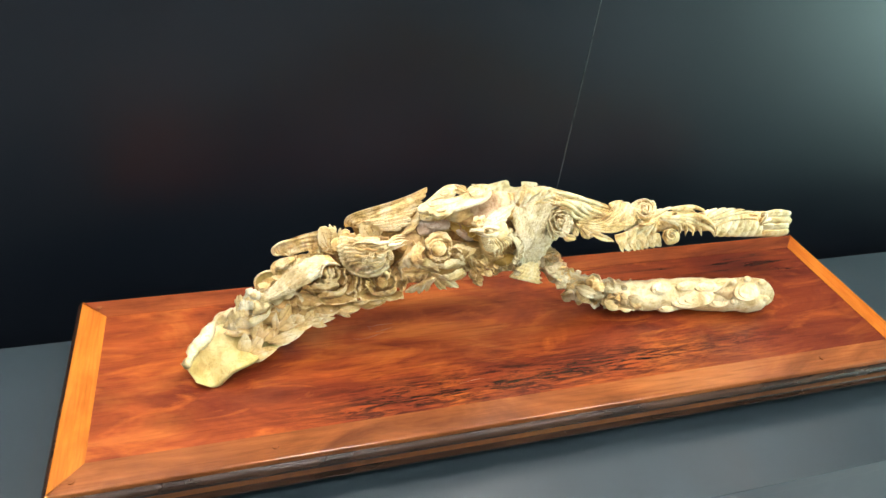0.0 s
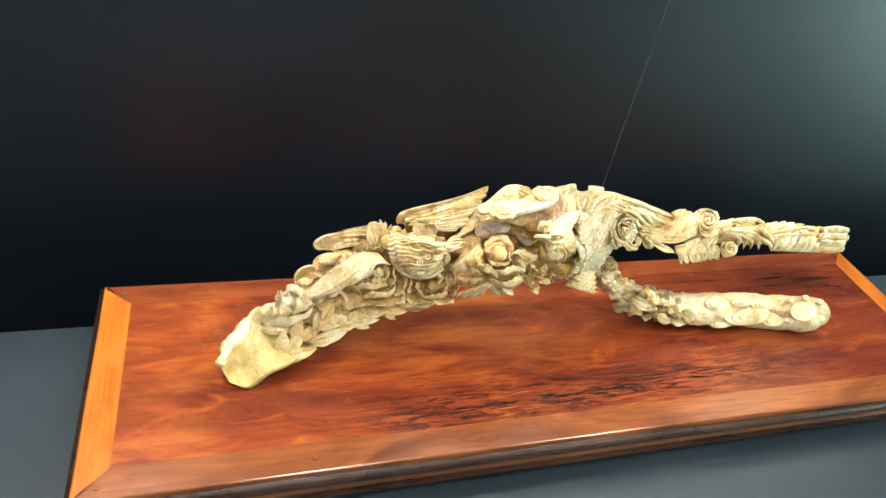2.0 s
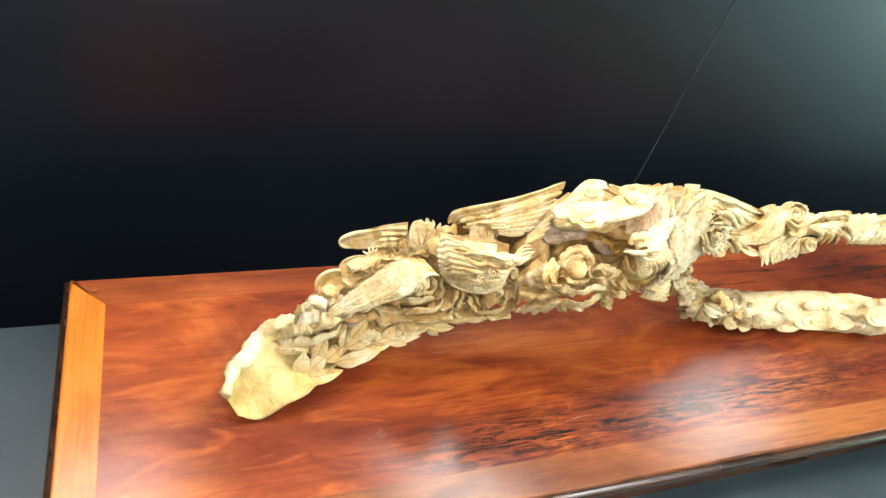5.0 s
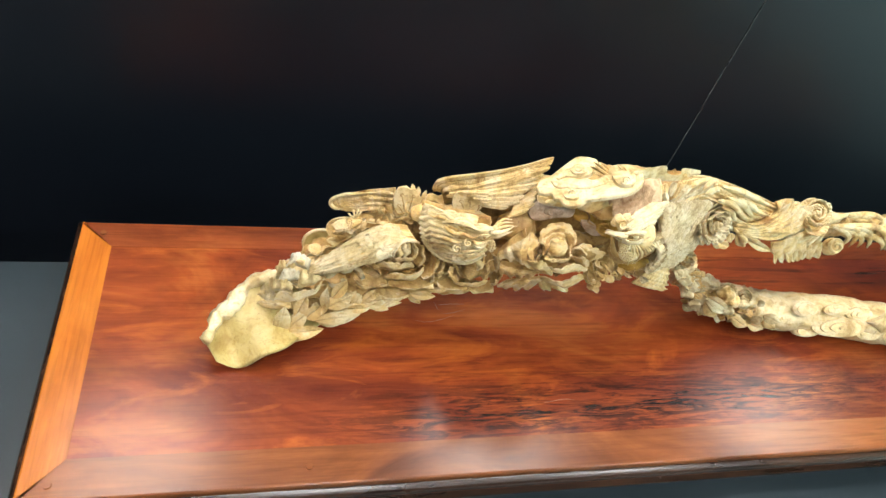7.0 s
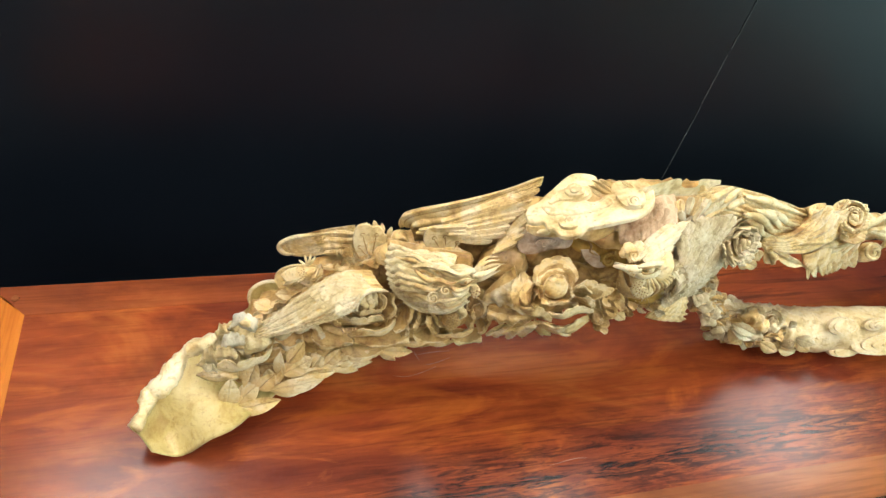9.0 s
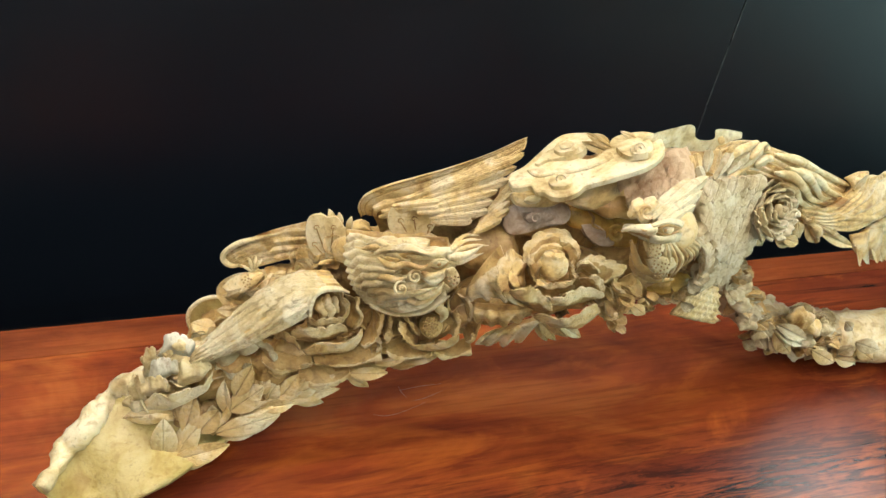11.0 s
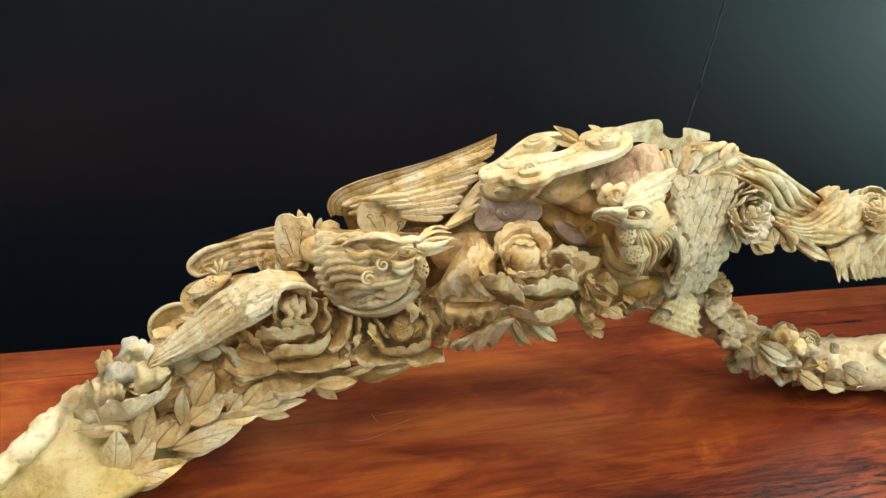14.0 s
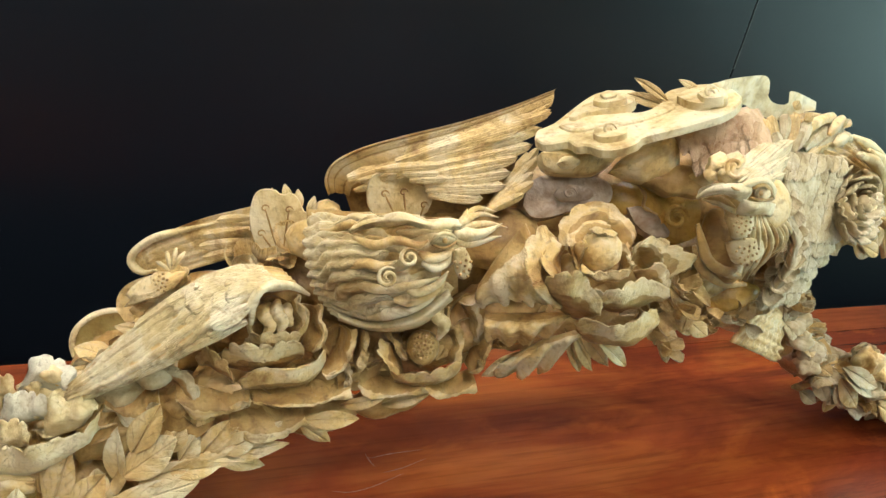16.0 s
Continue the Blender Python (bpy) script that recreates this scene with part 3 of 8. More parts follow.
def cup_petal(c, face, right, up, r, mid, half, low, rim, lip, lobes, material, parent, squash=0.8):
    """One petal of a bowl: a thick shell from its base to a scalloped, slightly turned rim."""
    nl, nw = 8, 22
    vs, fs = [], []
    thick = 0.0011 + 0.03 * r
    for back in (0, 1):
        for i in range(nl + 1):
            s = i / nl
            for j in range(nw + 1):
                u = 2 * j / nw - 1
                notch = 0.13 * (1 - abs(math.sin(lobes * math.pi * u + mid))) ** 3 + 0.13 * u ** 4 + 0.06 * noise.noise(Vector((3 * u, mid * 9, r * 50)))
                th = low + (rim * (1 - notch) - low) * s
                a = mid + half * u * (0.55 + 0.45 * math.sin(min(1, 1.6 * s) * math.pi / 2))
                q = r * (1 + lip * s ** 4 + 0.035 * math.sin(3.1 * u + mid * 2) * s + 0.05 * u) - back * thick
                out = right * math.cos(a) + up * math.sin(a)
                p = c + out * q * math.sin(th) - face * q * math.cos(th) * squash
                vs.append(p + face * 0.03 * r * noise.noise(p * 90) * s)
    n = (nl + 1) * (nw + 1)
    for i in range(nl):
        for j in range(nw):
            k = i * (nw + 1) + j
            q = (k, k + 1, k + nw + 2, k + nw + 1)
            fs.append(q)
            fs.append(tuple(n + k for k in reversed(q)))
    rim_line = [j for j in range(nw + 1)] + [i * (nw + 1) + nw for i in range(1, nl + 1)] + [nl * (nw + 1) + j for j in range(nw - 1, -1, -1)] + [i * (nw + 1) for i in range(nl - 1, 0, -1)]
    for k, l in zip(rim_line, rim_line[1:] + rim_line[:1]):
        fs.append((l, k, n + k, n + l))
    me = mesh("petal", vs, fs, material)
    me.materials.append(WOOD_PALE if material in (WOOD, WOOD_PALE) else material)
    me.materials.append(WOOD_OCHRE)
    # pale rim and edges, ochre inner faces towards the base
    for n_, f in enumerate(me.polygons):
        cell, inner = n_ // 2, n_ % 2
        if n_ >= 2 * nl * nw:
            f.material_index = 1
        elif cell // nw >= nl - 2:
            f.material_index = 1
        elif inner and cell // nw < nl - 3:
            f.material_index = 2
    return part("petal", me, parent)


def peony(place, r, material, face=FACE, full=4, name="peony", start=0.0, spread=1.0, seeds=0, label=""):
    """A carved peony: a closed heart wrapped in bowls of scalloped petals that open outwards."""
    c = Vector(place)
    right, up = basis(face, start)
    heart = lump(name, c + face * r * 0.02, (r * (0.40 if seeds else 0.16), r * (0.38 if seeds else 0.20), r * (0.50 if seeds else 0.28)), material, carving, r * 0.08, 90, face, label=label)
    if seeds:
        dots(heart, c + face * r * 0.46, r * 0.3, seeds, face, size=r * 0.035)
    rings = [(2, 0.28, 1.25, 2.25, 0.0, 0.10), (3, 0.46, 0.95, 2.10, 0.0, 0.06), (4, 0.66, 0.80, 1.85, 0.04, 0.02), (5, 0.86, 0.68, 1.74, 0.08, -0.02), (6, 1.08, 0.64, 1.55, 0.18, -0.08)]
    if seeds:
        rings = rings[2:]
    for i, (n, q, half, rim, lip, shift) in enumerate(rings[:full + 1]):
        for j in range(n):
            a = 2 * math.pi * (j + 0.5 * (i % 2)) / n + rng.uniform(-0.2, 0.2)
            tilt = (face + right * rng.uniform(-0.26, 0.26) + up * rng.uniform(-0.26, 0.26)).normalized()
            r2, u2 = basis(tilt, start)
            at = c + face * r * (shift + rng.uniform(-0.08, 0.08)) + (right * rng.uniform(-1, 1) + up * rng.uniform(-1, 1)) * r * 0.10
            cup_petal(at, tilt, r2, u2, r * q * spread * rng.uniform(0.90, 1.08), a, half * rng.uniform(0.8, 1.25), 0.35, rim * rng.uniform(0.80, 1.14), lip * rng.uniform(0.3, 1.8), rng.choice((2.0, 2.5, 3.0, 3.5)), material, heart)
    return heart


def scales(name, rows, length, width, material, base_size, parent, away=0.0025, face=FACE, kind="scale", messy=1.0):
    """Overlapping small feathers in staggered rows; rows run from the lowest layer up: (a, b, count, way)."""
    for line, (a, b, count, way) in enumerate(rows):
        a, b, way = Vector(a), Vector(b), Vector(way).normalized()
        for i in range(count):
            s = (i + 0.25 + 0.5 * (line % 2) + messy * rng.uniform(-0.18, 0.18)) / count
            p = a.lerp(b, s)
            g = rng.uniform(0.85, 1.2)
            w = (way + messy * Vector((rng.uniform(-0.2, 0.2), 0, rng.uniform(-0.2, 0.2)))).normalized()
            lay(kind, p, p + w * length * g + face * away * rng.uniform(0.4, 1.5), width * g, parent, material, face, depth=width * (0.6 if kind == "feather" else 0.38), k=rng.randrange(2), roll=messy * rng.uniform(-0.35, 0.35), name="feather")


# ---- carved sheets ----
def resample(points, n):
    """n + 1 places at even steps along a smooth line."""
    p = np.array([q[:3] for q in spline(points, 10)], float)
    s = np.r_[0, np.cumsum(np.linalg.norm(np.diff(p, axis=0), axis=1))]
    return np.stack([np.interp(np.linspace(0, s[-1], n + 1), s, p[:, i]) for i in range(3)], 1)


def across(rows, s):
    """Catmull-Rom through rows of places, column by column, at s in 0 .. len(rows) - 1."""
    pad = np.concatenate([2 * rows[:1] - rows[1:2], rows, 2 * rows[-1:] - rows[-2:-1]])
    i = np.clip(s.astype(int), 0, len(rows) - 2)
    t = (s - i)[..., None]
    c = np.arange(rows.shape[1])[None, :]
    a, b, d, e = (pad[i + k, c] for k in range(4))
    return 0.5 * (2 * b + (d - a) * t + (2 * a - 5 * b + 4 * d - e) * t * t + (3 * b - a - 3 * d + e) * t ** 3)


def loft(name, curves, thick, material, parent, nu=28, nv=14, height=None, cut=None, face=FACE, label="", root=None, grain=0.0, wax_shade=None):
    """A carved sheet through smooth lines, first to last. height(u, v): relief; cut(u): how much of the last edge is
    cut away;
    root: (material, share) of the sheet towards its first line; wax_shade: (material, level), painted on faces below
    that level as waxed, shaded cuts."""
    rows = np.array([resample(c, nu) for c in curves])
    u, v = np.meshgrid(np.linspace(0, 1, nu + 1), np.linspace(0, 1, nv + 1))
    s = v * (1 - (cut(u) if cut else 0)) * (len(curves) - 1)
    p = across(rows, s)
    n = np.cross(np.gradient(p, axis=1), np.gradient(p, axis=0))
    n /= np.linalg.norm(n, axis=2, keepdims=True) + 1e-12
    if (n.mean((0, 1)) * np.array(face)).sum() < 0:
        n = -n
    if height:
        p = p + n * height(u, v)[..., None]
    if grain:
        rel = np.array([[noise.fractal(Vector(q) * 55, 0.7, 2.0, 3) for q in line] for line in p])
        p = p + n * (grain * rel)[..., None]
    edge = np.maximum(abs(2 * u - 1), abs(2 * v - 1)) ** 10
    low = p - n * (thick * (1 - 0.7 * edge))[..., None]
    vs = np.concatenate([p.reshape(-1, 3), low.reshape(-1, 3)])
    w, m = nu + 1, (nu + 1) * (nv + 1)
    fs = []
    for i in range(nv):
        for j in range(nu):
            k = i * w + j
            fs += [(k, k + 1, k + w + 1, k + w), (m + k + w, m + k + w + 1, m + k + 1, m + k)]
    rim = list(range(w)) + [i * w + nu for i in range(1, nv + 1)] + [nv * w + j for j in range(nu - 1, -1, -1)] + [i * w for i in range(nv - 1, 0, -1)]
    for a, b in zip(rim, rim[1:] + rim[:1]):
        fs.append((b, a, m + a, m + b))
    me = mesh(name, vs, fs, material)
    uv = me.uv_layers.new(name="along")
    flat = np.stack([np.concatenate([u.ravel(), u.ravel()]), np.concatenate([v.ravel(), v.ravel()])], 1)
    order = np.zeros(len(me.loops), dtype=np.int32)
    me.loops.foreach_get("vertex_index", order)
    uv.data.foreach_set("uv", flat[order].astype(np.float32).ravel())
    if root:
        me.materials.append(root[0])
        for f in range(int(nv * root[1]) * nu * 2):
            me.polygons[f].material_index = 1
    # groove shade goes into the colour here, along with the wax
    if wax_shade:
        me.materials.append(wax_shade[0])
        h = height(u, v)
        deep = (h[:-1, :-1] + h[1:, :-1] + h[:-1, 1:] + h[1:, 1:]).ravel() / 4 < wax_shade[1]
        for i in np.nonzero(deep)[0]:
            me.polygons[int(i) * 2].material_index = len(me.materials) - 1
    return part(name, me, parent, label)


def grooves(count, deep, wave=0.0, turns=2.0, fade=0.0):
    """Rounded ridges with sharp valleys that run along u."""
    def h(u, v):
        ph = count * v + wave * np.sin(2 * math.pi * turns * u + 9 * v) + 0.4 * wave * np.sin(5 * math.pi * turns * u + 5)
        return deep * (abs(np.sin(math.pi * ph)) ** 0.75 - 0.4) * (1 - fade * u)
    return h


def frill(lobes, deep, phase=0.0, ends=0.22):
    """The scalloped, rounded end of a petal."""
    return lambda u: deep * (1 - abs(np.sin(math.pi * (lobes * u + phase)))) ** 2.2 + ends * abs(2 * u - 1) ** 5


def petal_height(waves, deep, lip=0.0008, phase=0.0):
    def h(u, v):
        return deep * v * np.sin(2 * math.pi * waves * u + phase) + lip * np.clip((v - 0.86) / 0.14, 0, 1) ** 2 + 0.0005 * np.sin(2 * math.pi * 2.7 * u + 5 * v + phase) * v
    return h


def shell(base, rim, out, parent, material=None, lobes=4, deep=0.10, waves=1.5, wavy=0.0016, thick=0.0022, name="petal", swell=0.5, root=0.6, phase=None):
    """One petal between a hidden base line and its scalloped rim; it swells outwards between them."""
    material = material or WOOD
    phase = rng.uniform(0, 6) if phase is None else phase
    a, b = resample(base, 8), resample(rim, 8)
    mid = [tuple(p + (q - p) * swell + np.array(out)) for p, q in zip(a, b)]
    # the share next to the base line is ochre
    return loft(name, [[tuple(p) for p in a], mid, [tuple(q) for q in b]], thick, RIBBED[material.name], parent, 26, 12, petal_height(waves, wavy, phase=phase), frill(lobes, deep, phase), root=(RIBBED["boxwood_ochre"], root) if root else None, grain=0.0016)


def disc(name, outline, dome, thick, material, parent, label="", face=FACE, rings=7, height=None):
    """A domed, thick-edged piece inside a smooth closed outline."""
    o = resample([*outline, outline[0]], 44)[:-1]
    c = o.mean(0)
    f = np.array(face)
    vs, n = [], len(o)
    prof = [(-1, 1.0, -thick)] + [(0, 1.0 - 0.03 * (k == 0) - k / rings * 0.97, dome * math.sin(0.5 * math.pi * min(1, k / rings * 1.25)) ) for k in range(rings + 1)]
    for _, q, z in prof:
        for p in o:
            x = c + (p - c) * q
            uneven = 0.0007 * noise.fractal(Vector(x) * 45, 0.7, 2.0, 3) * (q < 0.9)
            vs.append(x + f * (z + uneven + (height(q, x) if height and q < 0.99 else 0)))
    fs = [tuple(reversed(range(n)))]
    for i in range(len(prof) - 1):
        for j in range(n):
            j2 = (j + 1) % n
            fs.append((i * n + j, i * n + j2, (i + 1) * n + j2, (i + 1) * n + j))
    fs.append(tuple(range((len(prof) - 1) * n, len(prof) * n)))
    me = mesh(name, vs, fs, material)
    bm = bmesh.new()
    bm.from_mesh(me)
    bmesh.ops.recalc_face_normals(bm, faces=bm.faces[:])
    for e in bm.edges:
        if len(e.link_faces) == 2 and e.calc_face_angle(0) > 0.9:
            e.smooth = False
    bm.to_mesh(me)
    bm.free()
    return part(name, me, parent, label)


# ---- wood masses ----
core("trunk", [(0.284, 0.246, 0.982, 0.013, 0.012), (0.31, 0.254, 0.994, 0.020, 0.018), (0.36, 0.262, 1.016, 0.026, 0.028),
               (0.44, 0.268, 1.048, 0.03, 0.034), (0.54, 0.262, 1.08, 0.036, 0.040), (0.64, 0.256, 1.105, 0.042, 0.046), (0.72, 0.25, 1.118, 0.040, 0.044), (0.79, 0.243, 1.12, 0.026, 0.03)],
     WOOD_OCHRE, 0.008, 45.0, "ochre wood core", sides=36, steps=14)
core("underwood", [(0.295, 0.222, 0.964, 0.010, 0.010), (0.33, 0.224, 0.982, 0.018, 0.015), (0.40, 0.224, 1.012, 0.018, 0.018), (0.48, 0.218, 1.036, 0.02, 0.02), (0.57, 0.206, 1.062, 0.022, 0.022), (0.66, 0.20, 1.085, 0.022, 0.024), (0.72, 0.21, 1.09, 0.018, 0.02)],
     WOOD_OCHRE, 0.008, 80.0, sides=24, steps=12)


REST = Vector((-0.25, -0.5, 0.83)).normalized()


def hollow_foot(low, high):
    """The root's foot: a thick slab with a smooth scooped face between its lower edge and a rough ridge."""
    lo, hi = spline(low, 7), spline(high, 7)
    nv = 16
    vs, fs = [], []
    for back in (0, 1):
        for i, (p, q) in enumerate(zip(lo, hi)):
            p, q = Vector(p), Vector(q)
            for j in range(nv + 1):
                v = j / nv
                x = p.lerp(q, v) - REST * 0.009 * math.sin(math.pi * v ** 0.8) * min(1, 0.4 + i / 8)
                x += REST * 0.0018 * noise.fractal(x * 40, 0.6, 2.0, 3)
                if back:
                    x += Vector((0.006, 0.014, -0.022)) * (0.18 + 0.82 * math.sin(math.pi * (0.12 + 0.8 * v))) * min(1, 0.25 + i / 9)
                vs.append(x)
    m, w = len(lo), nv + 1
    n = m * w
    for i in range(m - 1):
        for j in range(nv):
            k = i * w + j
            fs.append((k, k + w, k + w + 1, k + 1))
            fs.append((n + k, n + k + 1, n + k + w + 1, n + k + w))
    rim = [j for j in range(w)] + [i * w + nv for i in range(1, m)] + [(m - 1) * w + j for j in range(nv - 1, -1, -1)] + [i * w for i in range(m - 2, 0, -1)]
    for k, l in zip(rim, rim[1:] + rim[:1]):
        fs.append((k, l, n + l, n + k))
    foot = part("foot", mesh("foot", vs, fs, WOOD_SMOOTH), carving, "smooth pale scooped foot of the root")
    rows = [(*Vector(p), r, r * 0.9) for p, r in zip(high, (0.005, 0.008, 0.009, 0.010, 0.009, 0.006))]
    v2, f2 = tube([(x + 0.003, y + 0.001, z - 0.002, a, c) for x, y, z, a, c in rows], 10, 24, 0.005, 45.0)
    part("ridge", mesh("ridge", v2, f2, WOOD_PALE), foot, "rough bark ridge")
    return foot


hollow_foot(((0.190, 0.152, 0.917), (0.216, 0.149, 0.906), (0.243, 0.148, 0.933), (0.267, 0.154, 0.940), (0.291, 0.182, 0.926), (0.320, 0.205, 0.925)),
            ((0.174, 0.166, 0.945), (0.186, 0.197, 0.940), (0.202, 0.212, 0.955), (0.218, 0.232, 0.958), (0.240, 0.237, 0.973), (0.283, 0.240, 0.976)))
branch = core("branch", [(0.76, 0.24, 1.12, 0.03, 0.034), (0.85, 0.252, 1.10, 0.022, 0.024), (0.95, 0.268, 1.075, 0.018, 0.019), (1.08, 0.29, 1.045, 0.016, 0.018),
                (1.2, 0.303, 1.022, 0.015, 0.017), (1.3, 0.308, 1.013, 0.017, 0.017), (1.365, 0.302, 1.012, 0.019, 0.017)], WOOD, 0.006, 60.0, sides=24, steps=14)
leg = core("leg", [(0.74, 0.238, 1.09, 0.022, 0.026), (0.785, 0.238, 1.03, 0.02, 0.02), (0.83, 0.23, 0.985, 0.02, 0.018), (0.90, 0.225, 0.95, 0.022, 0.02),
             (0.98, 0.22, 0.932, 0.025, 0.025)], WOOD_GREY, 0.007, 70.0, sides=24, steps=12)
log = core("log", [(0.95, 0.218, 0.932, 0.026, 0.026), (1.02, 0.212, 0.930, 0.031, 0.029), (1.12, 0.20, 0.930, 0.033, 0.030), (1.2, 0.182, 0.931, 0.033, 0.031), (1.235, 0.172, 0.932, 0.028, 0.026), (1.248, 0.169, 0.932, 0.016, 0.014)],
     WOOD_PALE, 0.003, 25.0, "pale log end carved with clouds", sides=32, steps=12)

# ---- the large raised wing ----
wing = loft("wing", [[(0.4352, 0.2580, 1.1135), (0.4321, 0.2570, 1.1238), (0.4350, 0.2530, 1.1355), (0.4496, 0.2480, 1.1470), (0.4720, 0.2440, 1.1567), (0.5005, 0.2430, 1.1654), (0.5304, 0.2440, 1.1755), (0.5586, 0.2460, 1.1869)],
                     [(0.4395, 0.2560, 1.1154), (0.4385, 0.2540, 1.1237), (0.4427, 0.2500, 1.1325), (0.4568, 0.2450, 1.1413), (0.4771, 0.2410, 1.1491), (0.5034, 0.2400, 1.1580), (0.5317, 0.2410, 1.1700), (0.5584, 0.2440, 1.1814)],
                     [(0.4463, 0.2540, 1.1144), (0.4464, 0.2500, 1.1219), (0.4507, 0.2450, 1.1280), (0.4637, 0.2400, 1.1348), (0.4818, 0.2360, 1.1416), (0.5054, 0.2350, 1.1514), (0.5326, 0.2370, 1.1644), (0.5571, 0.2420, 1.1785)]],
            0.006, COMBED["boxwood"], carving, 48, 30, lambda u, v: 0.0026 * np.clip(1 - v / 0.10, 0, 1) ** 2 + 0.0010 * abs(np.sin(math.pi * (2.6 * v + 0.5 * u))) ** 0.7 * (v > 0.1), label="raised wing with layered flight feathers", wax_shade=(WOOD_OCHRE, 0.0003))
for i in range(9):
    # covert feathers over the blade
    p = Vector((0.4416, 0.2430, 1.1304)).lerp(Vector((0.5042, 0.2340, 1.1564)), i / 8)
    lay("feather", p, p + Vector((0.030, -0.001, 0.0115)), 0.0085, wing, WOOD, depth=0.0042, k=2)
# ochre plate paints in the brown undershade between the feathers
loft("wing_base", [[(0.4377, 0.2520, 1.1294), (0.4701, 0.2480, 1.1397), (0.5095, 0.2470, 1.1518), (0.5495, 0.2470, 1.1691)], [(0.4474, 0.2560, 1.1055), (0.4789, 0.2520, 1.1189), (0.5142, 0.2500, 1.1315), (0.5465, 0.2490, 1.1493)], [(0.4510, 0.2560, 1.0940), (0.4859, 0.2500, 1.1027), (0.5161, 0.2440, 1.1086), (0.5422, 0.2440, 1.1203)]],
     0.006, WOOD_OCHRE, wing, 20, 8)
for i, (root, tip, w) in enumerate((((0.4651, 0.2310, 1.1460), (0.5563, 0.2390, 1.1759), 92), ((0.4723, 0.2300, 1.1446), (0.5507, 0.2360, 1.1675), 96), ((0.4742, 0.2270, 1.1424), (0.5453, 0.2320, 1.1585), 94), ((0.4769, 0.2250, 1.1403), (0.5353, 0.2280, 1.1520), 92), ((0.4801, 0.2230, 1.1377), (0.5315, 0.2250, 1.1442), 90), ((0.4809, 0.2210, 1.1350), (0.5286, 0.2220, 1.1370), 84), ((0.4825, 0.2200, 1.1319), (0.5155, 0.2200, 1.1299), 76), ((0.5149, 0.2340, 1.1547), (0.5560, 0.2400, 1.1771), 64))):
    lay("feather", root, tip, w * 0.0001, wing, WOOD, depth=0.0062, k=2)
for root, tip, w in (((0.4529, 0.2280, 1.1426), (0.4877, 0.2220, 1.1489), 58), ((0.4644, 0.2260, 1.1417), (0.4865, 0.2200, 1.1448), 54), ((0.4709, 0.2220, 1.1391), (0.4911, 0.2180, 1.1427), 50), ((0.4461, 0.2360, 1.1322), (0.4692, 0.2260, 1.1418), 54), ((0.4447, 0.2380, 1.1255), (0.4614, 0.2300, 1.1342), 50)):
    lay("feather", root, tip, w * 0.0001, wing, WOOD, depth=0.0055, k=2)
for root, tip, w in (((0.5220, 0.2220, 1.1250), (0.5481, 0.2280, 1.1576), 62), ((0.5202, 0.2180, 1.1260), (0.5485, 0.2240, 1.1540), 60), ((0.5180, 0.2140, 1.1270), (0.5435, 0.2190, 1.1461), 60), ((0.5150, 0.2100, 1.1274), (0.5421, 0.2140, 1.1426), 58), ((0.5121, 0.2060, 1.1279), (0.5352, 0.2090, 1.1375), 54)):
    lay("feather", root, tip, w * 0.0001, wing, WOOD, depth=0.0062, k=1)
loft("tuft", [[(0.4263, 0.2560, 1.1000), (0.4286, 0.2580, 1.1074), (0.4347, 0.2580, 1.1096), (0.4409, 0.2560, 1.1070)], [(0.4271, 0.2460, 1.1025), (0.4303, 0.2480, 1.1075), (0.4352, 0.2480, 1.1086), (0.4404, 0.2460, 1.1066)], [(0.4304, 0.2500, 1.0989), (0.4340, 0.2500, 1.1017), (0.4377, 0.2500, 1.1017), (0.4429, 0.2500, 1.0996)]], 0.004, WOOD, wing, 16, 8, grooves(3, 0.0012, 0.2))

# ---- the farther raised wing ----
wing2 = loft("wing", [[(0.3957, 0.2830, 1.0928), (0.3647, 0.2910, 1.0793), (0.3402, 0.2970, 1.0646), (0.3268, 0.3010, 1.0537), (0.3218, 0.3030, 1.0442), (0.3241, 0.3020, 1.0371)],
                      [(0.3955, 0.2790, 1.0854), (0.3672, 0.2860, 1.0736), (0.3455, 0.2920, 1.0608), (0.3338, 0.2960, 1.0521), (0.3281, 0.2980, 1.0456), (0.3287, 0.2990, 1.0388)],
                      [(0.3964, 0.2750, 1.0763), (0.3751, 0.2810, 1.0658), (0.3561, 0.2870, 1.0555), (0.3423, 0.2910, 1.0481), (0.3340, 0.2940, 1.0431), (0.3323, 0.2960, 1.0392)],
                      [(0.3993, 0.2730, 1.0643), (0.3803, 0.2770, 1.0588), (0.3641, 0.2820, 1.0509), (0.3531, 0.2860, 1.0447), (0.3447, 0.2900, 1.0404), (0.3378, 0.2930, 1.0388)]],
             0.006, COMBED["boxwood"], carving, 36, 24, lambda u, v: 0.0022 * np.clip(1 - v / 0.10, 0, 1) ** 2 + 0.0013 * abs(np.sin(math.pi * (6.5 * v + 0.5 * u))) ** 0.8, label="folded back wing of the bird", wax_shade=(WOOD_OCHRE, 0.0005))
for root, tip, w in (((0.3920, 0.2730, 1.0902), (0.3726, 0.2820, 1.0834), 56), ((0.3906, 0.2700, 1.0840), (0.3645, 0.2810, 1.0735), 60), ((0.3905, 0.2680, 1.0772), (0.3617, 0.2780, 1.0673), 60), ((0.3878, 0.2660, 1.0720), (0.3642, 0.2740, 1.0618), 56)):
    lay("feather", root, tip, w * 0.0001, wing2, WOOD, depth=0.0050, k=2)
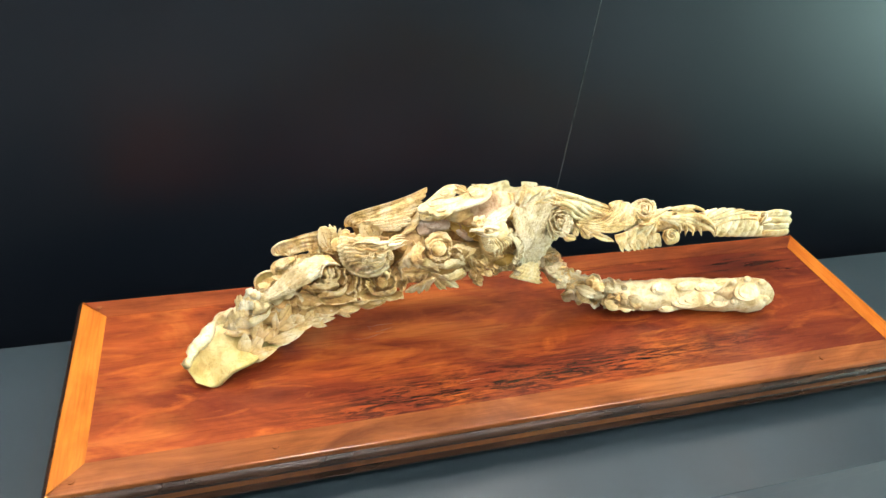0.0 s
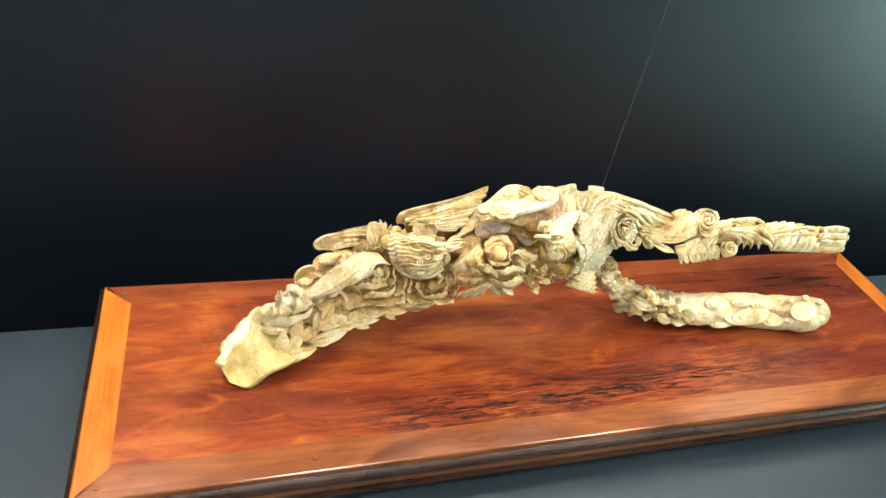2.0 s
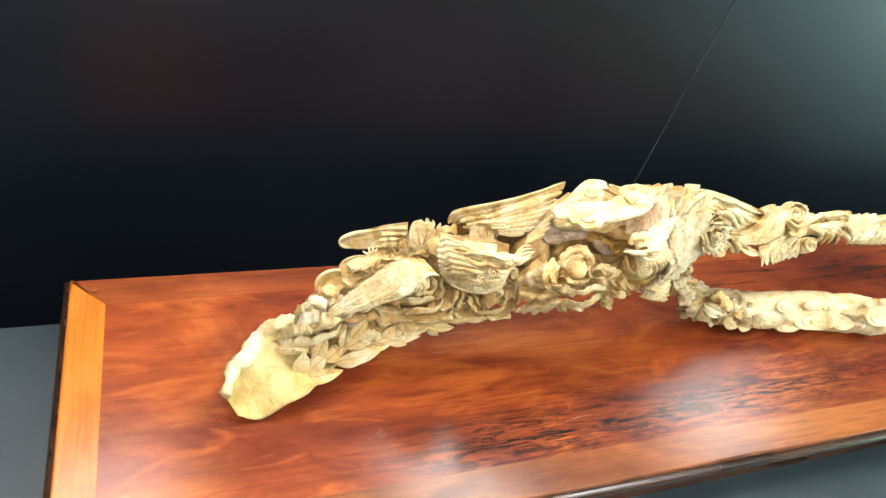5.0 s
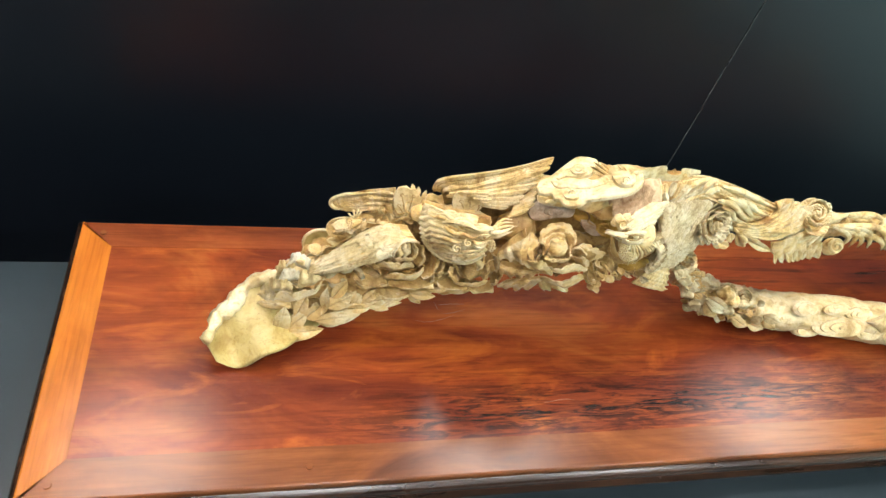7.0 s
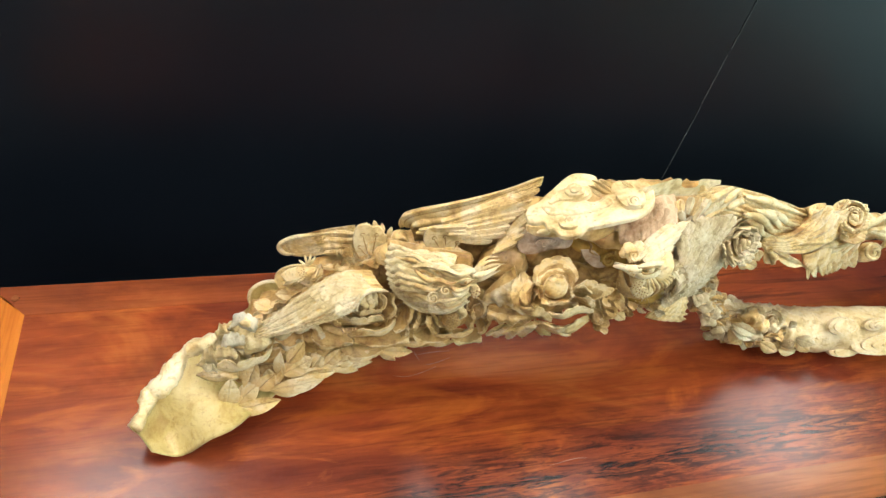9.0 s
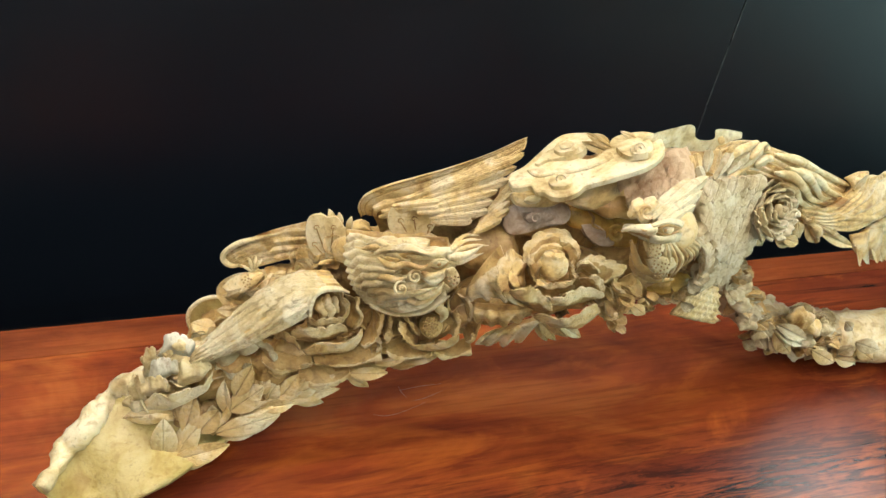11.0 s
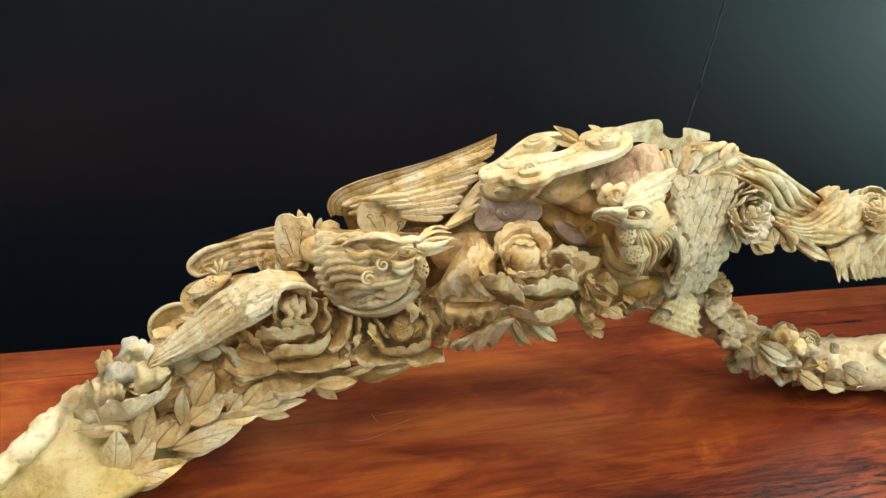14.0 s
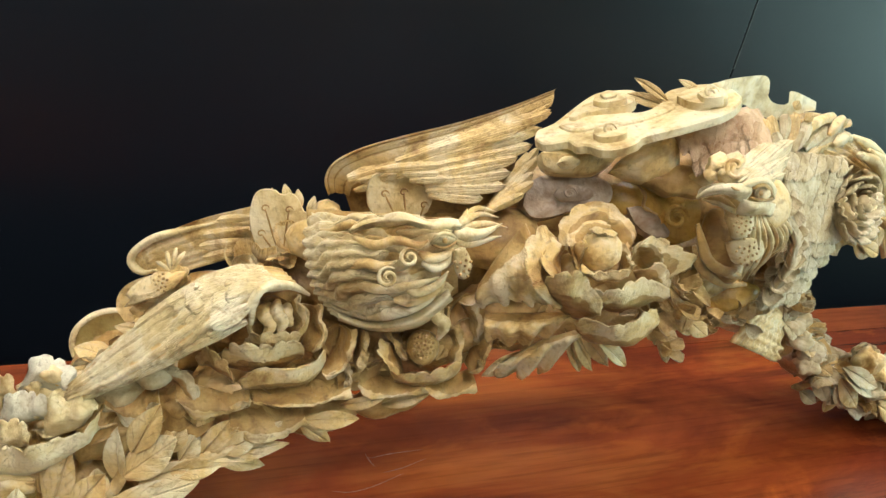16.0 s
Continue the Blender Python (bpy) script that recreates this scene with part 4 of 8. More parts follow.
# a bud and two round leaves between the wings
cup = disc("bud", [(0.3148, 0.2640, 1.0338), (0.3157, 0.2660, 1.0410), (0.3208, 0.2660, 1.0492), (0.3303, 0.2650, 1.0553), (0.3394, 0.2620, 1.0593), (0.3527, 0.2560, 1.0626), (0.3569, 0.2520, 1.0617), (0.3526, 0.2500, 1.0574), (0.3408, 0.2510, 1.0465), (0.3277, 0.2540, 1.0332), (0.3206, 0.2580, 1.0273)], -0.004, 0.006, WOOD, carving, "half-open carved bud with drilled holes")
loft("lip", [[(0.3208, 0.2620, 1.0456), (0.3294, 0.2620, 1.0548), (0.3412, 0.2580, 1.0627), (0.3551, 0.2520, 1.0667)], [(0.3252, 0.2540, 1.0466), (0.3330, 0.2530, 1.0548), (0.3421, 0.2500, 1.0616), (0.3528, 0.2470, 1.0651)], [(0.3254, 0.2520, 1.0476), (0.3331, 0.2490, 1.0525), (0.3419, 0.2460, 1.0565), (0.3494, 0.2460, 1.0602)]], 0.0024, WOOD, cup, 20, 8)
shell([(0.3361, 0.2560, 1.0530), (0.3410, 0.2540, 1.0509), (0.3486, 0.2540, 1.0544)], [(0.3365, 0.2580, 1.0612), (0.3453, 0.2580, 1.0665), (0.3590, 0.2560, 1.0679)], (0, -0.004, 0.001), cup, WOOD, 2)
shell([(0.3210, 0.2540, 1.0424), (0.3312, 0.2500, 1.0471), (0.3412, 0.2500, 1.0520)], [(0.3269, 0.2500, 1.0544), (0.3367, 0.2470, 1.0571), (0.3515, 0.2480, 1.0639)], (0, -0.004, 0.0), cup, WOOD, 2)
dots(cup, (0.3417, 0.2480, 1.0618), 0.0055, 12, size=0.0009)
for b in ((0.3391, 0.2620, 1.0674), (0.3448, 0.2620, 1.0740), (0.3504, 0.2600, 1.0775), (0.3548, 0.2580, 1.0761)):
    strand("stamen", [(0.3470, 0.2560, 1.0636), (Vector((0.3470, 0.2560, 1.0636)) + Vector(b)) / 2 + Vector((0, -0.002, 0.002)), b], 0.0010, 0.0014, WOOD_PALE, cup)
leaf = disc("leaf", [(0.2901, 0.2620, 0.9994), (0.2891, 0.2660, 1.0077), (0.2913, 0.2680, 1.0159), (0.2966, 0.2690, 1.0227), (0.3045, 0.2690, 1.0279), (0.3156, 0.2670, 1.0308), (0.3236, 0.2620, 1.0268), (0.3269, 0.2560, 1.0212), (0.3175, 0.2540, 1.0101), (0.3016, 0.2560, 0.9962)], -0.005, 0.005, WOOD_SMOOTH, carving, "rounded carved leaf")
strand("rim", [(0.2899, 0.2610, 1.0025), (0.2894, 0.2645, 1.0088), (0.2915, 0.2665, 1.0170), (0.2969, 0.2675, 1.0238), (0.3047, 0.2675, 1.0290), (0.3158, 0.2655, 1.0318), (0.3238, 0.2605, 1.0279)], 0.0018, 0.0018, WOOD_PALE, leaf)
strand("rolled_edge", [(0.3720, 0.2860, 1.0791), (0.3528, 0.2900, 1.0722), (0.3369, 0.2950, 1.0646), (0.3266, 0.2990, 1.0548), (0.3224, 0.3000, 1.0482), (0.3228, 0.2990, 1.0422), (0.3287, 0.2960, 1.0389), (0.3368, 0.2910, 1.0435)], 0.0024, 0.0026, WOOD_PALE, wing2, 0.9)
# ---- the near drooping wing ----
wing3 = loft("wing", [[(0.4062, 0.2360, 1.0767), (0.3833, 0.2340, 1.0806), (0.3615, 0.2300, 1.0736), (0.3413, 0.2260, 1.0602), (0.3188, 0.2210, 1.0416), (0.2954, 0.2150, 1.0199)],
                      [(0.4084, 0.2220, 1.0812), (0.3869, 0.2140, 1.0849), (0.3659, 0.2100, 1.0758), (0.3433, 0.2090, 1.0586), (0.3205, 0.2110, 1.0377), (0.2942, 0.2130, 1.0166)],
                      [(0.4111, 0.2140, 1.0820), (0.3909, 0.2050, 1.0874), (0.3769, 0.1980, 1.0811), (0.3543, 0.1980, 1.0601), (0.3265, 0.2030, 1.0368), (0.2934, 0.2120, 1.0137)],
                      [(0.4149, 0.2130, 1.0780), (0.3966, 0.2030, 1.0864), (0.3877, 0.1970, 1.0777), (0.3654, 0.1970, 1.0593), (0.3306, 0.2030, 1.0320), (0.2945, 0.2130, 1.0081)]],
             0.006, COMBED["boxwood_pale"], carving, 48, 34, lambda u, v: 0.0019 * abs(np.sin(math.pi * (5.5 * v + 0.35 * np.sin(5 * u)))) ** 0.7 * np.clip((u - 0.12) / 0.2, 0.12, 1) + 0.0004 * np.sin(46 * u + 30 * v), label="lowered wing with long pale feathers", wax_shade=(WOOD, 0.0006))
for root, tip, w in (((0.3615, 0.2120, 1.0782), (0.3161, 0.2120, 1.0397), 66), ((0.3670, 0.2060, 1.0762), (0.3093, 0.2080, 1.0313), 70), ((0.3725, 0.2000, 1.0771), (0.3005, 0.2090, 1.0194), 70), ((0.3768, 0.1960, 1.0763), (0.3110, 0.2050, 1.0227), 66), ((0.3812, 0.1940, 1.0736), (0.3310, 0.2000, 1.0352), 64), ((0.3846, 0.1930, 1.0721), (0.3519, 0.1950, 1.0531), 60), ((0.3592, 0.2200, 1.0782), (0.3288, 0.2180, 1.0529), 60)):
    lay("feather", root, tip, w * 0.0001, wing3, WOOD_PALE, depth=0.0042, k=2)
scales("coverts", [((0.3593, 0.2150, 1.0797), (0.3834, 0.1930, 1.0733), 6, (-0.8, -0.1, -0.5)), ((0.3662, 0.2160, 1.0839), (0.3867, 0.1930, 1.0806), 6, (-0.8, -0.1, -0.45)), ((0.3754, 0.2160, 1.0878), (0.3904, 0.1980, 1.0855), 5, (-0.85, -0.1, -0.35)), ((0.3849, 0.2200, 1.0870), (0.3951, 0.2000, 1.0885), 5, (-0.9, -0.1, -0.2)), ((0.3949, 0.2240, 1.0850), (0.4024, 0.2030, 1.0873), 4, (-0.95, -0.1, -0.1))],
       0.0180, 0.0080, WOOD_PALE, 0.01, wing3, away=0.0012, kind="feather", messy=0.15)
strand("leading_edge", [(0.3872, 0.1940, 1.0694), (0.3878, 0.1950, 1.0809), (0.3918, 0.1980, 1.0877), (0.4000, 0.2020, 1.0883), (0.4101, 0.2060, 1.0835), (0.4189, 0.2100, 1.0752)], 0.0026, 0.0022, WOOD_PALE, wing3, 0.9)

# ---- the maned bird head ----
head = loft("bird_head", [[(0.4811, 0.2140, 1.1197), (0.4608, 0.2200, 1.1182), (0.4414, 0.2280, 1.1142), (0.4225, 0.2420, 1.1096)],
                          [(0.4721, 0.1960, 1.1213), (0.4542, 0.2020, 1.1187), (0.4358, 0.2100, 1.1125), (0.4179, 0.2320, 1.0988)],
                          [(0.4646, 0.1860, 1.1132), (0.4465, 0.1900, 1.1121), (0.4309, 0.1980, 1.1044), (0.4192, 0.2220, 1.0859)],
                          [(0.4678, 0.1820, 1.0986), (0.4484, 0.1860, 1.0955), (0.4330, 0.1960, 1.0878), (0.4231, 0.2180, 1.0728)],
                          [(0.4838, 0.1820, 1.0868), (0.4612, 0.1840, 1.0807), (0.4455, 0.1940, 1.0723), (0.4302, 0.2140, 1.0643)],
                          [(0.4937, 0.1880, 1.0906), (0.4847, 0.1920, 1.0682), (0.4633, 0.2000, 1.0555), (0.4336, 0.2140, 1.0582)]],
            0.016, COMBED["boxwood_pale"], carving, 60, 84, lambda u, v: 0.0036 * (abs(np.sin(math.pi * (12.0 * v + 0.36 * np.sin(9.5 * u + 6 * v) + 0.12 * np.sin(23 * u + 11 * v)))) ** 0.8 - 0.5) * np.clip(u / 0.18, 0.15, 1), label="maned bird head with a curved beak", wax_shade=(WOOD_OCHRE, -0.0011))
loft("head_core", [[(0.4904, 0.2060, 1.1233), (0.4625, 0.2260, 1.1167), (0.4207, 0.2460, 1.1094)], [(0.4969, 0.2000, 1.1023), (0.4602, 0.2060, 1.0944), (0.4201, 0.2320, 1.0854)], [(0.5022, 0.2000, 1.0793), (0.4709, 0.2060, 1.0466), (0.4305, 0.2220, 1.0502)]], 0.02, WOOD_OCHRE, head, 20, 10)
for i in range(13):
    # loose locks with lifted ends over the carved mane
    s = (i + 0.5) / 13
    a = Vector((0.4664, 0.1920, 1.1291)).lerp(Vector((0.4778, 0.1780, 1.0867)), s)
    b = Vector((0.4225, 0.2340, 1.1111)).lerp(Vector((0.4346, 0.2060, 1.0650)), s)
    pts = []
    for k in range(10):
        f = k / 9
        p = a.lerp(b, f * (0.96 if i % 2 else 0.78)) + FACE * (0.0030 + 0.0085 * math.sin(math.pi * min(1, 0.12 + 0.85 * f)) * (0.5 + 0.5 * math.sin(math.pi * s)))
        pts.append(p + Vector((0, 0, 0.0024 * math.sin(3.4 * math.pi * f + 1.1 * i))))
    strand("mane_lock", pts, 0.0040, 0.0016, (WOOD_PALE, WOOD)[i % 2], head, 0.75)
lump("nape", (0.468, 0.228, 1.101), (0.034, 0.015, 0.011), WOOD, head, 0.003, 70, turn=-0.1)
lump("nape", (0.430, 0.240, 1.092), (0.022, 0.014, 0.011), WOOD, head, 0.003, 70, turn=-0.2)
lump("face", (0.4767, 0.1880, 1.1170), (0.0180, 0.0130, 0.0125), WOOD_PALE, head, 0.0008, 80, turn=0.1)
lump("cheek", (0.4689, 0.1880, 1.1026), (0.0165, 0.0110, 0.0100), WOOD_PALE, head, 0.0008, 80, turn=0.25)
loft("jaw", [[(0.4346, 0.2060, 1.0650), (0.4503, 0.1920, 1.0677), (0.4704, 0.1820, 1.0793), (0.4865, 0.1800, 1.0957)], [(0.4344, 0.2040, 1.0630), (0.4507, 0.1880, 1.0666), (0.4716, 0.1770, 1.0778), (0.4874, 0.1760, 1.0940)], [(0.4355, 0.2080, 1.0582), (0.4546, 0.1960, 1.0580), (0.4768, 0.1860, 1.0673), (0.4930, 0.1840, 1.0855)]], 0.003, WOOD_PALE, head, 26, 8)
for line in ([(0.4381, 0.2000, 1.1166), (0.4459, 0.1860, 1.1200), (0.4544, 0.1790, 1.1268), (0.4640, 0.1740, 1.1265), (0.4693, 0.1740, 1.1293)], [(0.4341, 0.1960, 1.1016), (0.4426, 0.1860, 1.1096), (0.4498, 0.1800, 1.1115), (0.4552, 0.1770, 1.1162)], [(0.4386, 0.1920, 1.0934), (0.4475, 0.1820, 1.0964), (0.4568, 0.1760, 1.1004), (0.4664, 0.1720, 1.1052), (0.4777, 0.1730, 1.1079)],
             [(0.4669, 0.1720, 1.1178), (0.4733, 0.1700, 1.1158), (0.4794, 0.1720, 1.1169), (0.4823, 0.1740, 1.1211)], [(0.4588, 0.1760, 1.1029), (0.4671, 0.1720, 1.1000), (0.4768, 0.1720, 1.1042), (0.4826, 0.1740, 1.1109)], [(0.4650, 0.1740, 1.1226), (0.4706, 0.1710, 1.1208), (0.4780, 0.1720, 1.1215), (0.4832, 0.1740, 1.1241)]):
    strand("cheek_lock", line, 0.0030, 0.0014, rng.choice((WOOD, WOOD_PALE)), head, 0.8)
strand("jaw_lock", [(0.4579, 0.1800, 1.0903), (0.4666, 0.1750, 1.0932), (0.4766, 0.1730, 1.1001), (0.4828, 0.1750, 1.1090)], 0.0040, 0.0018, WOOD, head)
strand("jaw_lock", [(0.4471, 0.1900, 1.0723), (0.4597, 0.1790, 1.0827), (0.4712, 0.1740, 1.0915), (0.4806, 0.1750, 1.1004)], 0.0036, 0.0018, WOOD_PALE, head)
eye = disc("eye", [(0.4713, 0.1740, 1.1278), (0.4739, 0.1730, 1.1322), (0.4791, 0.1740, 1.1320), (0.4845, 0.1760, 1.1283), (0.4796, 0.1740, 1.1262), (0.4748, 0.1730, 1.1264)], 0.0022, 0.002, WOOD_PALE, head)
strand("eye_ring", [(0.4703, 0.1735, 1.1277), (0.4732, 0.1725, 1.1330), (0.4788, 0.1735, 1.1330), (0.4854, 0.1760, 1.1283)], 0.0012, 0.0008, WOOD_PALE, head)
strand("eye_ring", [(0.4708, 0.1735, 1.1272), (0.4752, 0.1725, 1.1259), (0.4805, 0.1735, 1.1257), (0.4855, 0.1760, 1.1278)], 0.0008, 0.0006, WOOD_DEEP, head)
lump("pupil", (0.4768, 0.1715, 1.1304), (0.0016, 0.0016, 0.0008), WOOD_DEEP, head, seg=10)
# a long waved brow that sweeps back over the mane
loft("brow", [[(0.4360, 0.2040, 1.1189), (0.4453, 0.1980, 1.1298), (0.4560, 0.1900, 1.1361), (0.4691, 0.1820, 1.1379), (0.4898, 0.1840, 1.1347)], [(0.4357, 0.2010, 1.1201), (0.4451, 0.1920, 1.1299), (0.4557, 0.1840, 1.1355), (0.4685, 0.1760, 1.1373), (0.4872, 0.1790, 1.1345)], [(0.4367, 0.2030, 1.1185), (0.4472, 0.1950, 1.1262), (0.4589, 0.1860, 1.1310), (0.4717, 0.1770, 1.1329), (0.4859, 0.1780, 1.1321)]],
     0.004, WOOD_PALE, head, 30, 8, lambda u, v: 0.0010 * np.sin(16 * u + 2 * v))
strand("brow", [(0.4573, 0.1900, 1.1254), (0.4636, 0.1820, 1.1293), (0.4705, 0.1770, 1.1334), (0.4814, 0.1760, 1.1333)], 0.0022, 0.0012, WOOD_PALE, head)
# the open beak and the whiskers
strand("beak", [(0.4841, 0.1800, 1.1300), (0.4949, 0.1820, 1.1272), (0.5053, 0.1860, 1.1268), (0.5151, 0.1900, 1.1296)], 0.0048, 0.0006, WOOD_PALE, head, 0.9)
strand("beak", [(0.4860, 0.1790, 1.1251), (0.4968, 0.1820, 1.1231), (0.5062, 0.1860, 1.1222), (0.5163, 0.1900, 1.1218)], 0.0038, 0.0006, WOOD_PALE, head, 0.9)
lump("mouth", (0.4972, 0.1860, 1.1223), (0.007, 0.004, 0.003), WOOD_DEEP, head)
for b, m in (((0.4936, 0.1900, 1.1384), (0.4912, 0.1860, 1.1361)), ((0.5022, 0.1920, 1.1343), (0.4944, 0.1870, 1.1355)), ((0.5154, 0.1960, 1.1300), (0.4999, 0.1900, 1.1349)), ((0.5137, 0.1980, 1.1326), (0.4994, 0.1930, 1.1368)), ((0.5219, 0.1960, 1.1236), (0.5057, 0.1900, 1.1297))):
    strand("whisker", [(0.4851, 0.1800, 1.1325), m, b], 0.0022, 0.0006, WOOD, head)
scroll("scroll", (0.4599, 0.1720, 1.1205), 0.0052, WOOD_PALE, head, hand=1, turn=0.5, lift=0.6)
scroll("scroll", (0.4510, 0.1740, 1.1082), 0.0056, WOOD_PALE, head, hand=1, turn=0.9, lift=0.6)
disc("wattle", [(0.4828, 0.1720, 1.1248), (0.4872, 0.1720, 1.1262), (0.4911, 0.1720, 1.1221), (0.4938, 0.1710, 1.1144), (0.4915, 0.1700, 1.1085), (0.4867, 0.1700, 1.1102), (0.4841, 0.1710, 1.1166)], 0.0018, 0.003, WOOD_PALE, head)
dots(head, (0.4875, 0.1680, 1.1176), 0.0062, 12, size=0.0009)


def blossom(outline, stamens, parent, face, ring=0.0026):
    """A flat cut blossom with incised stamens."""
    p = disc("blossom", outline, 0.0008, 0.0035, WOOD_PALE, parent, "flat cut blossom with incised stamens", face, 5)
    for a, b in stamens:
        a, b = Vector(a) + face * 0.0016, Vector(b) + face * 0.0016
        strand("stamen", [a, a.lerp(b, 0.5), b], 0.00055, 0.00055, WOOD_DEEP, p, 0.5)
        scroll("stamen_tip", b, ring, WOOD_DEEP, p, face, turns=1.0, lift=0.0)


FLAT = Vector((-0.15, -0.9, 0.40)).normalized()
blossom([(0.4549, 0.2290, 1.1141), (0.4511, 0.2295, 1.1213), (0.4503, 0.2300, 1.1299), (0.4518, 0.2310, 1.1367), (0.4564, 0.2315, 1.1396), (0.4607, 0.2315, 1.1391), (0.4642, 0.2310, 1.1373), (0.4684, 0.2310, 1.1387), (0.4740, 0.2310, 1.1375), (0.4772, 0.2300, 1.1333), (0.4830, 0.2300, 1.1318), (0.4886, 0.2295, 1.1272), (0.4885, 0.2290, 1.1199), (0.4822, 0.2280, 1.1138)],
        (((0.4659, 0.2280, 1.1167), (0.4600, 0.2290, 1.1274)), ((0.4728, 0.2280, 1.1177), (0.4707, 0.2290, 1.1285)), ((0.4820, 0.2275, 1.1141), (0.4834, 0.2280, 1.1209))), head, FLAT)
blossom([(0.3976, 0.2550, 1.0721), (0.3919, 0.2570, 1.0857), (0.3900, 0.2590, 1.0973), (0.3914, 0.2610, 1.1072), (0.3942, 0.2620, 1.1127), (0.3998, 0.2620, 1.1144), (0.4051, 0.2620, 1.1133), (0.4085, 0.2610, 1.1108), (0.4133, 0.2610, 1.1125), (0.4182, 0.2600, 1.1086), (0.4209, 0.2590, 1.1018), (0.4244, 0.2580, 1.0984), (0.4206, 0.2560, 1.0886), (0.4149, 0.2540, 1.0722), (0.4062, 0.2530, 1.0665)],
        (((0.4077, 0.2545, 1.0721), (0.3970, 0.2575, 1.0876)), ((0.4056, 0.2560, 1.0801), (0.3990, 0.2600, 1.1028)), ((0.4098, 0.2555, 1.0774), (0.4125, 0.2595, 1.1019))), head, FLAT)
for root, tip, w in (((0.4133, 0.2620, 1.1012), (0.4100, 0.2660, 1.1155), 66), ((0.4185, 0.2600, 1.1013), (0.4175, 0.2640, 1.1133), 56), ((0.4234, 0.2580, 1.0984), (0.4273, 0.2620, 1.1099), 56), ((0.4057, 0.2640, 1.1016), (0.4033, 0.2680, 1.1121), 60)):
    lay("leaf", root, tip, w * 0.0001, head, WOOD_PALE, depth=0.005)

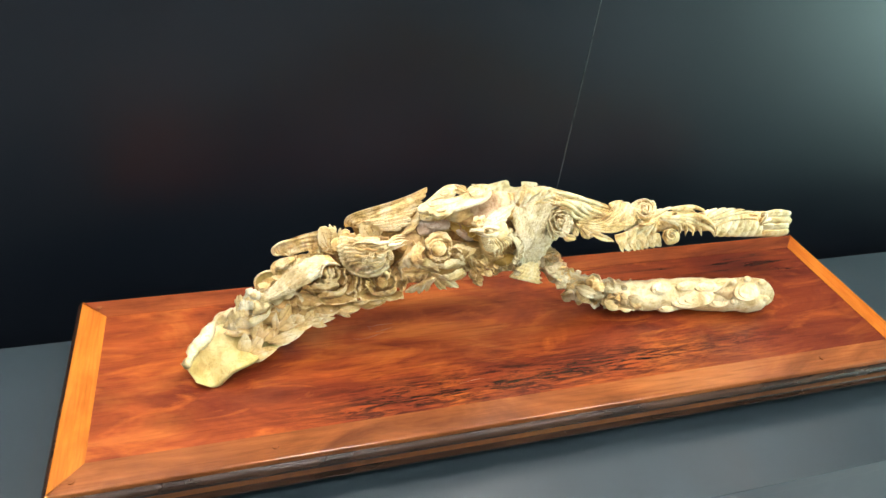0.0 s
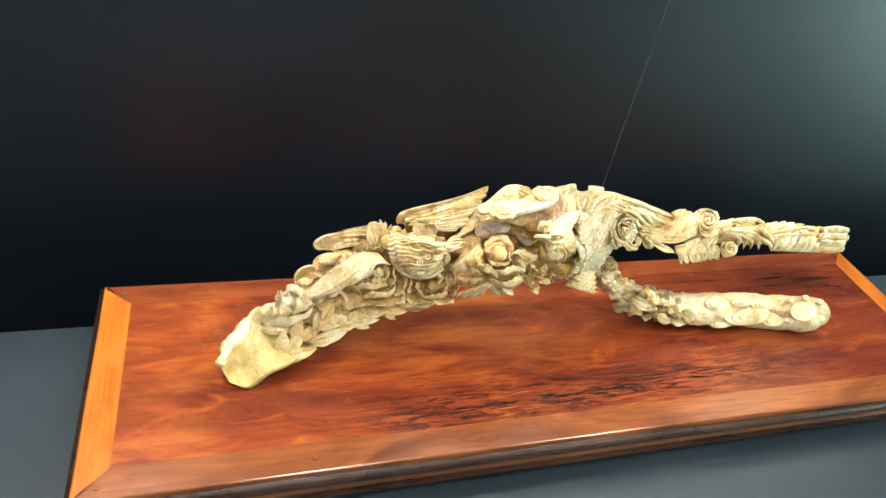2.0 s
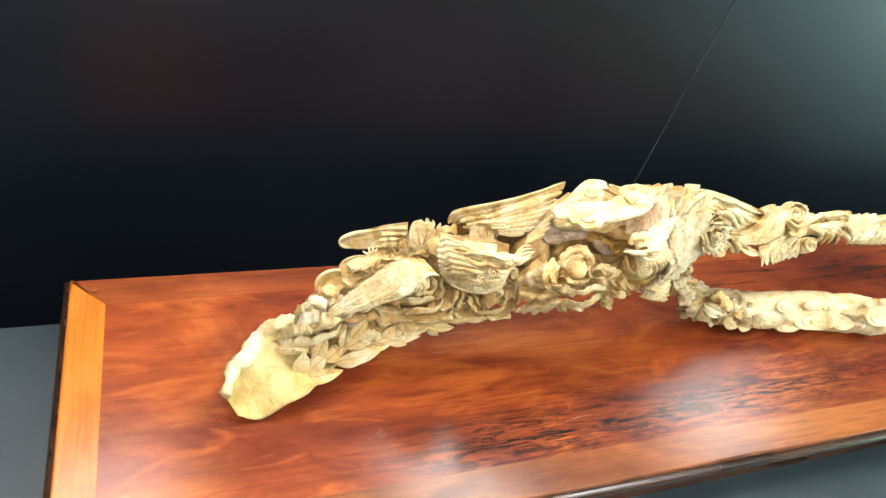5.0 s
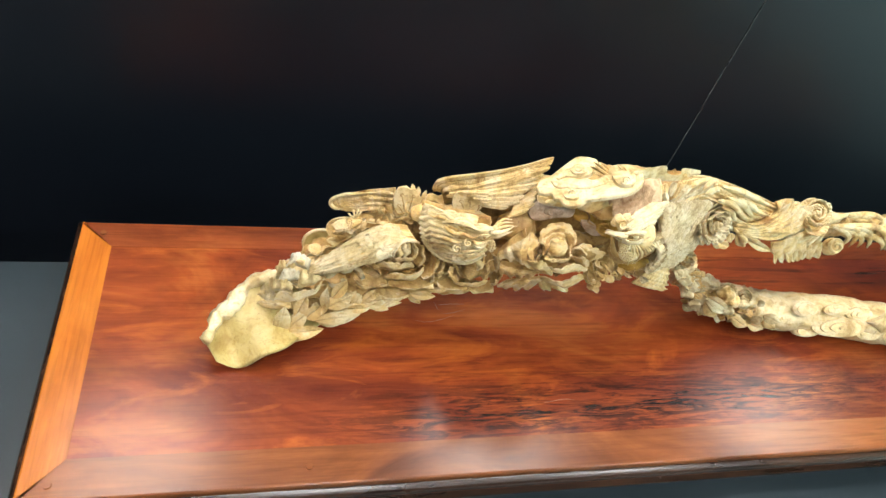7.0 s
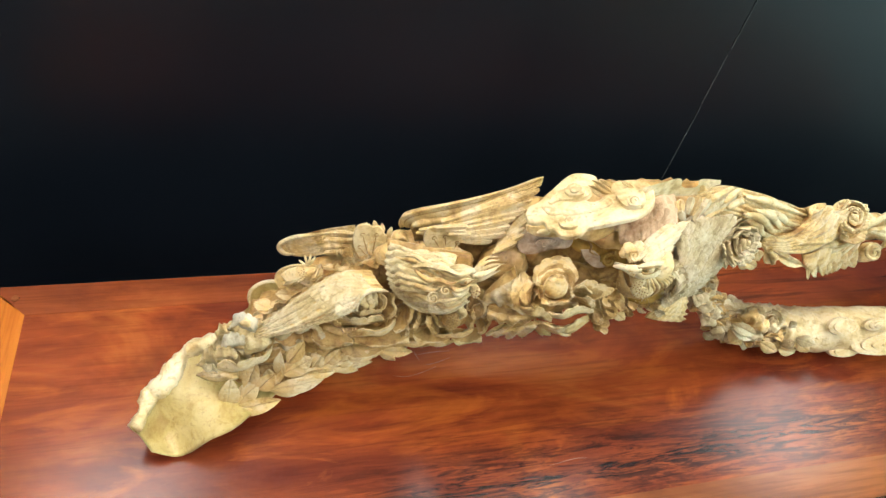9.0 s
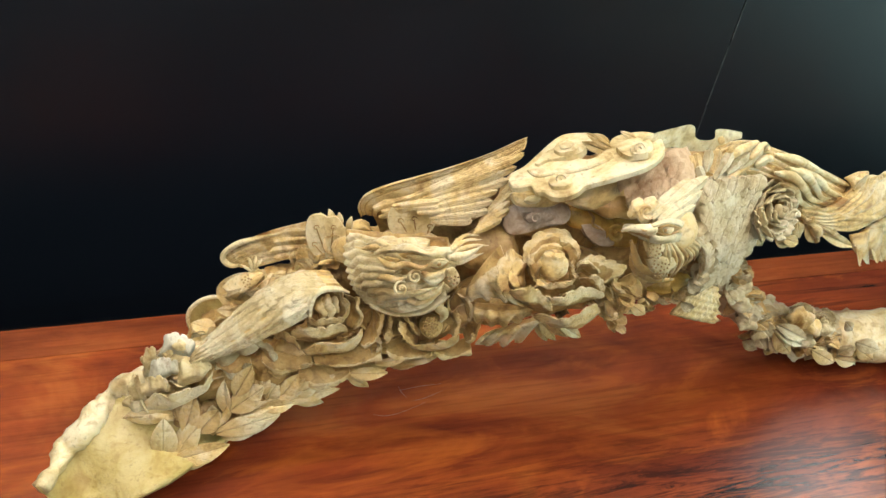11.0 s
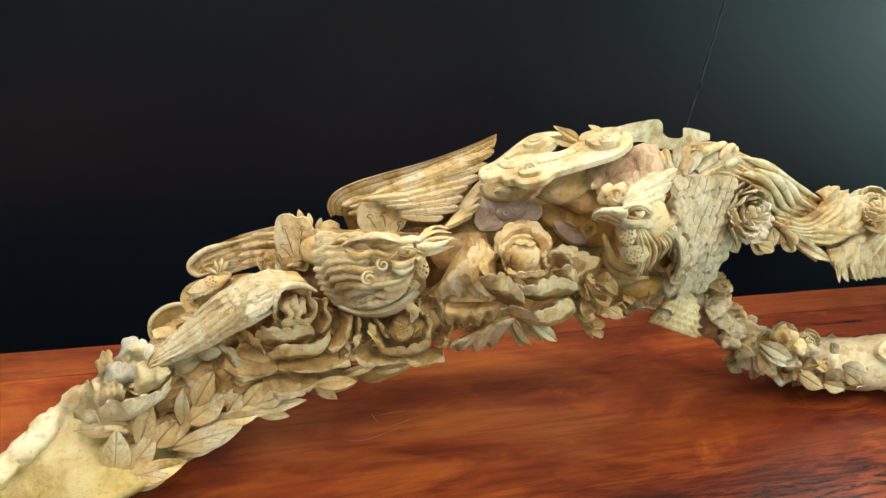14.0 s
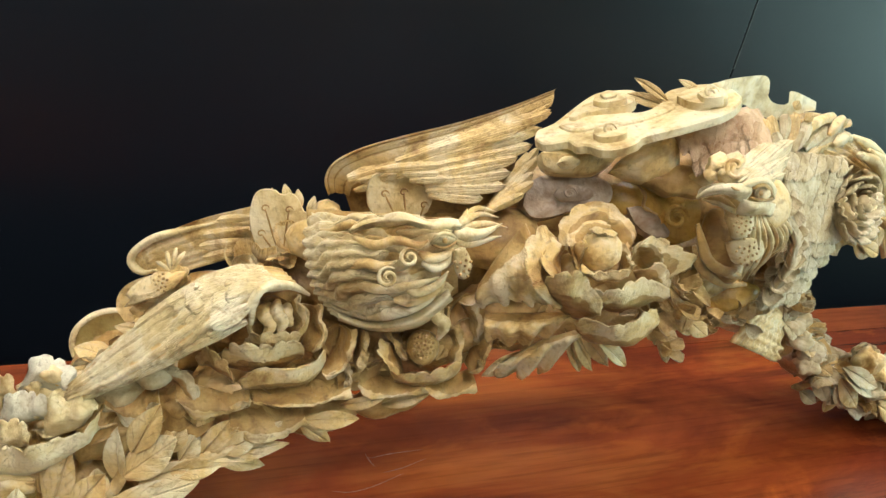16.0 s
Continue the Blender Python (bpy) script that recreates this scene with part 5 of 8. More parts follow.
# ---- peonies ----
FWD = (0, -0.006, 0)
big = lump("peony", (0.5604, 0.1630, 1.1280), (0.0115, 0.0110, 0.0105), WOOD, carving, 0.0012, 90, label="large open carved peony")
for base, rim, out, lobes, deep in (
        ([(0.5486, 0.1660, 1.1213), (0.5498, 0.1710, 1.1301), (0.5583, 0.1740, 1.1347), (0.5678, 0.1740, 1.1346), (0.5749, 0.1700, 1.1314), (0.5754, 0.1640, 1.1257)], [(0.5398, 0.1730, 1.1253), (0.5415, 0.1790, 1.1361), (0.5561, 0.1840, 1.1428), (0.5716, 0.1840, 1.1438), (0.5827, 0.1790, 1.1390), (0.5847, 0.1700, 1.1281)], (0, -0.003, 0.002), 6, 0.16),
        ([(0.5481, 0.1620, 1.1238), (0.5512, 0.1680, 1.1305), (0.5587, 0.1700, 1.1331), (0.5687, 0.1690, 1.1327)], [(0.5427, 0.1680, 1.1281), (0.5464, 0.1740, 1.1349), (0.5568, 0.1780, 1.1382), (0.5697, 0.1770, 1.1397)], (0, -0.002, 0.002), 4, 0.14),
        ([(0.5729, 0.1620, 1.1230), (0.5749, 0.1660, 1.1285), (0.5730, 0.1700, 1.1341), (0.5671, 0.1730, 1.1364)], [(0.5792, 0.1620, 1.1281), (0.5816, 0.1680, 1.1351), (0.5784, 0.1760, 1.1417), (0.5669, 0.1800, 1.1433)], (0.001, -0.003, 0.001), 4, 0.16),
        ([(0.5441, 0.1780, 1.1262), (0.5402, 0.1720, 1.1180), (0.5403, 0.1660, 1.1083), (0.5486, 0.1620, 1.0969)], [(0.5301, 0.1800, 1.1374), (0.5188, 0.1670, 1.1293), (0.5190, 0.1580, 1.1158), (0.5301, 0.1530, 1.1026)], FWD, 4, 0.12),
        ([(0.5451, 0.1720, 1.1257), (0.5423, 0.1680, 1.1190), (0.5433, 0.1640, 1.1108)], [(0.5344, 0.1740, 1.1325), (0.5253, 0.1610, 1.1251), (0.5283, 0.1530, 1.1158)], FWD, 3, 0.12),
        ([(0.5361, 0.1600, 1.1017), (0.5439, 0.1580, 1.0944), (0.5542, 0.1570, 1.0882), (0.5618, 0.1570, 1.0877), (0.5650, 0.1560, 1.0910)], [(0.5197, 0.1490, 1.1238), (0.5253, 0.1420, 1.1304), (0.5354, 0.1410, 1.1302), (0.5452, 0.1420, 1.1222), (0.5530, 0.1440, 1.1101)], FWD, 5, 0.10),
        ([(0.5608, 0.1550, 1.0982), (0.5718, 0.1540, 1.0949), (0.5853, 0.1540, 1.0951), (0.5976, 0.1560, 1.0970), (0.6069, 0.1580, 1.0985)], [(0.5456, 0.1430, 1.1210), (0.5538, 0.1390, 1.1212), (0.5651, 0.1400, 1.1225), (0.5776, 0.1430, 1.1229), (0.5934, 0.1470, 1.1156)], FWD, 5, 0.12),
        ([(0.5531, 0.1600, 1.1143), (0.5500, 0.1600, 1.1223), (0.5503, 0.1600, 1.1300)], [(0.5406, 0.1560, 1.1264), (0.5410, 0.1580, 1.1340), (0.5490, 0.1620, 1.1375)], (-0.001, -0.004, 0), 3, 0.18),
        ([(0.5753, 0.1600, 1.1120), (0.5740, 0.1600, 1.1202), (0.5700, 0.1600, 1.1269)], [(0.5747, 0.1540, 1.1239), (0.5741, 0.1570, 1.1312), (0.5697, 0.1630, 1.1350)], (0.001, -0.004, 0), 3, 0.18),
        ([(0.5571, 0.1720, 1.1333), (0.5637, 0.1730, 1.1347), (0.5708, 0.1710, 1.1336)], [(0.5477, 0.1600, 1.1364), (0.5537, 0.1580, 1.1402), (0.5650, 0.1590, 1.1359)], (0, -0.003, 0.004), 3, 0.18),
        ([(0.5515, 0.1600, 1.1170), (0.5580, 0.1580, 1.1133), (0.5662, 0.1580, 1.1118), (0.5762, 0.1600, 1.1133)], [(0.5408, 0.1520, 1.1271), (0.5464, 0.1470, 1.1255), (0.5567, 0.1460, 1.1247), (0.5686, 0.1500, 1.1273)], (0, -0.004, 0), 4, 0.14),
        ([(0.5661, 0.1620, 1.0694), (0.5787, 0.1600, 1.0656), (0.5907, 0.1600, 1.0639), (0.6023, 0.1610, 1.0659), (0.6114, 0.1620, 1.0738)], [(0.5400, 0.1460, 1.1026), (0.5517, 0.1390, 1.0993), (0.5669, 0.1380, 1.0979), (0.5814, 0.1410, 1.0991), (0.5946, 0.1470, 1.1045)], FWD, 6, 0.08),
        ([(0.5806, 0.1620, 1.1173), (0.5852, 0.1620, 1.1183), (0.5916, 0.1610, 1.1154), (0.5952, 0.1600, 1.1111), (0.5956, 0.1600, 1.1069)], [(0.5739, 0.1580, 1.1352), (0.5893, 0.1600, 1.1379), (0.6058, 0.1590, 1.1318), (0.6203, 0.1580, 1.1233), (0.6085, 0.1540, 1.1158)], (0, -0.003, 0.003), 6, 0.2),
        ([(0.5818, 0.1580, 1.1171), (0.5879, 0.1570, 1.1093), (0.5918, 0.1570, 1.0995)], [(0.5878, 0.1490, 1.1314), (0.5979, 0.1470, 1.1194), (0.5992, 0.1480, 1.1058)], (0.001, -0.004, 0), 4, 0.16),
        ([(0.5785, 0.1600, 1.1267), (0.5848, 0.1600, 1.1238), (0.5928, 0.1600, 1.1181)], [(0.5769, 0.1540, 1.1375), (0.5870, 0.1520, 1.1348), (0.5950, 0.1510, 1.1258)], (0, -0.003, 0.002), 3, 0.2)):
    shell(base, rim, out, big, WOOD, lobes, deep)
# broad torn petals beside the large peony
for k, curves in enumerate(([[(0.5097, 0.1920, 1.0894), (0.5161, 0.1880, 1.1117), (0.5265, 0.1860, 1.1317)], [(0.5053, 0.1840, 1.0865), (0.5175, 0.1750, 1.1041), (0.5343, 0.1720, 1.1150)], [(0.5090, 0.1860, 1.0791), (0.5270, 0.1720, 1.0895), (0.5489, 0.1630, 1.0894)]],
                            [[(0.5157, 0.1880, 1.0725), (0.5336, 0.1760, 1.0799), (0.5510, 0.1620, 1.0894)], [(0.5114, 0.1780, 1.0701), (0.5290, 0.1640, 1.0768), (0.5480, 0.1540, 1.0914)], [(0.5174, 0.1820, 1.0575), (0.5323, 0.1700, 1.0625), (0.5468, 0.1620, 1.0752)]],
                            [[(0.5386, 0.1780, 1.0500), (0.5452, 0.1680, 1.0666), (0.5599, 0.1620, 1.0765)], [(0.5245, 0.1740, 1.0445), (0.5379, 0.1630, 1.0596), (0.5600, 0.1560, 1.0746)], [(0.5152, 0.1800, 1.0346), (0.5418, 0.1720, 1.0366), (0.5564, 0.1660, 1.0510)]])):
    loft("petal", curves, 0.003, RIBBED["boxwood"], big, 30, 16, petal_height(3.5, 0.0022, phase=k), frill(7, 0.14, k, 0.1), root=(WOOD_OCHRE, 0.3))
for root, tip, w in (((0.5563, 0.1660, 1.0738), (0.5765, 0.1700, 1.0385), 92), ((0.5596, 0.1620, 1.0742), (0.5836, 0.1660, 1.0411), 96), ((0.5657, 0.1600, 1.0740), (0.5912, 0.1630, 1.0454), 96), ((0.5737, 0.1590, 1.0711), (0.6016, 0.1620, 1.0465), 100), ((0.5522, 0.1680, 1.0660), (0.5514, 0.1740, 1.0358), 92), ((0.5494, 0.1720, 1.0631), (0.5370, 0.1760, 1.0415), 90), ((0.5427, 0.1800, 1.0480), (0.5194, 0.1820, 1.0305), 96)):
    lay("leaf", root, tip, w * 0.0001, big, WOOD, depth=0.009, roll=rng.uniform(-0.3, 0.3))
for i in range(26):
    # a crumple of small leaves and cut ends beyond the flower
    p = Vector((0.6192, 0.1660, 1.1019)).lerp(Vector((0.6312, 0.1760, 1.0498)), rng.random()) + Vector((rng.uniform(-0.006, 0.018), rng.uniform(-0.006, 0.006), rng.uniform(-0.004, 0.004)))
    d = Vector((rng.uniform(-0.6, 1), -0.4, rng.uniform(-0.9, 0.5))).normalized()
    lay(rng.choice(("petal", "leaf")), p, p + d * 0.015, rng.uniform(0.008, 0.012), big, rng.choice((WOOD, WOOD_OCHRE)), depth=0.007, roll=rng.uniform(-0.6, 0.6))

second = lump("peony", (0.4006, 0.2240, 1.0537), (0.0120, 0.0110, 0.0060), WOOD_OCHRE, carving, 0.0010, 80, label="carved peony under the wing")
for line in ([(0.3985, 0.2180, 1.0660), (0.3948, 0.2120, 1.0627), (0.3987, 0.2090, 1.0568), (0.3952, 0.2080, 1.0515)], [(0.4033, 0.2190, 1.0666), (0.4017, 0.2120, 1.0632), (0.4050, 0.2090, 1.0589), (0.4030, 0.2070, 1.0529)], [(0.4089, 0.2190, 1.0640), (0.4074, 0.2130, 1.0596), (0.4102, 0.2090, 1.0553)]):
    strand("stamen", line, 0.0040, 0.0030, WOOD, second, 0.8)
for base, rim, out, lobes, deep in (
        ([(0.4073, 0.2280, 1.0585), (0.4083, 0.2220, 1.0491), (0.4059, 0.2160, 1.0406)], [(0.4124, 0.2170, 1.0733), (0.4172, 0.2080, 1.0650), (0.4141, 0.2030, 1.0525)], (0.002, -0.003, 0), 3, 0.12),
        ([(0.4179, 0.2280, 1.0572), (0.4190, 0.2220, 1.0457), (0.4161, 0.2160, 1.0337)], [(0.4243, 0.2130, 1.0679), (0.4282, 0.2040, 1.0577), (0.4242, 0.1990, 1.0445)], (0.002, -0.003, 0), 3, 0.12),
        ([(0.4008, 0.2280, 1.0589), (0.3980, 0.2220, 1.0505), (0.3963, 0.2160, 1.0437)], [(0.3927, 0.2180, 1.0718), (0.3885, 0.2110, 1.0617), (0.3907, 0.2060, 1.0509)], (-0.002, -0.003, 0), 3, 0.12),
        ([(0.3887, 0.2140, 1.0377), (0.3974, 0.2120, 1.0369), (0.4064, 0.2120, 1.0371), (0.4129, 0.2130, 1.0397)], [(0.3832, 0.2070, 1.0533), (0.3938, 0.2040, 1.0572), (0.4048, 0.2030, 1.0558), (0.4147, 0.2040, 1.0587)], (0, -0.004, 0), 4, 0.16),
        ([(0.3776, 0.2160, 1.0232), (0.3876, 0.2130, 1.0229), (0.3978, 0.2120, 1.0227), (0.4082, 0.2120, 1.0233), (0.4173, 0.2130, 1.0292)], [(0.3701, 0.2060, 1.0451), (0.3794, 0.2020, 1.0537), (0.3899, 0.1990, 1.0533), (0.4018, 0.1970, 1.0532), (0.4154, 0.1990, 1.0568)], FWD, 6, 0.14),
        ([(0.3861, 0.2080, 1.0143), (0.3975, 0.2060, 1.0137), (0.4104, 0.2050, 1.0141), (0.4237, 0.2070, 1.0189), (0.4295, 0.2090, 1.0264)], [(0.3797, 0.1970, 1.0356), (0.3908, 0.1920, 1.0405), (0.4063, 0.1900, 1.0419), (0.4203, 0.1930, 1.0431), (0.4288, 0.1980, 1.0507)], FWD, 4, 0.05),
        ([(0.3628, 0.2200, 1.0234), (0.3682, 0.2180, 1.0218), (0.3730, 0.2150, 1.0190), (0.3787, 0.2130, 1.0160)], [(0.3592, 0.2110, 1.0421), (0.3659, 0.2070, 1.0485), (0.3733, 0.2030, 1.0428), (0.3779, 0.2010, 1.0330)], FWD, 4, 0.14),
        ([(0.3479, 0.2160, 1.0156), (0.3557, 0.2130, 1.0166), (0.3674, 0.2100, 1.0145), (0.3773, 0.2080, 1.0126), (0.3874, 0.2080, 1.0138)], [(0.3489, 0.2050, 1.0110), (0.3544, 0.2010, 1.0044), (0.3657, 0.1980, 1.0036), (0.3791, 0.1950, 1.0081), (0.3880, 0.1960, 1.0162)], FWD, 7, 0.12),
        ([(0.3886, 0.2080, 1.0175), (0.4077, 0.2050, 1.0169), (0.4246, 0.2040, 1.0193), (0.4438, 0.2050, 1.0227)], [(0.3894, 0.1930, 1.0134), (0.4060, 0.1890, 1.0142), (0.4237, 0.1870, 1.0144), (0.4425, 0.1900, 1.0176)], FWD, 7, 0.14),
        ([(0.3760, 0.2090, 0.9989), (0.3901, 0.2070, 0.9996), (0.4031, 0.2060, 1.0002), (0.4170, 0.2060, 1.0013)], [(0.3777, 0.1960, 0.9932), (0.3906, 0.1910, 0.9882), (0.4069, 0.1890, 0.9899), (0.4195, 0.1920, 0.9996)], FWD, 6, 0.10),
        ([(0.4374, 0.2140, 1.0519), (0.4362, 0.2100, 1.0400), (0.4314, 0.2070, 1.0327), (0.4258, 0.2070, 1.0298)], [(0.4470, 0.2020, 1.0591), (0.4447, 0.1960, 1.0486), (0.4378, 0.1930, 1.0334), (0.4282, 0.1950, 1.0294)], FWD, 5, 0.18),
        ([(0.4345, 0.2120, 1.0318), (0.4387, 0.2080, 1.0207), (0.4349, 0.2060, 1.0121)], [(0.4416, 0.2000, 1.0374), (0.4442, 0.1950, 1.0276), (0.4382, 0.1930, 1.0179)], FWD, 4, 0.16)):
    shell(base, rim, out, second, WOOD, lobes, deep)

third = lump("peony", (0.4822, 0.1900, 1.0493), (0.0095, 0.0100, 0.0080), WOOD_OCHRE, carving, 0.0006, 90, label="carved peony with a drilled seed head")
dots(third, (0.4789, 0.1810, 1.0579), 0.0082, 30, size=0.0010)
for base, rim, out, lobes, deep in (
        ([(0.4699, 0.2020, 1.0466), (0.4711, 0.1980, 1.0387), (0.4758, 0.1960, 1.0286)], [(0.4552, 0.1960, 1.0567), (0.4566, 0.1870, 1.0474), (0.4658, 0.1830, 1.0368)], FWD, 4, 0.15),
        ([(0.4685, 0.2050, 1.0538), (0.4718, 0.2000, 1.0480), (0.4745, 0.1970, 1.0407)], [(0.4605, 0.1990, 1.0603), (0.4637, 0.1900, 1.0564), (0.4684, 0.1850, 1.0478)], FWD, 3, 0.18),
        ([(0.4711, 0.1980, 1.0175), (0.4826, 0.1950, 1.0154), (0.4958, 0.1940, 1.0161), (0.5080, 0.1960, 1.0212)], [(0.4615, 0.1870, 1.0432), (0.4727, 0.1800, 1.0398), (0.4870, 0.1780, 1.0419), (0.5027, 0.1820, 1.0513)], FWD, 5, 0.12),
        ([(0.4968, 0.2040, 1.0555), (0.4990, 0.2000, 1.0457), (0.4994, 0.1970, 1.0335)], [(0.5024, 0.1930, 1.0656), (0.5059, 0.1870, 1.0552), (0.5031, 0.1840, 1.0428)], FWD, 4, 0.14),
        ([(0.4896, 0.2040, 1.0592), (0.4946, 0.2020, 1.0572), (0.4988, 0.2000, 1.0521)], [(0.4879, 0.1980, 1.0755), (0.4936, 0.1920, 1.0759), (0.4973, 0.1890, 1.0635)], (0, -0.003, 0.001), 3, 0.2),
        ([(0.4505, 0.2060, 1.0235), (0.4600, 0.2030, 1.0211), (0.4724, 0.2000, 1.0216), (0.4844, 0.1980, 1.0240)], [(0.4463, 0.1930, 1.0195), (0.4552, 0.1880, 1.0157), (0.4688, 0.1840, 1.0183), (0.4836, 0.1830, 1.0219)], FWD, 7, 0.13),
        ([(0.4889, 0.1980, 1.0249), (0.5037, 0.1960, 1.0223), (0.5186, 0.1960, 1.0248)], [(0.4846, 0.1840, 1.0209), (0.4999, 0.1810, 1.0157), (0.5167, 0.1820, 1.0215)], FWD, 6, 0.13),
        ([(0.5175, 0.2000, 1.0538), (0.5157, 0.1960, 1.0410), (0.5130, 0.1950, 1.0305)], [(0.5249, 0.1850, 1.0558), (0.5184, 0.1810, 1.0425), (0.5122, 0.1810, 1.0354)], FWD, 4, 0.18),
        ([(0.5041, 0.2020, 1.0718), (0.5094, 0.2000, 1.0607), (0.5122, 0.1970, 1.0470)], [(0.5108, 0.1920, 1.0813), (0.5142, 0.1880, 1.0691), (0.5140, 0.1860, 1.0553)], FWD, 4, 0.18),
        ([(0.4480, 0.2100, 1.0547), (0.4470, 0.2060, 1.0424), (0.4462, 0.2030, 1.0306)], [(0.4517, 0.1990, 1.0571), (0.4502, 0.1930, 1.0462), (0.4464, 0.1910, 1.0359)], FWD, 4, 0.18)):
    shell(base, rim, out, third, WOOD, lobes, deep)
strand("twist", [(0.4886, 0.1900, 1.0810), (0.4842, 0.1830, 1.0765), (0.4888, 0.1810, 1.0716), (0.4873, 0.1820, 1.0606)], 0.0042, 0.0030, WOOD_PALE, third, 0.6)

pale = lump("peony", (0.2792, 0.2300, 1.0016), (0.0130, 0.0120, 0.0100), WOOD_PALE, carving, 0.0040, 95, label="weathered pale carved peony")
for base, rim, out, lobes, deep in (
        ([(0.2696, 0.2280, 1.0027), (0.2813, 0.2260, 1.0089), (0.2933, 0.2240, 1.0033)], [(0.2695, 0.2300, 1.0167), (0.2776, 0.2330, 1.0259), (0.2868, 0.2330, 1.0272), (0.2946, 0.2300, 1.0208), (0.2971, 0.2260, 1.0088)], (0, -0.005, 0.003), 6, 0.12),
        ([(0.2613, 0.2180, 0.9951), (0.2654, 0.2210, 1.0018), (0.2723, 0.2240, 1.0076)], [(0.2563, 0.2180, 1.0057), (0.2592, 0.2210, 1.0187), (0.2635, 0.2250, 1.0250), (0.2688, 0.2260, 1.0202)], (-0.002, -0.004, 0.001), 4, 0.18),
        ([(0.2617, 0.2140, 0.9946), (0.2747, 0.2120, 0.9994), (0.2870, 0.2120, 1.0001)], [(0.2616, 0.2170, 1.0117), (0.2711, 0.2170, 1.0179), (0.2816, 0.2150, 1.0167), (0.2892, 0.2130, 1.0106)], (0, -0.005, 0.001), 6, 0.12),
        ([(0.2821, 0.2080, 0.9897), (0.2953, 0.2060, 0.9963), (0.3054, 0.2080, 1.0043)], [(0.2822, 0.2120, 1.0124), (0.2917, 0.2140, 1.0198), (0.3014, 0.2120, 1.0169), (0.3096, 0.2100, 1.0165)], (0.001, -0.006, 0.001), 5, 0.10),
        ([(0.2538, 0.2120, 0.9785), (0.2640, 0.2080, 0.9845), (0.2744, 0.2060, 0.9885)], [(0.2540, 0.2120, 0.9975), (0.2624, 0.2100, 1.0052), (0.2733, 0.2070, 1.0065), (0.2777, 0.2050, 1.0019)], (0, -0.005, 0.001), 5, 0.14),
        ([(0.2544, 0.2130, 0.9600), (0.2732, 0.2070, 0.9657), (0.2950, 0.2050, 0.9804), (0.3087, 0.2080, 0.9950)], [(0.2559, 0.2040, 0.9919), (0.2735, 0.1970, 0.9996), (0.2873, 0.1950, 1.0007), (0.3028, 0.1980, 1.0050), (0.3114, 0.2060, 1.0152)], (0, -0.006, -0.001), 7, 0.10),
        ([(0.2407, 0.2180, 0.9552), (0.2494, 0.2150, 0.9613), (0.2579, 0.2120, 0.9668)], [(0.2387, 0.2160, 0.9816), (0.2463, 0.2140, 0.9955), (0.2518, 0.2140, 1.0098), (0.2565, 0.2100, 0.9967)], (-0.001, -0.004, 0.001), 3, 0.2),
        ([(0.2346, 0.2180, 0.9644), (0.2432, 0.2130, 0.9618), (0.2563, 0.2090, 0.9638)], [(0.2406, 0.2110, 0.9862), (0.2481, 0.2060, 0.9840), (0.2565, 0.2020, 0.9831)], (0, -0.004, 0), 3, 0.1)):
    shell(base, rim, out, pale, WOOD_WHITE if lobes == 6 else WOOD_PALE, lobes, deep, root=0, wavy=0.0018, waves=2.0)
for c, r in (((0.2759, 0.2260, 1.0124), 0.0050), ((0.2866, 0.2260, 1.0193), 0.0050), ((0.2696, 0.2180, 1.0063), 0.0046), ((0.2799, 0.2120, 1.0057), 0.0046)):
    lump("curl", c, (r, r * 0.85, r * 0.8), WOOD_PALE, pale, 0.0030, 120)
lump("shoulder", (0.3723, 0.2180, 0.9753), (0.022, 0.013, 0.010), WOOD_OCHRE, carving, 0.003, 60, turn=0.3)
lump("shoulder", (0.4330, 0.2160, 0.9809), (0.026, 0.012, 0.010), WOOD_OCHRE, carving, 0.003, 60, turn=0.2)
lump("shoulder", (0.4754, 0.2120, 0.9937), (0.026, 0.012, 0.010), WOOD_OCHRE, carving, 0.003, 60, turn=0.2)
lump("shoulder", (0.3200, 0.2220, 1.0123), (0.017, 0.012, 0.010), WOOD_GREY, carving, 0.003, 60, turn=0.5)
lump("shoulder", (0.3385, 0.2180, 1.0257), (0.013, 0.011, 0.008), WOOD_GREY, carving, 0.003, 60, turn=0.5)
for base, rim in (([(0.3127, 0.2220, 1.0132), (0.3254, 0.2190, 1.0082), (0.3388, 0.2170, 1.0114)], [(0.3113, 0.2100, 1.0048), (0.3253, 0.2060, 0.9956), (0.3400, 0.2060, 1.0072)]), ([(0.3394, 0.2200, 1.0209), (0.3500, 0.2160, 1.0140), (0.3538, 0.2140, 1.0030)], [(0.3477, 0.2120, 1.0346), (0.3592, 0.2060, 1.0242), (0.3611, 0.2050, 1.0079)])):
    shell(base, rim, FWD, pale, WOOD_GREY, 3, 0.14)
for root, tip, w in (((0.3466, 0.1960, 0.9729), (0.4093, 0.1900, 0.9851), 130), ((0.3690, 0.1940, 0.9747), (0.3961, 0.1920, 0.9660), 100), ((0.3616, 0.1980, 0.9774), (0.3817, 0.1960, 0.9955), 100), ((0.4179, 0.1950, 0.9973), (0.4491, 0.1880, 0.9999), 120), ((0.4168, 0.1950, 0.9927), (0.4336, 0.1910, 0.9798), 100), ((0.3922, 0.1960, 0.9799), (0.4046, 0.1940, 0.9984), 90), ((0.4397, 0.1980, 1.0035), (0.4636, 0.1880, 1.0153), 90), ((0.4646, 0.1960, 1.0028), (0.4904, 0.1860, 1.0167), 90)):
    lay("leaf", root, tip, w * 0.0001, third, WOOD, depth=0.010, roll=rng.uniform(-0.3, 0.3))
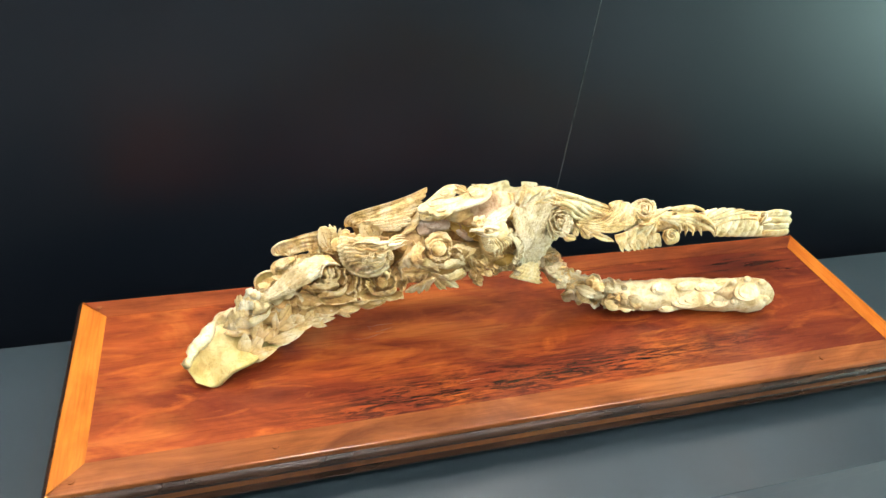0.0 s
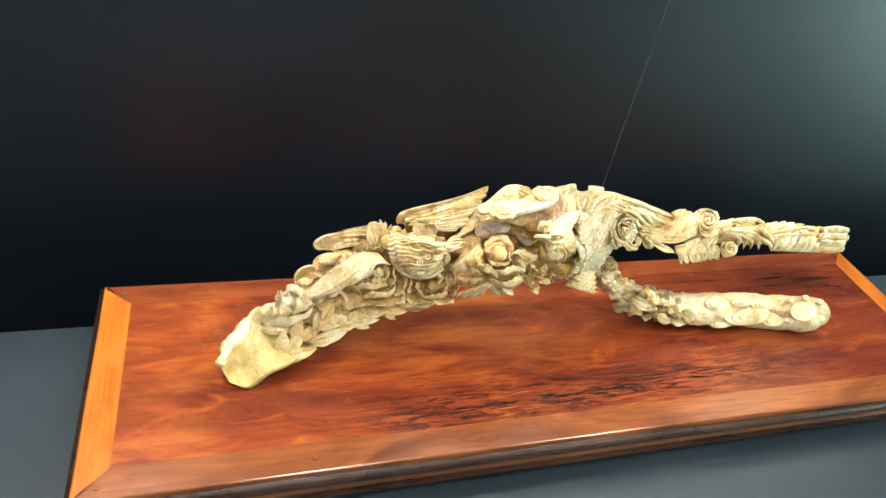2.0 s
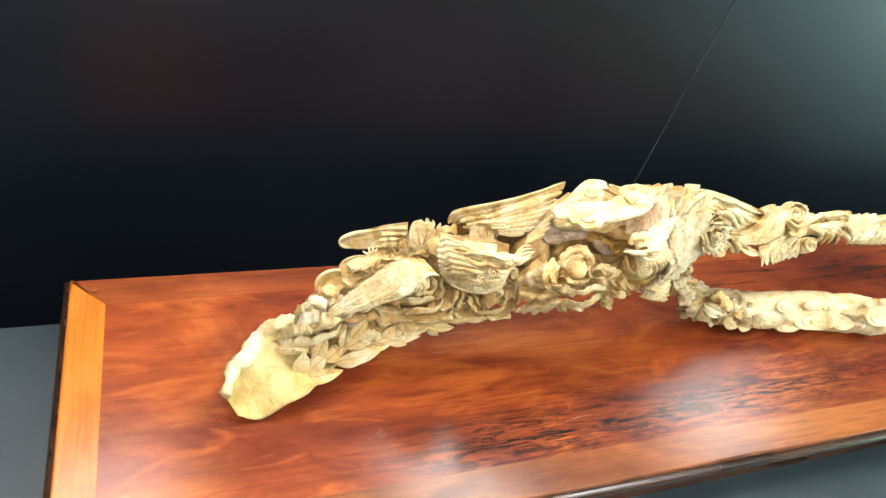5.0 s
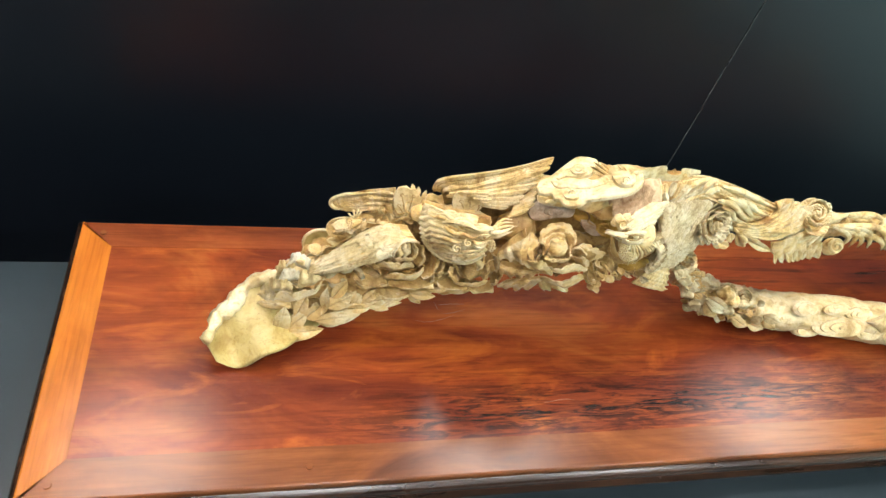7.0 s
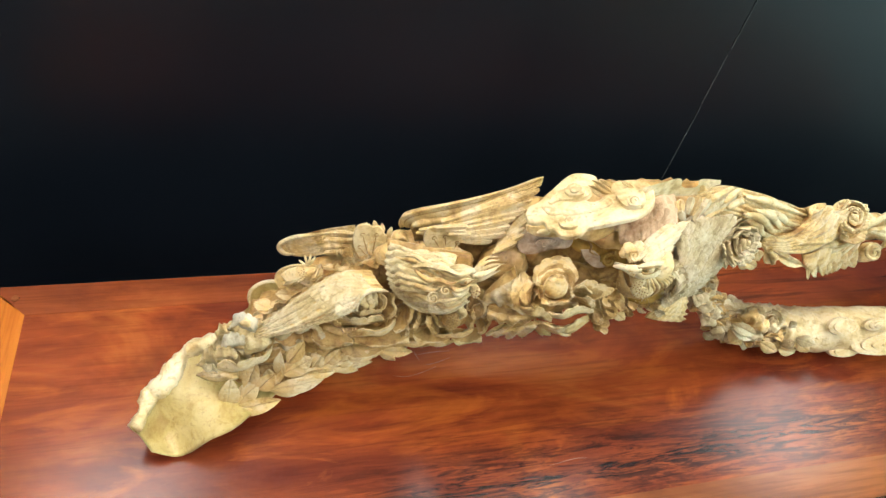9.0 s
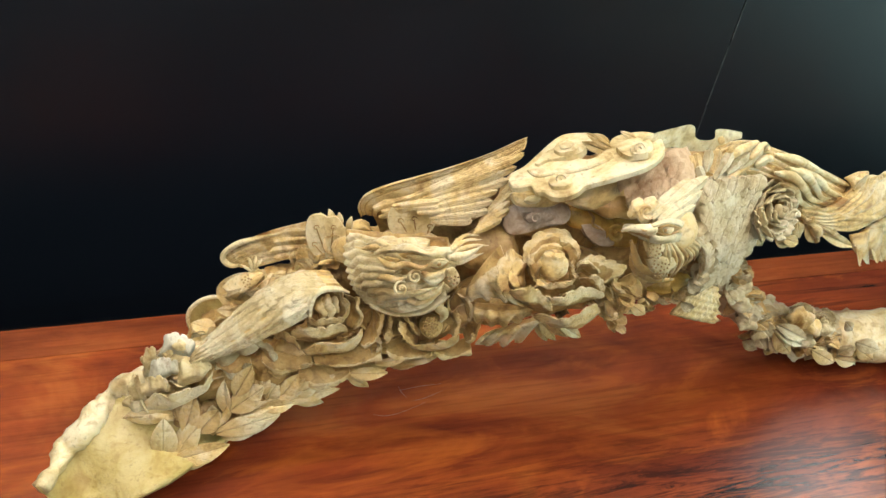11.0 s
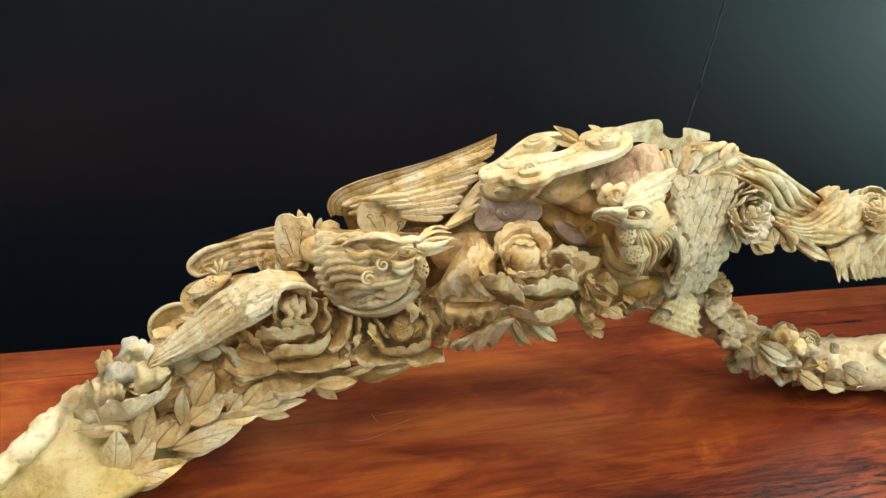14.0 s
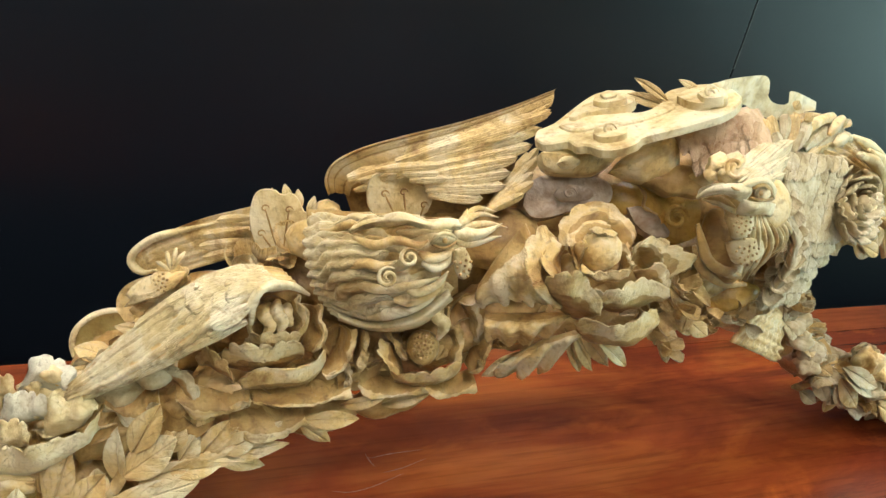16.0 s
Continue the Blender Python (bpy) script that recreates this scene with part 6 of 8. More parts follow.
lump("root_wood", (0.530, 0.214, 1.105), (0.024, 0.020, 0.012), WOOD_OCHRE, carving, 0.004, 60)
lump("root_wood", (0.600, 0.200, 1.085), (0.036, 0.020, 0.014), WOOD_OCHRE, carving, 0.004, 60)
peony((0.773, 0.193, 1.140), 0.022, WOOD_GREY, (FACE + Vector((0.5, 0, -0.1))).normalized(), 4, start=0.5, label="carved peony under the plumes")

# ---- leaf sprigs at the foot ----
for stem, leaves in ((([(0.2562, 0.1900, 0.9084), (0.2713, 0.1900, 0.9317), (0.2851, 0.1960, 0.9509), (0.2899, 0.2020, 0.9622)]),
                      (((0.2608, 0.1860, 0.9217), (0.2682, 0.1920, 0.9711), 88), ((0.2714, 0.1880, 0.9308), (0.2952, 0.1900, 0.9626), 80), ((0.2672, 0.1840, 0.9261), (0.3166, 0.1820, 0.9401), 84), ((0.2698, 0.1860, 0.9165), (0.3001, 0.1840, 0.9220), 56), ((0.2818, 0.1940, 0.9474), (0.2951, 0.2020, 0.9890), 78), ((0.2939, 0.1900, 0.9535), (0.3119, 0.1920, 0.9753), 82), ((0.2552, 0.1880, 0.9144), (0.2420, 0.1920, 0.9302), 50), ((0.2821, 0.1900, 0.9197), (0.2963, 0.1860, 0.9348), 50))),
                     (([(0.3029, 0.1920, 0.9439), (0.3156, 0.1960, 0.9612), (0.3227, 0.2000, 0.9743), (0.3285, 0.2040, 0.9844)]),
                      (((0.3057, 0.1880, 0.9492), (0.3591, 0.1840, 0.9687), 80), ((0.3102, 0.1900, 0.9430), (0.3422, 0.1870, 0.9507), 56), ((0.3194, 0.1940, 0.9695), (0.3480, 0.1940, 0.9933), 84), ((0.3175, 0.1980, 0.9603), (0.3181, 0.2040, 0.9972), 56), ((0.3253, 0.2000, 0.9814), (0.3409, 0.2040, 1.0114), 72), ((0.3057, 0.1940, 0.9526), (0.3051, 0.2000, 0.9710), 56), ((0.3272, 0.1940, 0.9645), (0.3569, 0.1920, 0.9741), 56))),
                     (([(0.3463, 0.1940, 0.9707), (0.3613, 0.1940, 0.9760), (0.3826, 0.1920, 0.9854)]),
                      (((0.3443, 0.1920, 0.9715), (0.3716, 0.1900, 0.9739), 56), ((0.3486, 0.1960, 0.9737), (0.3589, 0.2000, 0.9900), 60), ((0.3614, 0.1960, 0.9779), (0.3770, 0.2000, 0.9978), 64), ((0.3720, 0.1940, 0.9804), (0.3931, 0.1940, 0.9909), 60), ((0.3425, 0.2000, 0.9773), (0.3508, 0.2060, 0.9942), 60))),
                     (([(0.2748, 0.2000, 0.9607), (0.2624, 0.2020, 0.9652), (0.2458, 0.2060, 0.9622)]),
                      (((0.2746, 0.2000, 0.9669), (0.2351, 0.2060, 0.9622), 70), ((0.2764, 0.2000, 0.9573), (0.2767, 0.2060, 0.9723), 50)))):
    s = strand("leaf_sprig", stem, 0.0042, 0.0022, WOOD, carving, label="carved sprig with pointed leaves")
    for root, tip, w in leaves:
        lay("leaf", root, tip, w * 0.00024, s, rng.choice((WOOD, WOOD_PALE)), depth=0.012, roll=rng.uniform(-0.25, 0.25))
for c, size in (((0.2917, 0.2140, 0.9490), (0.022, 0.014, 0.010)), ((0.3249, 0.2120, 0.9391), (0.024, 0.013, 0.010)), ((0.3113, 0.2160, 0.9811), (0.020, 0.014, 0.010)), ((0.3522, 0.2120, 0.9604), (0.024, 0.012, 0.010)), ((0.2719, 0.2060, 0.9159), (0.022, 0.014, 0.009))):
    lump("root_wood", c, size, WOOD_OCHRE, carving, 0.004, 60, turn=0.4)

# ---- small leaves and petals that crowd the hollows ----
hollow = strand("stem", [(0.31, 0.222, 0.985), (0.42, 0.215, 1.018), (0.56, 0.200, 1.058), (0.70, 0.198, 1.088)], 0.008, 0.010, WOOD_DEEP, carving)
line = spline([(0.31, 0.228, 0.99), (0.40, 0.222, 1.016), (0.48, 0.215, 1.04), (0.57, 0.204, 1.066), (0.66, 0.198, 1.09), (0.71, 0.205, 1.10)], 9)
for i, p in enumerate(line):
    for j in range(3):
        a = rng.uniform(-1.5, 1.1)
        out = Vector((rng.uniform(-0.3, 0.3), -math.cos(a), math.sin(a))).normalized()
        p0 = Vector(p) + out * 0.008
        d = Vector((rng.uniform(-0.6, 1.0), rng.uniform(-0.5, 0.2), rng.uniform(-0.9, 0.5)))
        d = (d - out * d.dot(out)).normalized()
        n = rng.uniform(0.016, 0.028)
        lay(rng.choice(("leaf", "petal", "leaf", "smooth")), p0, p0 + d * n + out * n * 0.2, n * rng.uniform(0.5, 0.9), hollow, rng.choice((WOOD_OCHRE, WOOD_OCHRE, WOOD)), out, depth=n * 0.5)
line = spline([(0.275, 0.225, 0.985), (0.32, 0.245, 1.015), (0.37, 0.258, 1.045), (0.42, 0.262, 1.075)], 7)
for i, p in enumerate(line):
    for j in range(5):
        a = rng.uniform(-0.6, 2.4)
        out = Vector((rng.uniform(-0.5, 0.2), -math.cos(a), math.sin(a))).normalized()
        p0 = Vector(p) + out * 0.004
        d = Vector((rng.uniform(-1.0, 0.6), rng.uniform(-0.5, 0.2), rng.uniform(-0.6, 0.8)))
        d = (d - out * d.dot(out)).normalized()
        n = rng.uniform(0.014, 0.024)
        lay(rng.choice(("leaf", "petal", "smooth")), p0, p0 + d * n + out * n * 0.2, n * rng.uniform(0.6, 0.9), hollow, rng.choice((WOOD, WOOD_PALE)), out, depth=n * 0.5)

# ---- clouds ----
SKY = Vector((-0.317, 0.041, 0.948)).normalized()     # the way the flat clouds face
cloud = plate("cloud", [(0.5367, 0.2153, 1.1677), (0.5421, 0.2243, 1.1691), (0.5519, 0.2270, 1.1722), (0.5647, 0.2358, 1.1761), (0.5744, 0.2427, 1.1791), (0.5842, 0.2488, 1.1821), (0.5921, 0.2511, 1.1846), (0.6014, 0.2472, 1.1879), (0.6079, 0.2410, 1.1904), (0.6074, 0.2332, 1.1905), (0.5978, 0.2248, 1.1877), (0.5900, 0.2156, 1.1855), (0.5966, 0.2096, 1.1879), (0.6092, 0.2144, 1.1919), (0.6193, 0.2255, 1.1948), (0.6288, 0.2260, 1.1980), (0.6409, 0.2216, 1.2022), (0.6470, 0.2122, 1.2047), (0.6457, 0.1995, 1.2048), (0.6417, 0.1901, 1.2039), (0.6332, 0.1832, 1.2013), (0.6226, 0.1796, 1.1979), (0.6092, 0.1797, 1.1934), (0.5963, 0.1804, 1.1891), (0.5863, 0.1815, 1.1857), (0.5798, 0.1815, 1.1835), (0.5740, 0.1775, 1.1818), (0.5651, 0.1770, 1.1788), (0.5576, 0.1813, 1.1761), (0.5541, 0.1902, 1.1746), (0.5496, 0.1930, 1.1729), (0.5489, 0.2016, 1.1723), (0.5423, 0.2033, 1.1701), (0.5371, 0.2066, 1.1682)],
              0.0042, WOOD_PALE, carving, 3, SKY, label="flat carved cloud with curled bosses")


def terrace(outline, dome=0.0004, thick=0.0055):
    return disc("curl", outline, dome, thick, WOOD_PALE, cloud, "", SKY, 4)


plate("curl", [(0.5516, 0.2187, 1.1748), (0.5579, 0.2244, 1.1767), (0.5634, 0.2227, 1.1786), (0.5865, 0.2096, 1.1869), (0.5933, 0.2036, 1.1894), (0.6074, 0.2088, 1.1939), (0.6091, 0.2009, 1.1948), (0.5925, 0.1972, 1.1894), (0.5766, 0.1992, 1.1840), (0.5650, 0.2043, 1.1799), (0.5576, 0.2058, 1.1774), (0.5531, 0.2106, 1.1757)], 0.003, WOOD_PALE, cloud, 3, SKY)
terrace([(0.5567, 0.2203, 1.1796), (0.5647, 0.2270, 1.1820), (0.5756, 0.2314, 1.1855), (0.5869, 0.2289, 1.1893), (0.5962, 0.2214, 1.1928), (0.5912, 0.2149, 1.1914), (0.5849, 0.2141, 1.1893), (0.5753, 0.2164, 1.1860), (0.5659, 0.2185, 1.1828), (0.5583, 0.2169, 1.1803)])
terrace([(0.5719, 0.2244, 1.1885), (0.5774, 0.2306, 1.1901), (0.5844, 0.2297, 1.1925), (0.5893, 0.2206, 1.1945), (0.5857, 0.2150, 1.1935), (0.5795, 0.2152, 1.1915), (0.5736, 0.2185, 1.1893)])
terrace([(0.5760, 0.2255, 1.1922), (0.5815, 0.2272, 1.1939), (0.5837, 0.2205, 1.1950), (0.5800, 0.2173, 1.1939), (0.5754, 0.2193, 1.1923)])
terrace([(0.5582, 0.1948, 1.1802), (0.5628, 0.2003, 1.1815), (0.5698, 0.2001, 1.1838), (0.5735, 0.1931, 1.1854), (0.5729, 0.1862, 1.1854), (0.5685, 0.1835, 1.1841), (0.5618, 0.1855, 1.1818), (0.5584, 0.1892, 1.1805)])
terrace([(0.6126, 0.2073, 1.1989), (0.6201, 0.2115, 1.2012), (0.6286, 0.2102, 1.2041), (0.6352, 0.2028, 1.2066), (0.6337, 0.1930, 1.2065), (0.6276, 0.1869, 1.2048), (0.6224, 0.1885, 1.2030), (0.6162, 0.1900, 1.2008), (0.6128, 0.1973, 1.1994)])
terrace([(0.6176, 0.1978, 1.2041), (0.6231, 0.1993, 1.2059), (0.6276, 0.1939, 1.2076), (0.6258, 0.1869, 1.2073), (0.6215, 0.1856, 1.2060), (0.6164, 0.1893, 1.2041)])
scroll("curl", (0.6213, 0.1916, 1.2065), 0.0045, WOOD_PALE, cloud, turns=1.4, lift=0.1)
scroll("curl", (0.5658, 0.1919, 1.1833), 0.0042, WOOD_PALE, cloud, turns=1.2, lift=0.1)
plate("cloud_tail", [(0.6298, 0.2030, 1.2079), (0.6421, 0.2054, 1.2107), (0.6589, 0.2086, 1.2124), (0.6723, 0.2118, 1.2125), (0.6792, 0.2134, 1.2084), (0.6810, 0.2142, 1.2021), (0.6892, 0.2158, 1.1962), (0.7015, 0.2182, 1.1944), (0.7062, 0.2198, 1.1973), (0.7031, 0.2198, 1.2020), (0.7125, 0.2222, 1.2012), (0.7348, 0.2262, 1.1946), (0.7245, 0.2246, 1.1933), (0.7217, 0.2222, 1.1890), (0.7042, 0.2182, 1.1891), (0.6826, 0.2142, 1.1922), (0.6614, 0.2086, 1.2004), (0.6453, 0.2046, 1.2019)],
      0.005, WOOD_PALE, cloud, 3, SKY)
for root, tip, w in (((0.6132, 0.2140, 1.1937), (0.5929, 0.2220, 1.2032), 62), ((0.6121, 0.2120, 1.1908), (0.5941, 0.2260, 1.1928), 84), ((0.6316, 0.2120, 1.2015), (0.6196, 0.2180, 1.2056), 46), ((0.6156, 0.2200, 1.1930), (0.6035, 0.2280, 1.1982), 70)):
    lay("leaf", root, tip, w * 0.0001, cloud, WOOD_PALE, depth=0.005)
# lower banks of cloud under the flat one
LEAN = Vector((-0.2, -0.75, 0.63)).normalized()
disc("cloud_lobe", [(0.5360, 0.2050, 1.1644), (0.5387, 0.2030, 1.1579), (0.5452, 0.2010, 1.1549), (0.5574, 0.1990, 1.1547), (0.5691, 0.1970, 1.1565), (0.5780, 0.1970, 1.1628), (0.5797, 0.2000, 1.1681), (0.5704, 0.2060, 1.1689), (0.5502, 0.2100, 1.1676)], 0.003, 0.008, WOOD, cloud, "", LEAN)
disc("curl", [(0.5447, 0.1990, 1.1612), (0.5474, 0.2000, 1.1643), (0.5537, 0.2000, 1.1650), (0.5577, 0.1980, 1.1629), (0.5549, 0.1970, 1.1598), (0.5484, 0.1980, 1.1588)], 0.003, 0.003, WOOD_PALE, cloud, "", LEAN, 4)
disc("cloud_lobe", [(0.5788, 0.1970, 1.1587), (0.5869, 0.2000, 1.1663), (0.6023, 0.2020, 1.1740), (0.6154, 0.2020, 1.1772), (0.6200, 0.1980, 1.1700), (0.6209, 0.1950, 1.1609), (0.6112, 0.1920, 1.1547), (0.5943, 0.1920, 1.1545)], 0.006, 0.008, WOOD, cloud, "", LEAN)
disc("cloud_lobe", [(0.5947, 0.1950, 1.1547), (0.6053, 0.1960, 1.1586), (0.6207, 0.1940, 1.1640), (0.6363, 0.1900, 1.1618), (0.6403, 0.1860, 1.1552), (0.6319, 0.1830, 1.1491), (0.6197, 0.1850, 1.1502), (0.6124, 0.1860, 1.1486), (0.6040, 0.1900, 1.1514)], 0.004, 0.007, WOOD_OCHRE, cloud, "", LEAN)
disc("cloud_lobe", [(0.6124, 0.1920, 1.1595), (0.6258, 0.1920, 1.1623), (0.6379, 0.1880, 1.1617), (0.6360, 0.1840, 1.1561), (0.6252, 0.1860, 1.1529), (0.6158, 0.1890, 1.1541)], 0.003, 0.006, WOOD, cloud, "", LEAN)

# ---- polished middle ----
disc("polished_wood", [(0.5382, 0.2150, 1.1269), (0.5393, 0.2170, 1.1376), (0.5472, 0.2180, 1.1450), (0.5681, 0.2160, 1.1478), (0.5880, 0.2120, 1.1451), (0.5916, 0.2070, 1.1382), (0.5852, 0.2030, 1.1330), (0.5694, 0.2040, 1.1309), (0.5522, 0.2050, 1.1246), (0.5423, 0.2090, 1.1226)], 0.003, 0.012, POLISHED_PINK, carving, "polished mauve heartwood")
disc("polished_wood", [(0.5876, 0.2120, 1.1418), (0.6011, 0.2120, 1.1452), (0.6165, 0.2080, 1.1451), (0.6316, 0.2020, 1.1425), (0.6444, 0.1960, 1.1398), (0.6456, 0.1900, 1.1275), (0.6422, 0.1860, 1.1196), (0.6318, 0.1880, 1.1166), (0.6207, 0.1920, 1.1210), (0.6072, 0.1980, 1.1279), (0.5924, 0.2040, 1.1302)], 0.005, 0.014, POLISHED, carving, "polished honey heartwood with engraved curls")
disc("polished_wood", [(0.5976, 0.2000, 1.1339), (0.6103, 0.1980, 1.1360), (0.6223, 0.1940, 1.1285), (0.6243, 0.1880, 1.1203), (0.6123, 0.1880, 1.1205), (0.6024, 0.1940, 1.1259)], 0.002, 0.008, POLISHED_PINK, carving, "polished mauve heartwood")
disc("knot", [(0.5507, 0.2045, 1.1403), (0.5540, 0.2050, 1.1448), (0.5627, 0.2045, 1.1457), (0.5724, 0.2030, 1.1438), (0.5740, 0.2015, 1.1392), (0.5639, 0.2020, 1.1368), (0.5549, 0.2030, 1.1368)], 0.0022, 0.003, POLISHED_PINK, carving)
scroll("knot", (0.5582, 0.2010, 1.1421), 0.0042, POLISHED_PINK, carving, turns=1.2, lift=0.1)
scroll("knot", (0.6203, 0.1835, 1.1352), 0.0078, POLISHED, carving, turns=1.5, lift=0.1)
strand("knot", [(0.5985, 0.1980, 1.1491), (0.6032, 0.1950, 1.1441), (0.6044, 0.1940, 1.1370), (0.6131, 0.1910, 1.1335)], 0.0012, 0.0010, WOOD_DEEP, carving)
strand("knot", [(0.6282, 0.1900, 1.1412), (0.6232, 0.1880, 1.1389), (0.6152, 0.1880, 1.1368), (0.6149, 0.1870, 1.1295)], 0.0016, 0.0012, POLISHED, carving)

# ---- the rosy breast and the grey neck ----
breast = loft("breast", [[(0.6172, 0.2050, 1.1779), (0.6361, 0.2060, 1.1841), (0.6599, 0.2100, 1.1927), (0.6764, 0.2140, 1.1946)], [(0.6194, 0.1960, 1.1747), (0.6361, 0.1960, 1.1803), (0.6559, 0.1980, 1.1866), (0.6797, 0.2040, 1.1866)], [(0.6275, 0.1900, 1.1690), (0.6393, 0.1870, 1.1739), (0.6546, 0.1880, 1.1782), (0.6792, 0.1960, 1.1799)], [(0.6397, 0.1880, 1.1644), (0.6438, 0.1840, 1.1683), (0.6563, 0.1840, 1.1738), (0.6801, 0.1920, 1.1741)]],
              0.012, WOOD_PINK, carving, 24, 14, label="rosy breast with pointed feathers")
scales("breast", [((0.6233, 0.1860, 1.1721), (0.6484, 0.1810, 1.1792), 6, (-0.35, -0.25, -0.9)), ((0.6184, 0.1900, 1.1759), (0.6564, 0.1840, 1.1833), 8, (-0.35, -0.25, -0.9)), ((0.6173, 0.1950, 1.1783), (0.6647, 0.1900, 1.1862), 9, (-0.35, -0.25, -0.9)), ((0.6237, 0.1980, 1.1821), (0.6653, 0.1950, 1.1907), 8, (-0.3, -0.25, -0.9)), ((0.6334, 0.2000, 1.1870), (0.6644, 0.2010, 1.1935), 6, (-0.3, -0.25, -0.9))],
       0.0118, 0.0072, WOOD_PINK, 0.01, breast, away=0.0050, messy=0.5)
neck = loft("neck", [[(0.7023, 0.2050, 1.1692), (0.7304, 0.2100, 1.1707), (0.7635, 0.2160, 1.1625)], [(0.6855, 0.1800, 1.1579), (0.7180, 0.1880, 1.1544), (0.7611, 0.2040, 1.1409)], [(0.6985, 0.1760, 1.1315), (0.7282, 0.1860, 1.1256), (0.7721, 0.2040, 1.1116)], [(0.7057, 0.1760, 1.1040), (0.7435, 0.1900, 1.0938), (0.7765, 0.2060, 1.0897)], [(0.7144, 0.1840, 1.0720), (0.7479, 0.1940, 1.0595), (0.7679, 0.2060, 1.0648)]],
            0.02, WOOD_GREY, carving, 22, 30, label="weathered neck with overlapping feathers")
rows = []
for i in range(12):
    s = 1 - i / 11
    s1 = s * s
    a = Vector((0.6883, 0.1940, 1.1721)).lerp(Vector((0.6930, 0.1700, 1.1291)), min(1, s / 0.6)) if s < 0.6 else Vector((0.6930, 0.1700, 1.1291)).lerp(Vector((0.7017, 0.1780, 1.0818)), (s - 0.6) / 0.4)
    b = Vector((0.7570, 0.2120, 1.1623)).lerp(Vector((0.7667, 0.2000, 1.1140)), min(1, s / 0.6)) if s < 0.6 else Vector((0.7667, 0.2000, 1.1140)).lerp(Vector((0.7559, 0.2000, 1.0712)), (s - 0.6) / 0.4)
    bow = FACE * 0.0052
    rows.append((a + bow, b + bow, 7 - int(2.4 * s1), (-0.34, -0.25, -0.86)))
scales("neck", rows, 0.0135, 0.0125, WOOD_GREY, 0.01, neck, away=0.0044, kind="scale", messy=0.22)
for root, tip, w in (((0.6793, 0.1960, 1.1764), (0.6770, 0.2060, 1.1891), 76), ((0.6837, 0.1960, 1.1784), (0.6818, 0.2060, 1.1912), 76), ((0.6912, 0.1980, 1.1787), (0.6946, 0.2080, 1.1924), 80), ((0.6973, 0.1980, 1.1770), (0.7040, 0.2080, 1.1922), 80), ((0.7059, 0.2000, 1.1742), (0.7202, 0.2120, 1.1879), 84), ((0.7154, 0.2030, 1.1732), (0.7401, 0.2160, 1.1830), 90), ((0.7264, 0.2060, 1.1709), (0.7615, 0.2220, 1.1856), 92), ((0.7356, 0.2080, 1.1674), (0.7683, 0.2220, 1.1753), 84), ((0.6880, 0.1920, 1.1743), (0.6816, 0.1980, 1.1837), 70), ((0.6986, 0.1940, 1.1732), (0.7108, 0.2040, 1.1824), 74), ((0.7185, 0.2000, 1.1684), (0.7444, 0.2120, 1.1747), 76)):
    lay("feather", root, tip, w * 0.0001, neck, rng.choice((WOOD_GREY, WOOD)), depth=0.007, roll=rng.uniform(-0.4, 0.4))
# ---- the hooked-beak head ----
hawk = lump("bird_head", (0.6488, 0.1600, 1.1564), (0.0175, 0.0180, 0.0150), WOOD, carving, 0.0008, 60, label="hooked beak bird head with wattles")
# crest feathers swept back from the brow
for root, tip, w in (((0.6221, 0.1580, 1.1708), (0.6697, 0.1840, 1.1829), 96), ((0.6233, 0.1520, 1.1727), (0.6823, 0.1840, 1.1848), 100), ((0.6264, 0.1480, 1.1737), (0.6749, 0.1760, 1.1777), 96), ((0.6290, 0.1460, 1.1732), (0.6656, 0.1660, 1.1722), 90), ((0.6242, 0.1580, 1.1723), (0.6570, 0.1760, 1.1772), 84), ((0.6354, 0.1460, 1.1714), (0.6640, 0.1600, 1.1647), 76)):
    lay("feather", root, tip, w * 0.0001, hawk, WOOD_PALE, depth=0.008, k=2)
loft("beak", [[(0.6200, 0.1430, 1.1759), (0.6119, 0.1440, 1.1760), (0.6049, 0.1470, 1.1735), (0.6023, 0.1510, 1.1689), (0.6033, 0.1550, 1.1628)], [(0.6179, 0.1380, 1.1744), (0.6083, 0.1380, 1.1757), (0.6020, 0.1420, 1.1737), (0.6010, 0.1480, 1.1687), (0.6026, 0.1540, 1.1629)],
              [(0.6196, 0.1410, 1.1661), (0.6108, 0.1400, 1.1697), (0.6070, 0.1450, 1.1692), (0.6044, 0.1500, 1.1663), (0.6036, 0.1550, 1.1621)]], 0.005, WOOD_PALE, hawk, 22, 12, lambda u, v: 0.0010 * np.sin(math.pi * v))
strand("mouth", [(0.6054, 0.1535, 1.1632), (0.6088, 0.1490, 1.1655), (0.6141, 0.1465, 1.1643), (0.6200, 0.1450, 1.1616)], 0.0018, 0.0012, WOOD_DEEP, hawk)
loft("beak", [[(0.6209, 0.1450, 1.1613), (0.6144, 0.1470, 1.1634), (0.6099, 0.1510, 1.1634), (0.6072, 0.1560, 1.1612)], [(0.6206, 0.1440, 1.1583), (0.6140, 0.1460, 1.1608), (0.6090, 0.1500, 1.1619), (0.6074, 0.1560, 1.1605)]], 0.004, WOOD_PALE, hawk, 16, 6)
strand("nostril", [(0.6046, 0.1375, 1.1769), (0.6071, 0.1370, 1.1759), (0.6102, 0.1370, 1.1752)], 0.0007, 0.0006, WOOD_DEEP, hawk)
lump("eye", (0.6296, 0.1415, 1.1716), (0.0040, 0.0036, 0.0030), WOOD_PALE, hawk)
lump("pupil", (0.6253, 0.1384, 1.1732), (0.0013, 0.0014, 0.0008), WOOD_DEEP, hawk, seg=12)
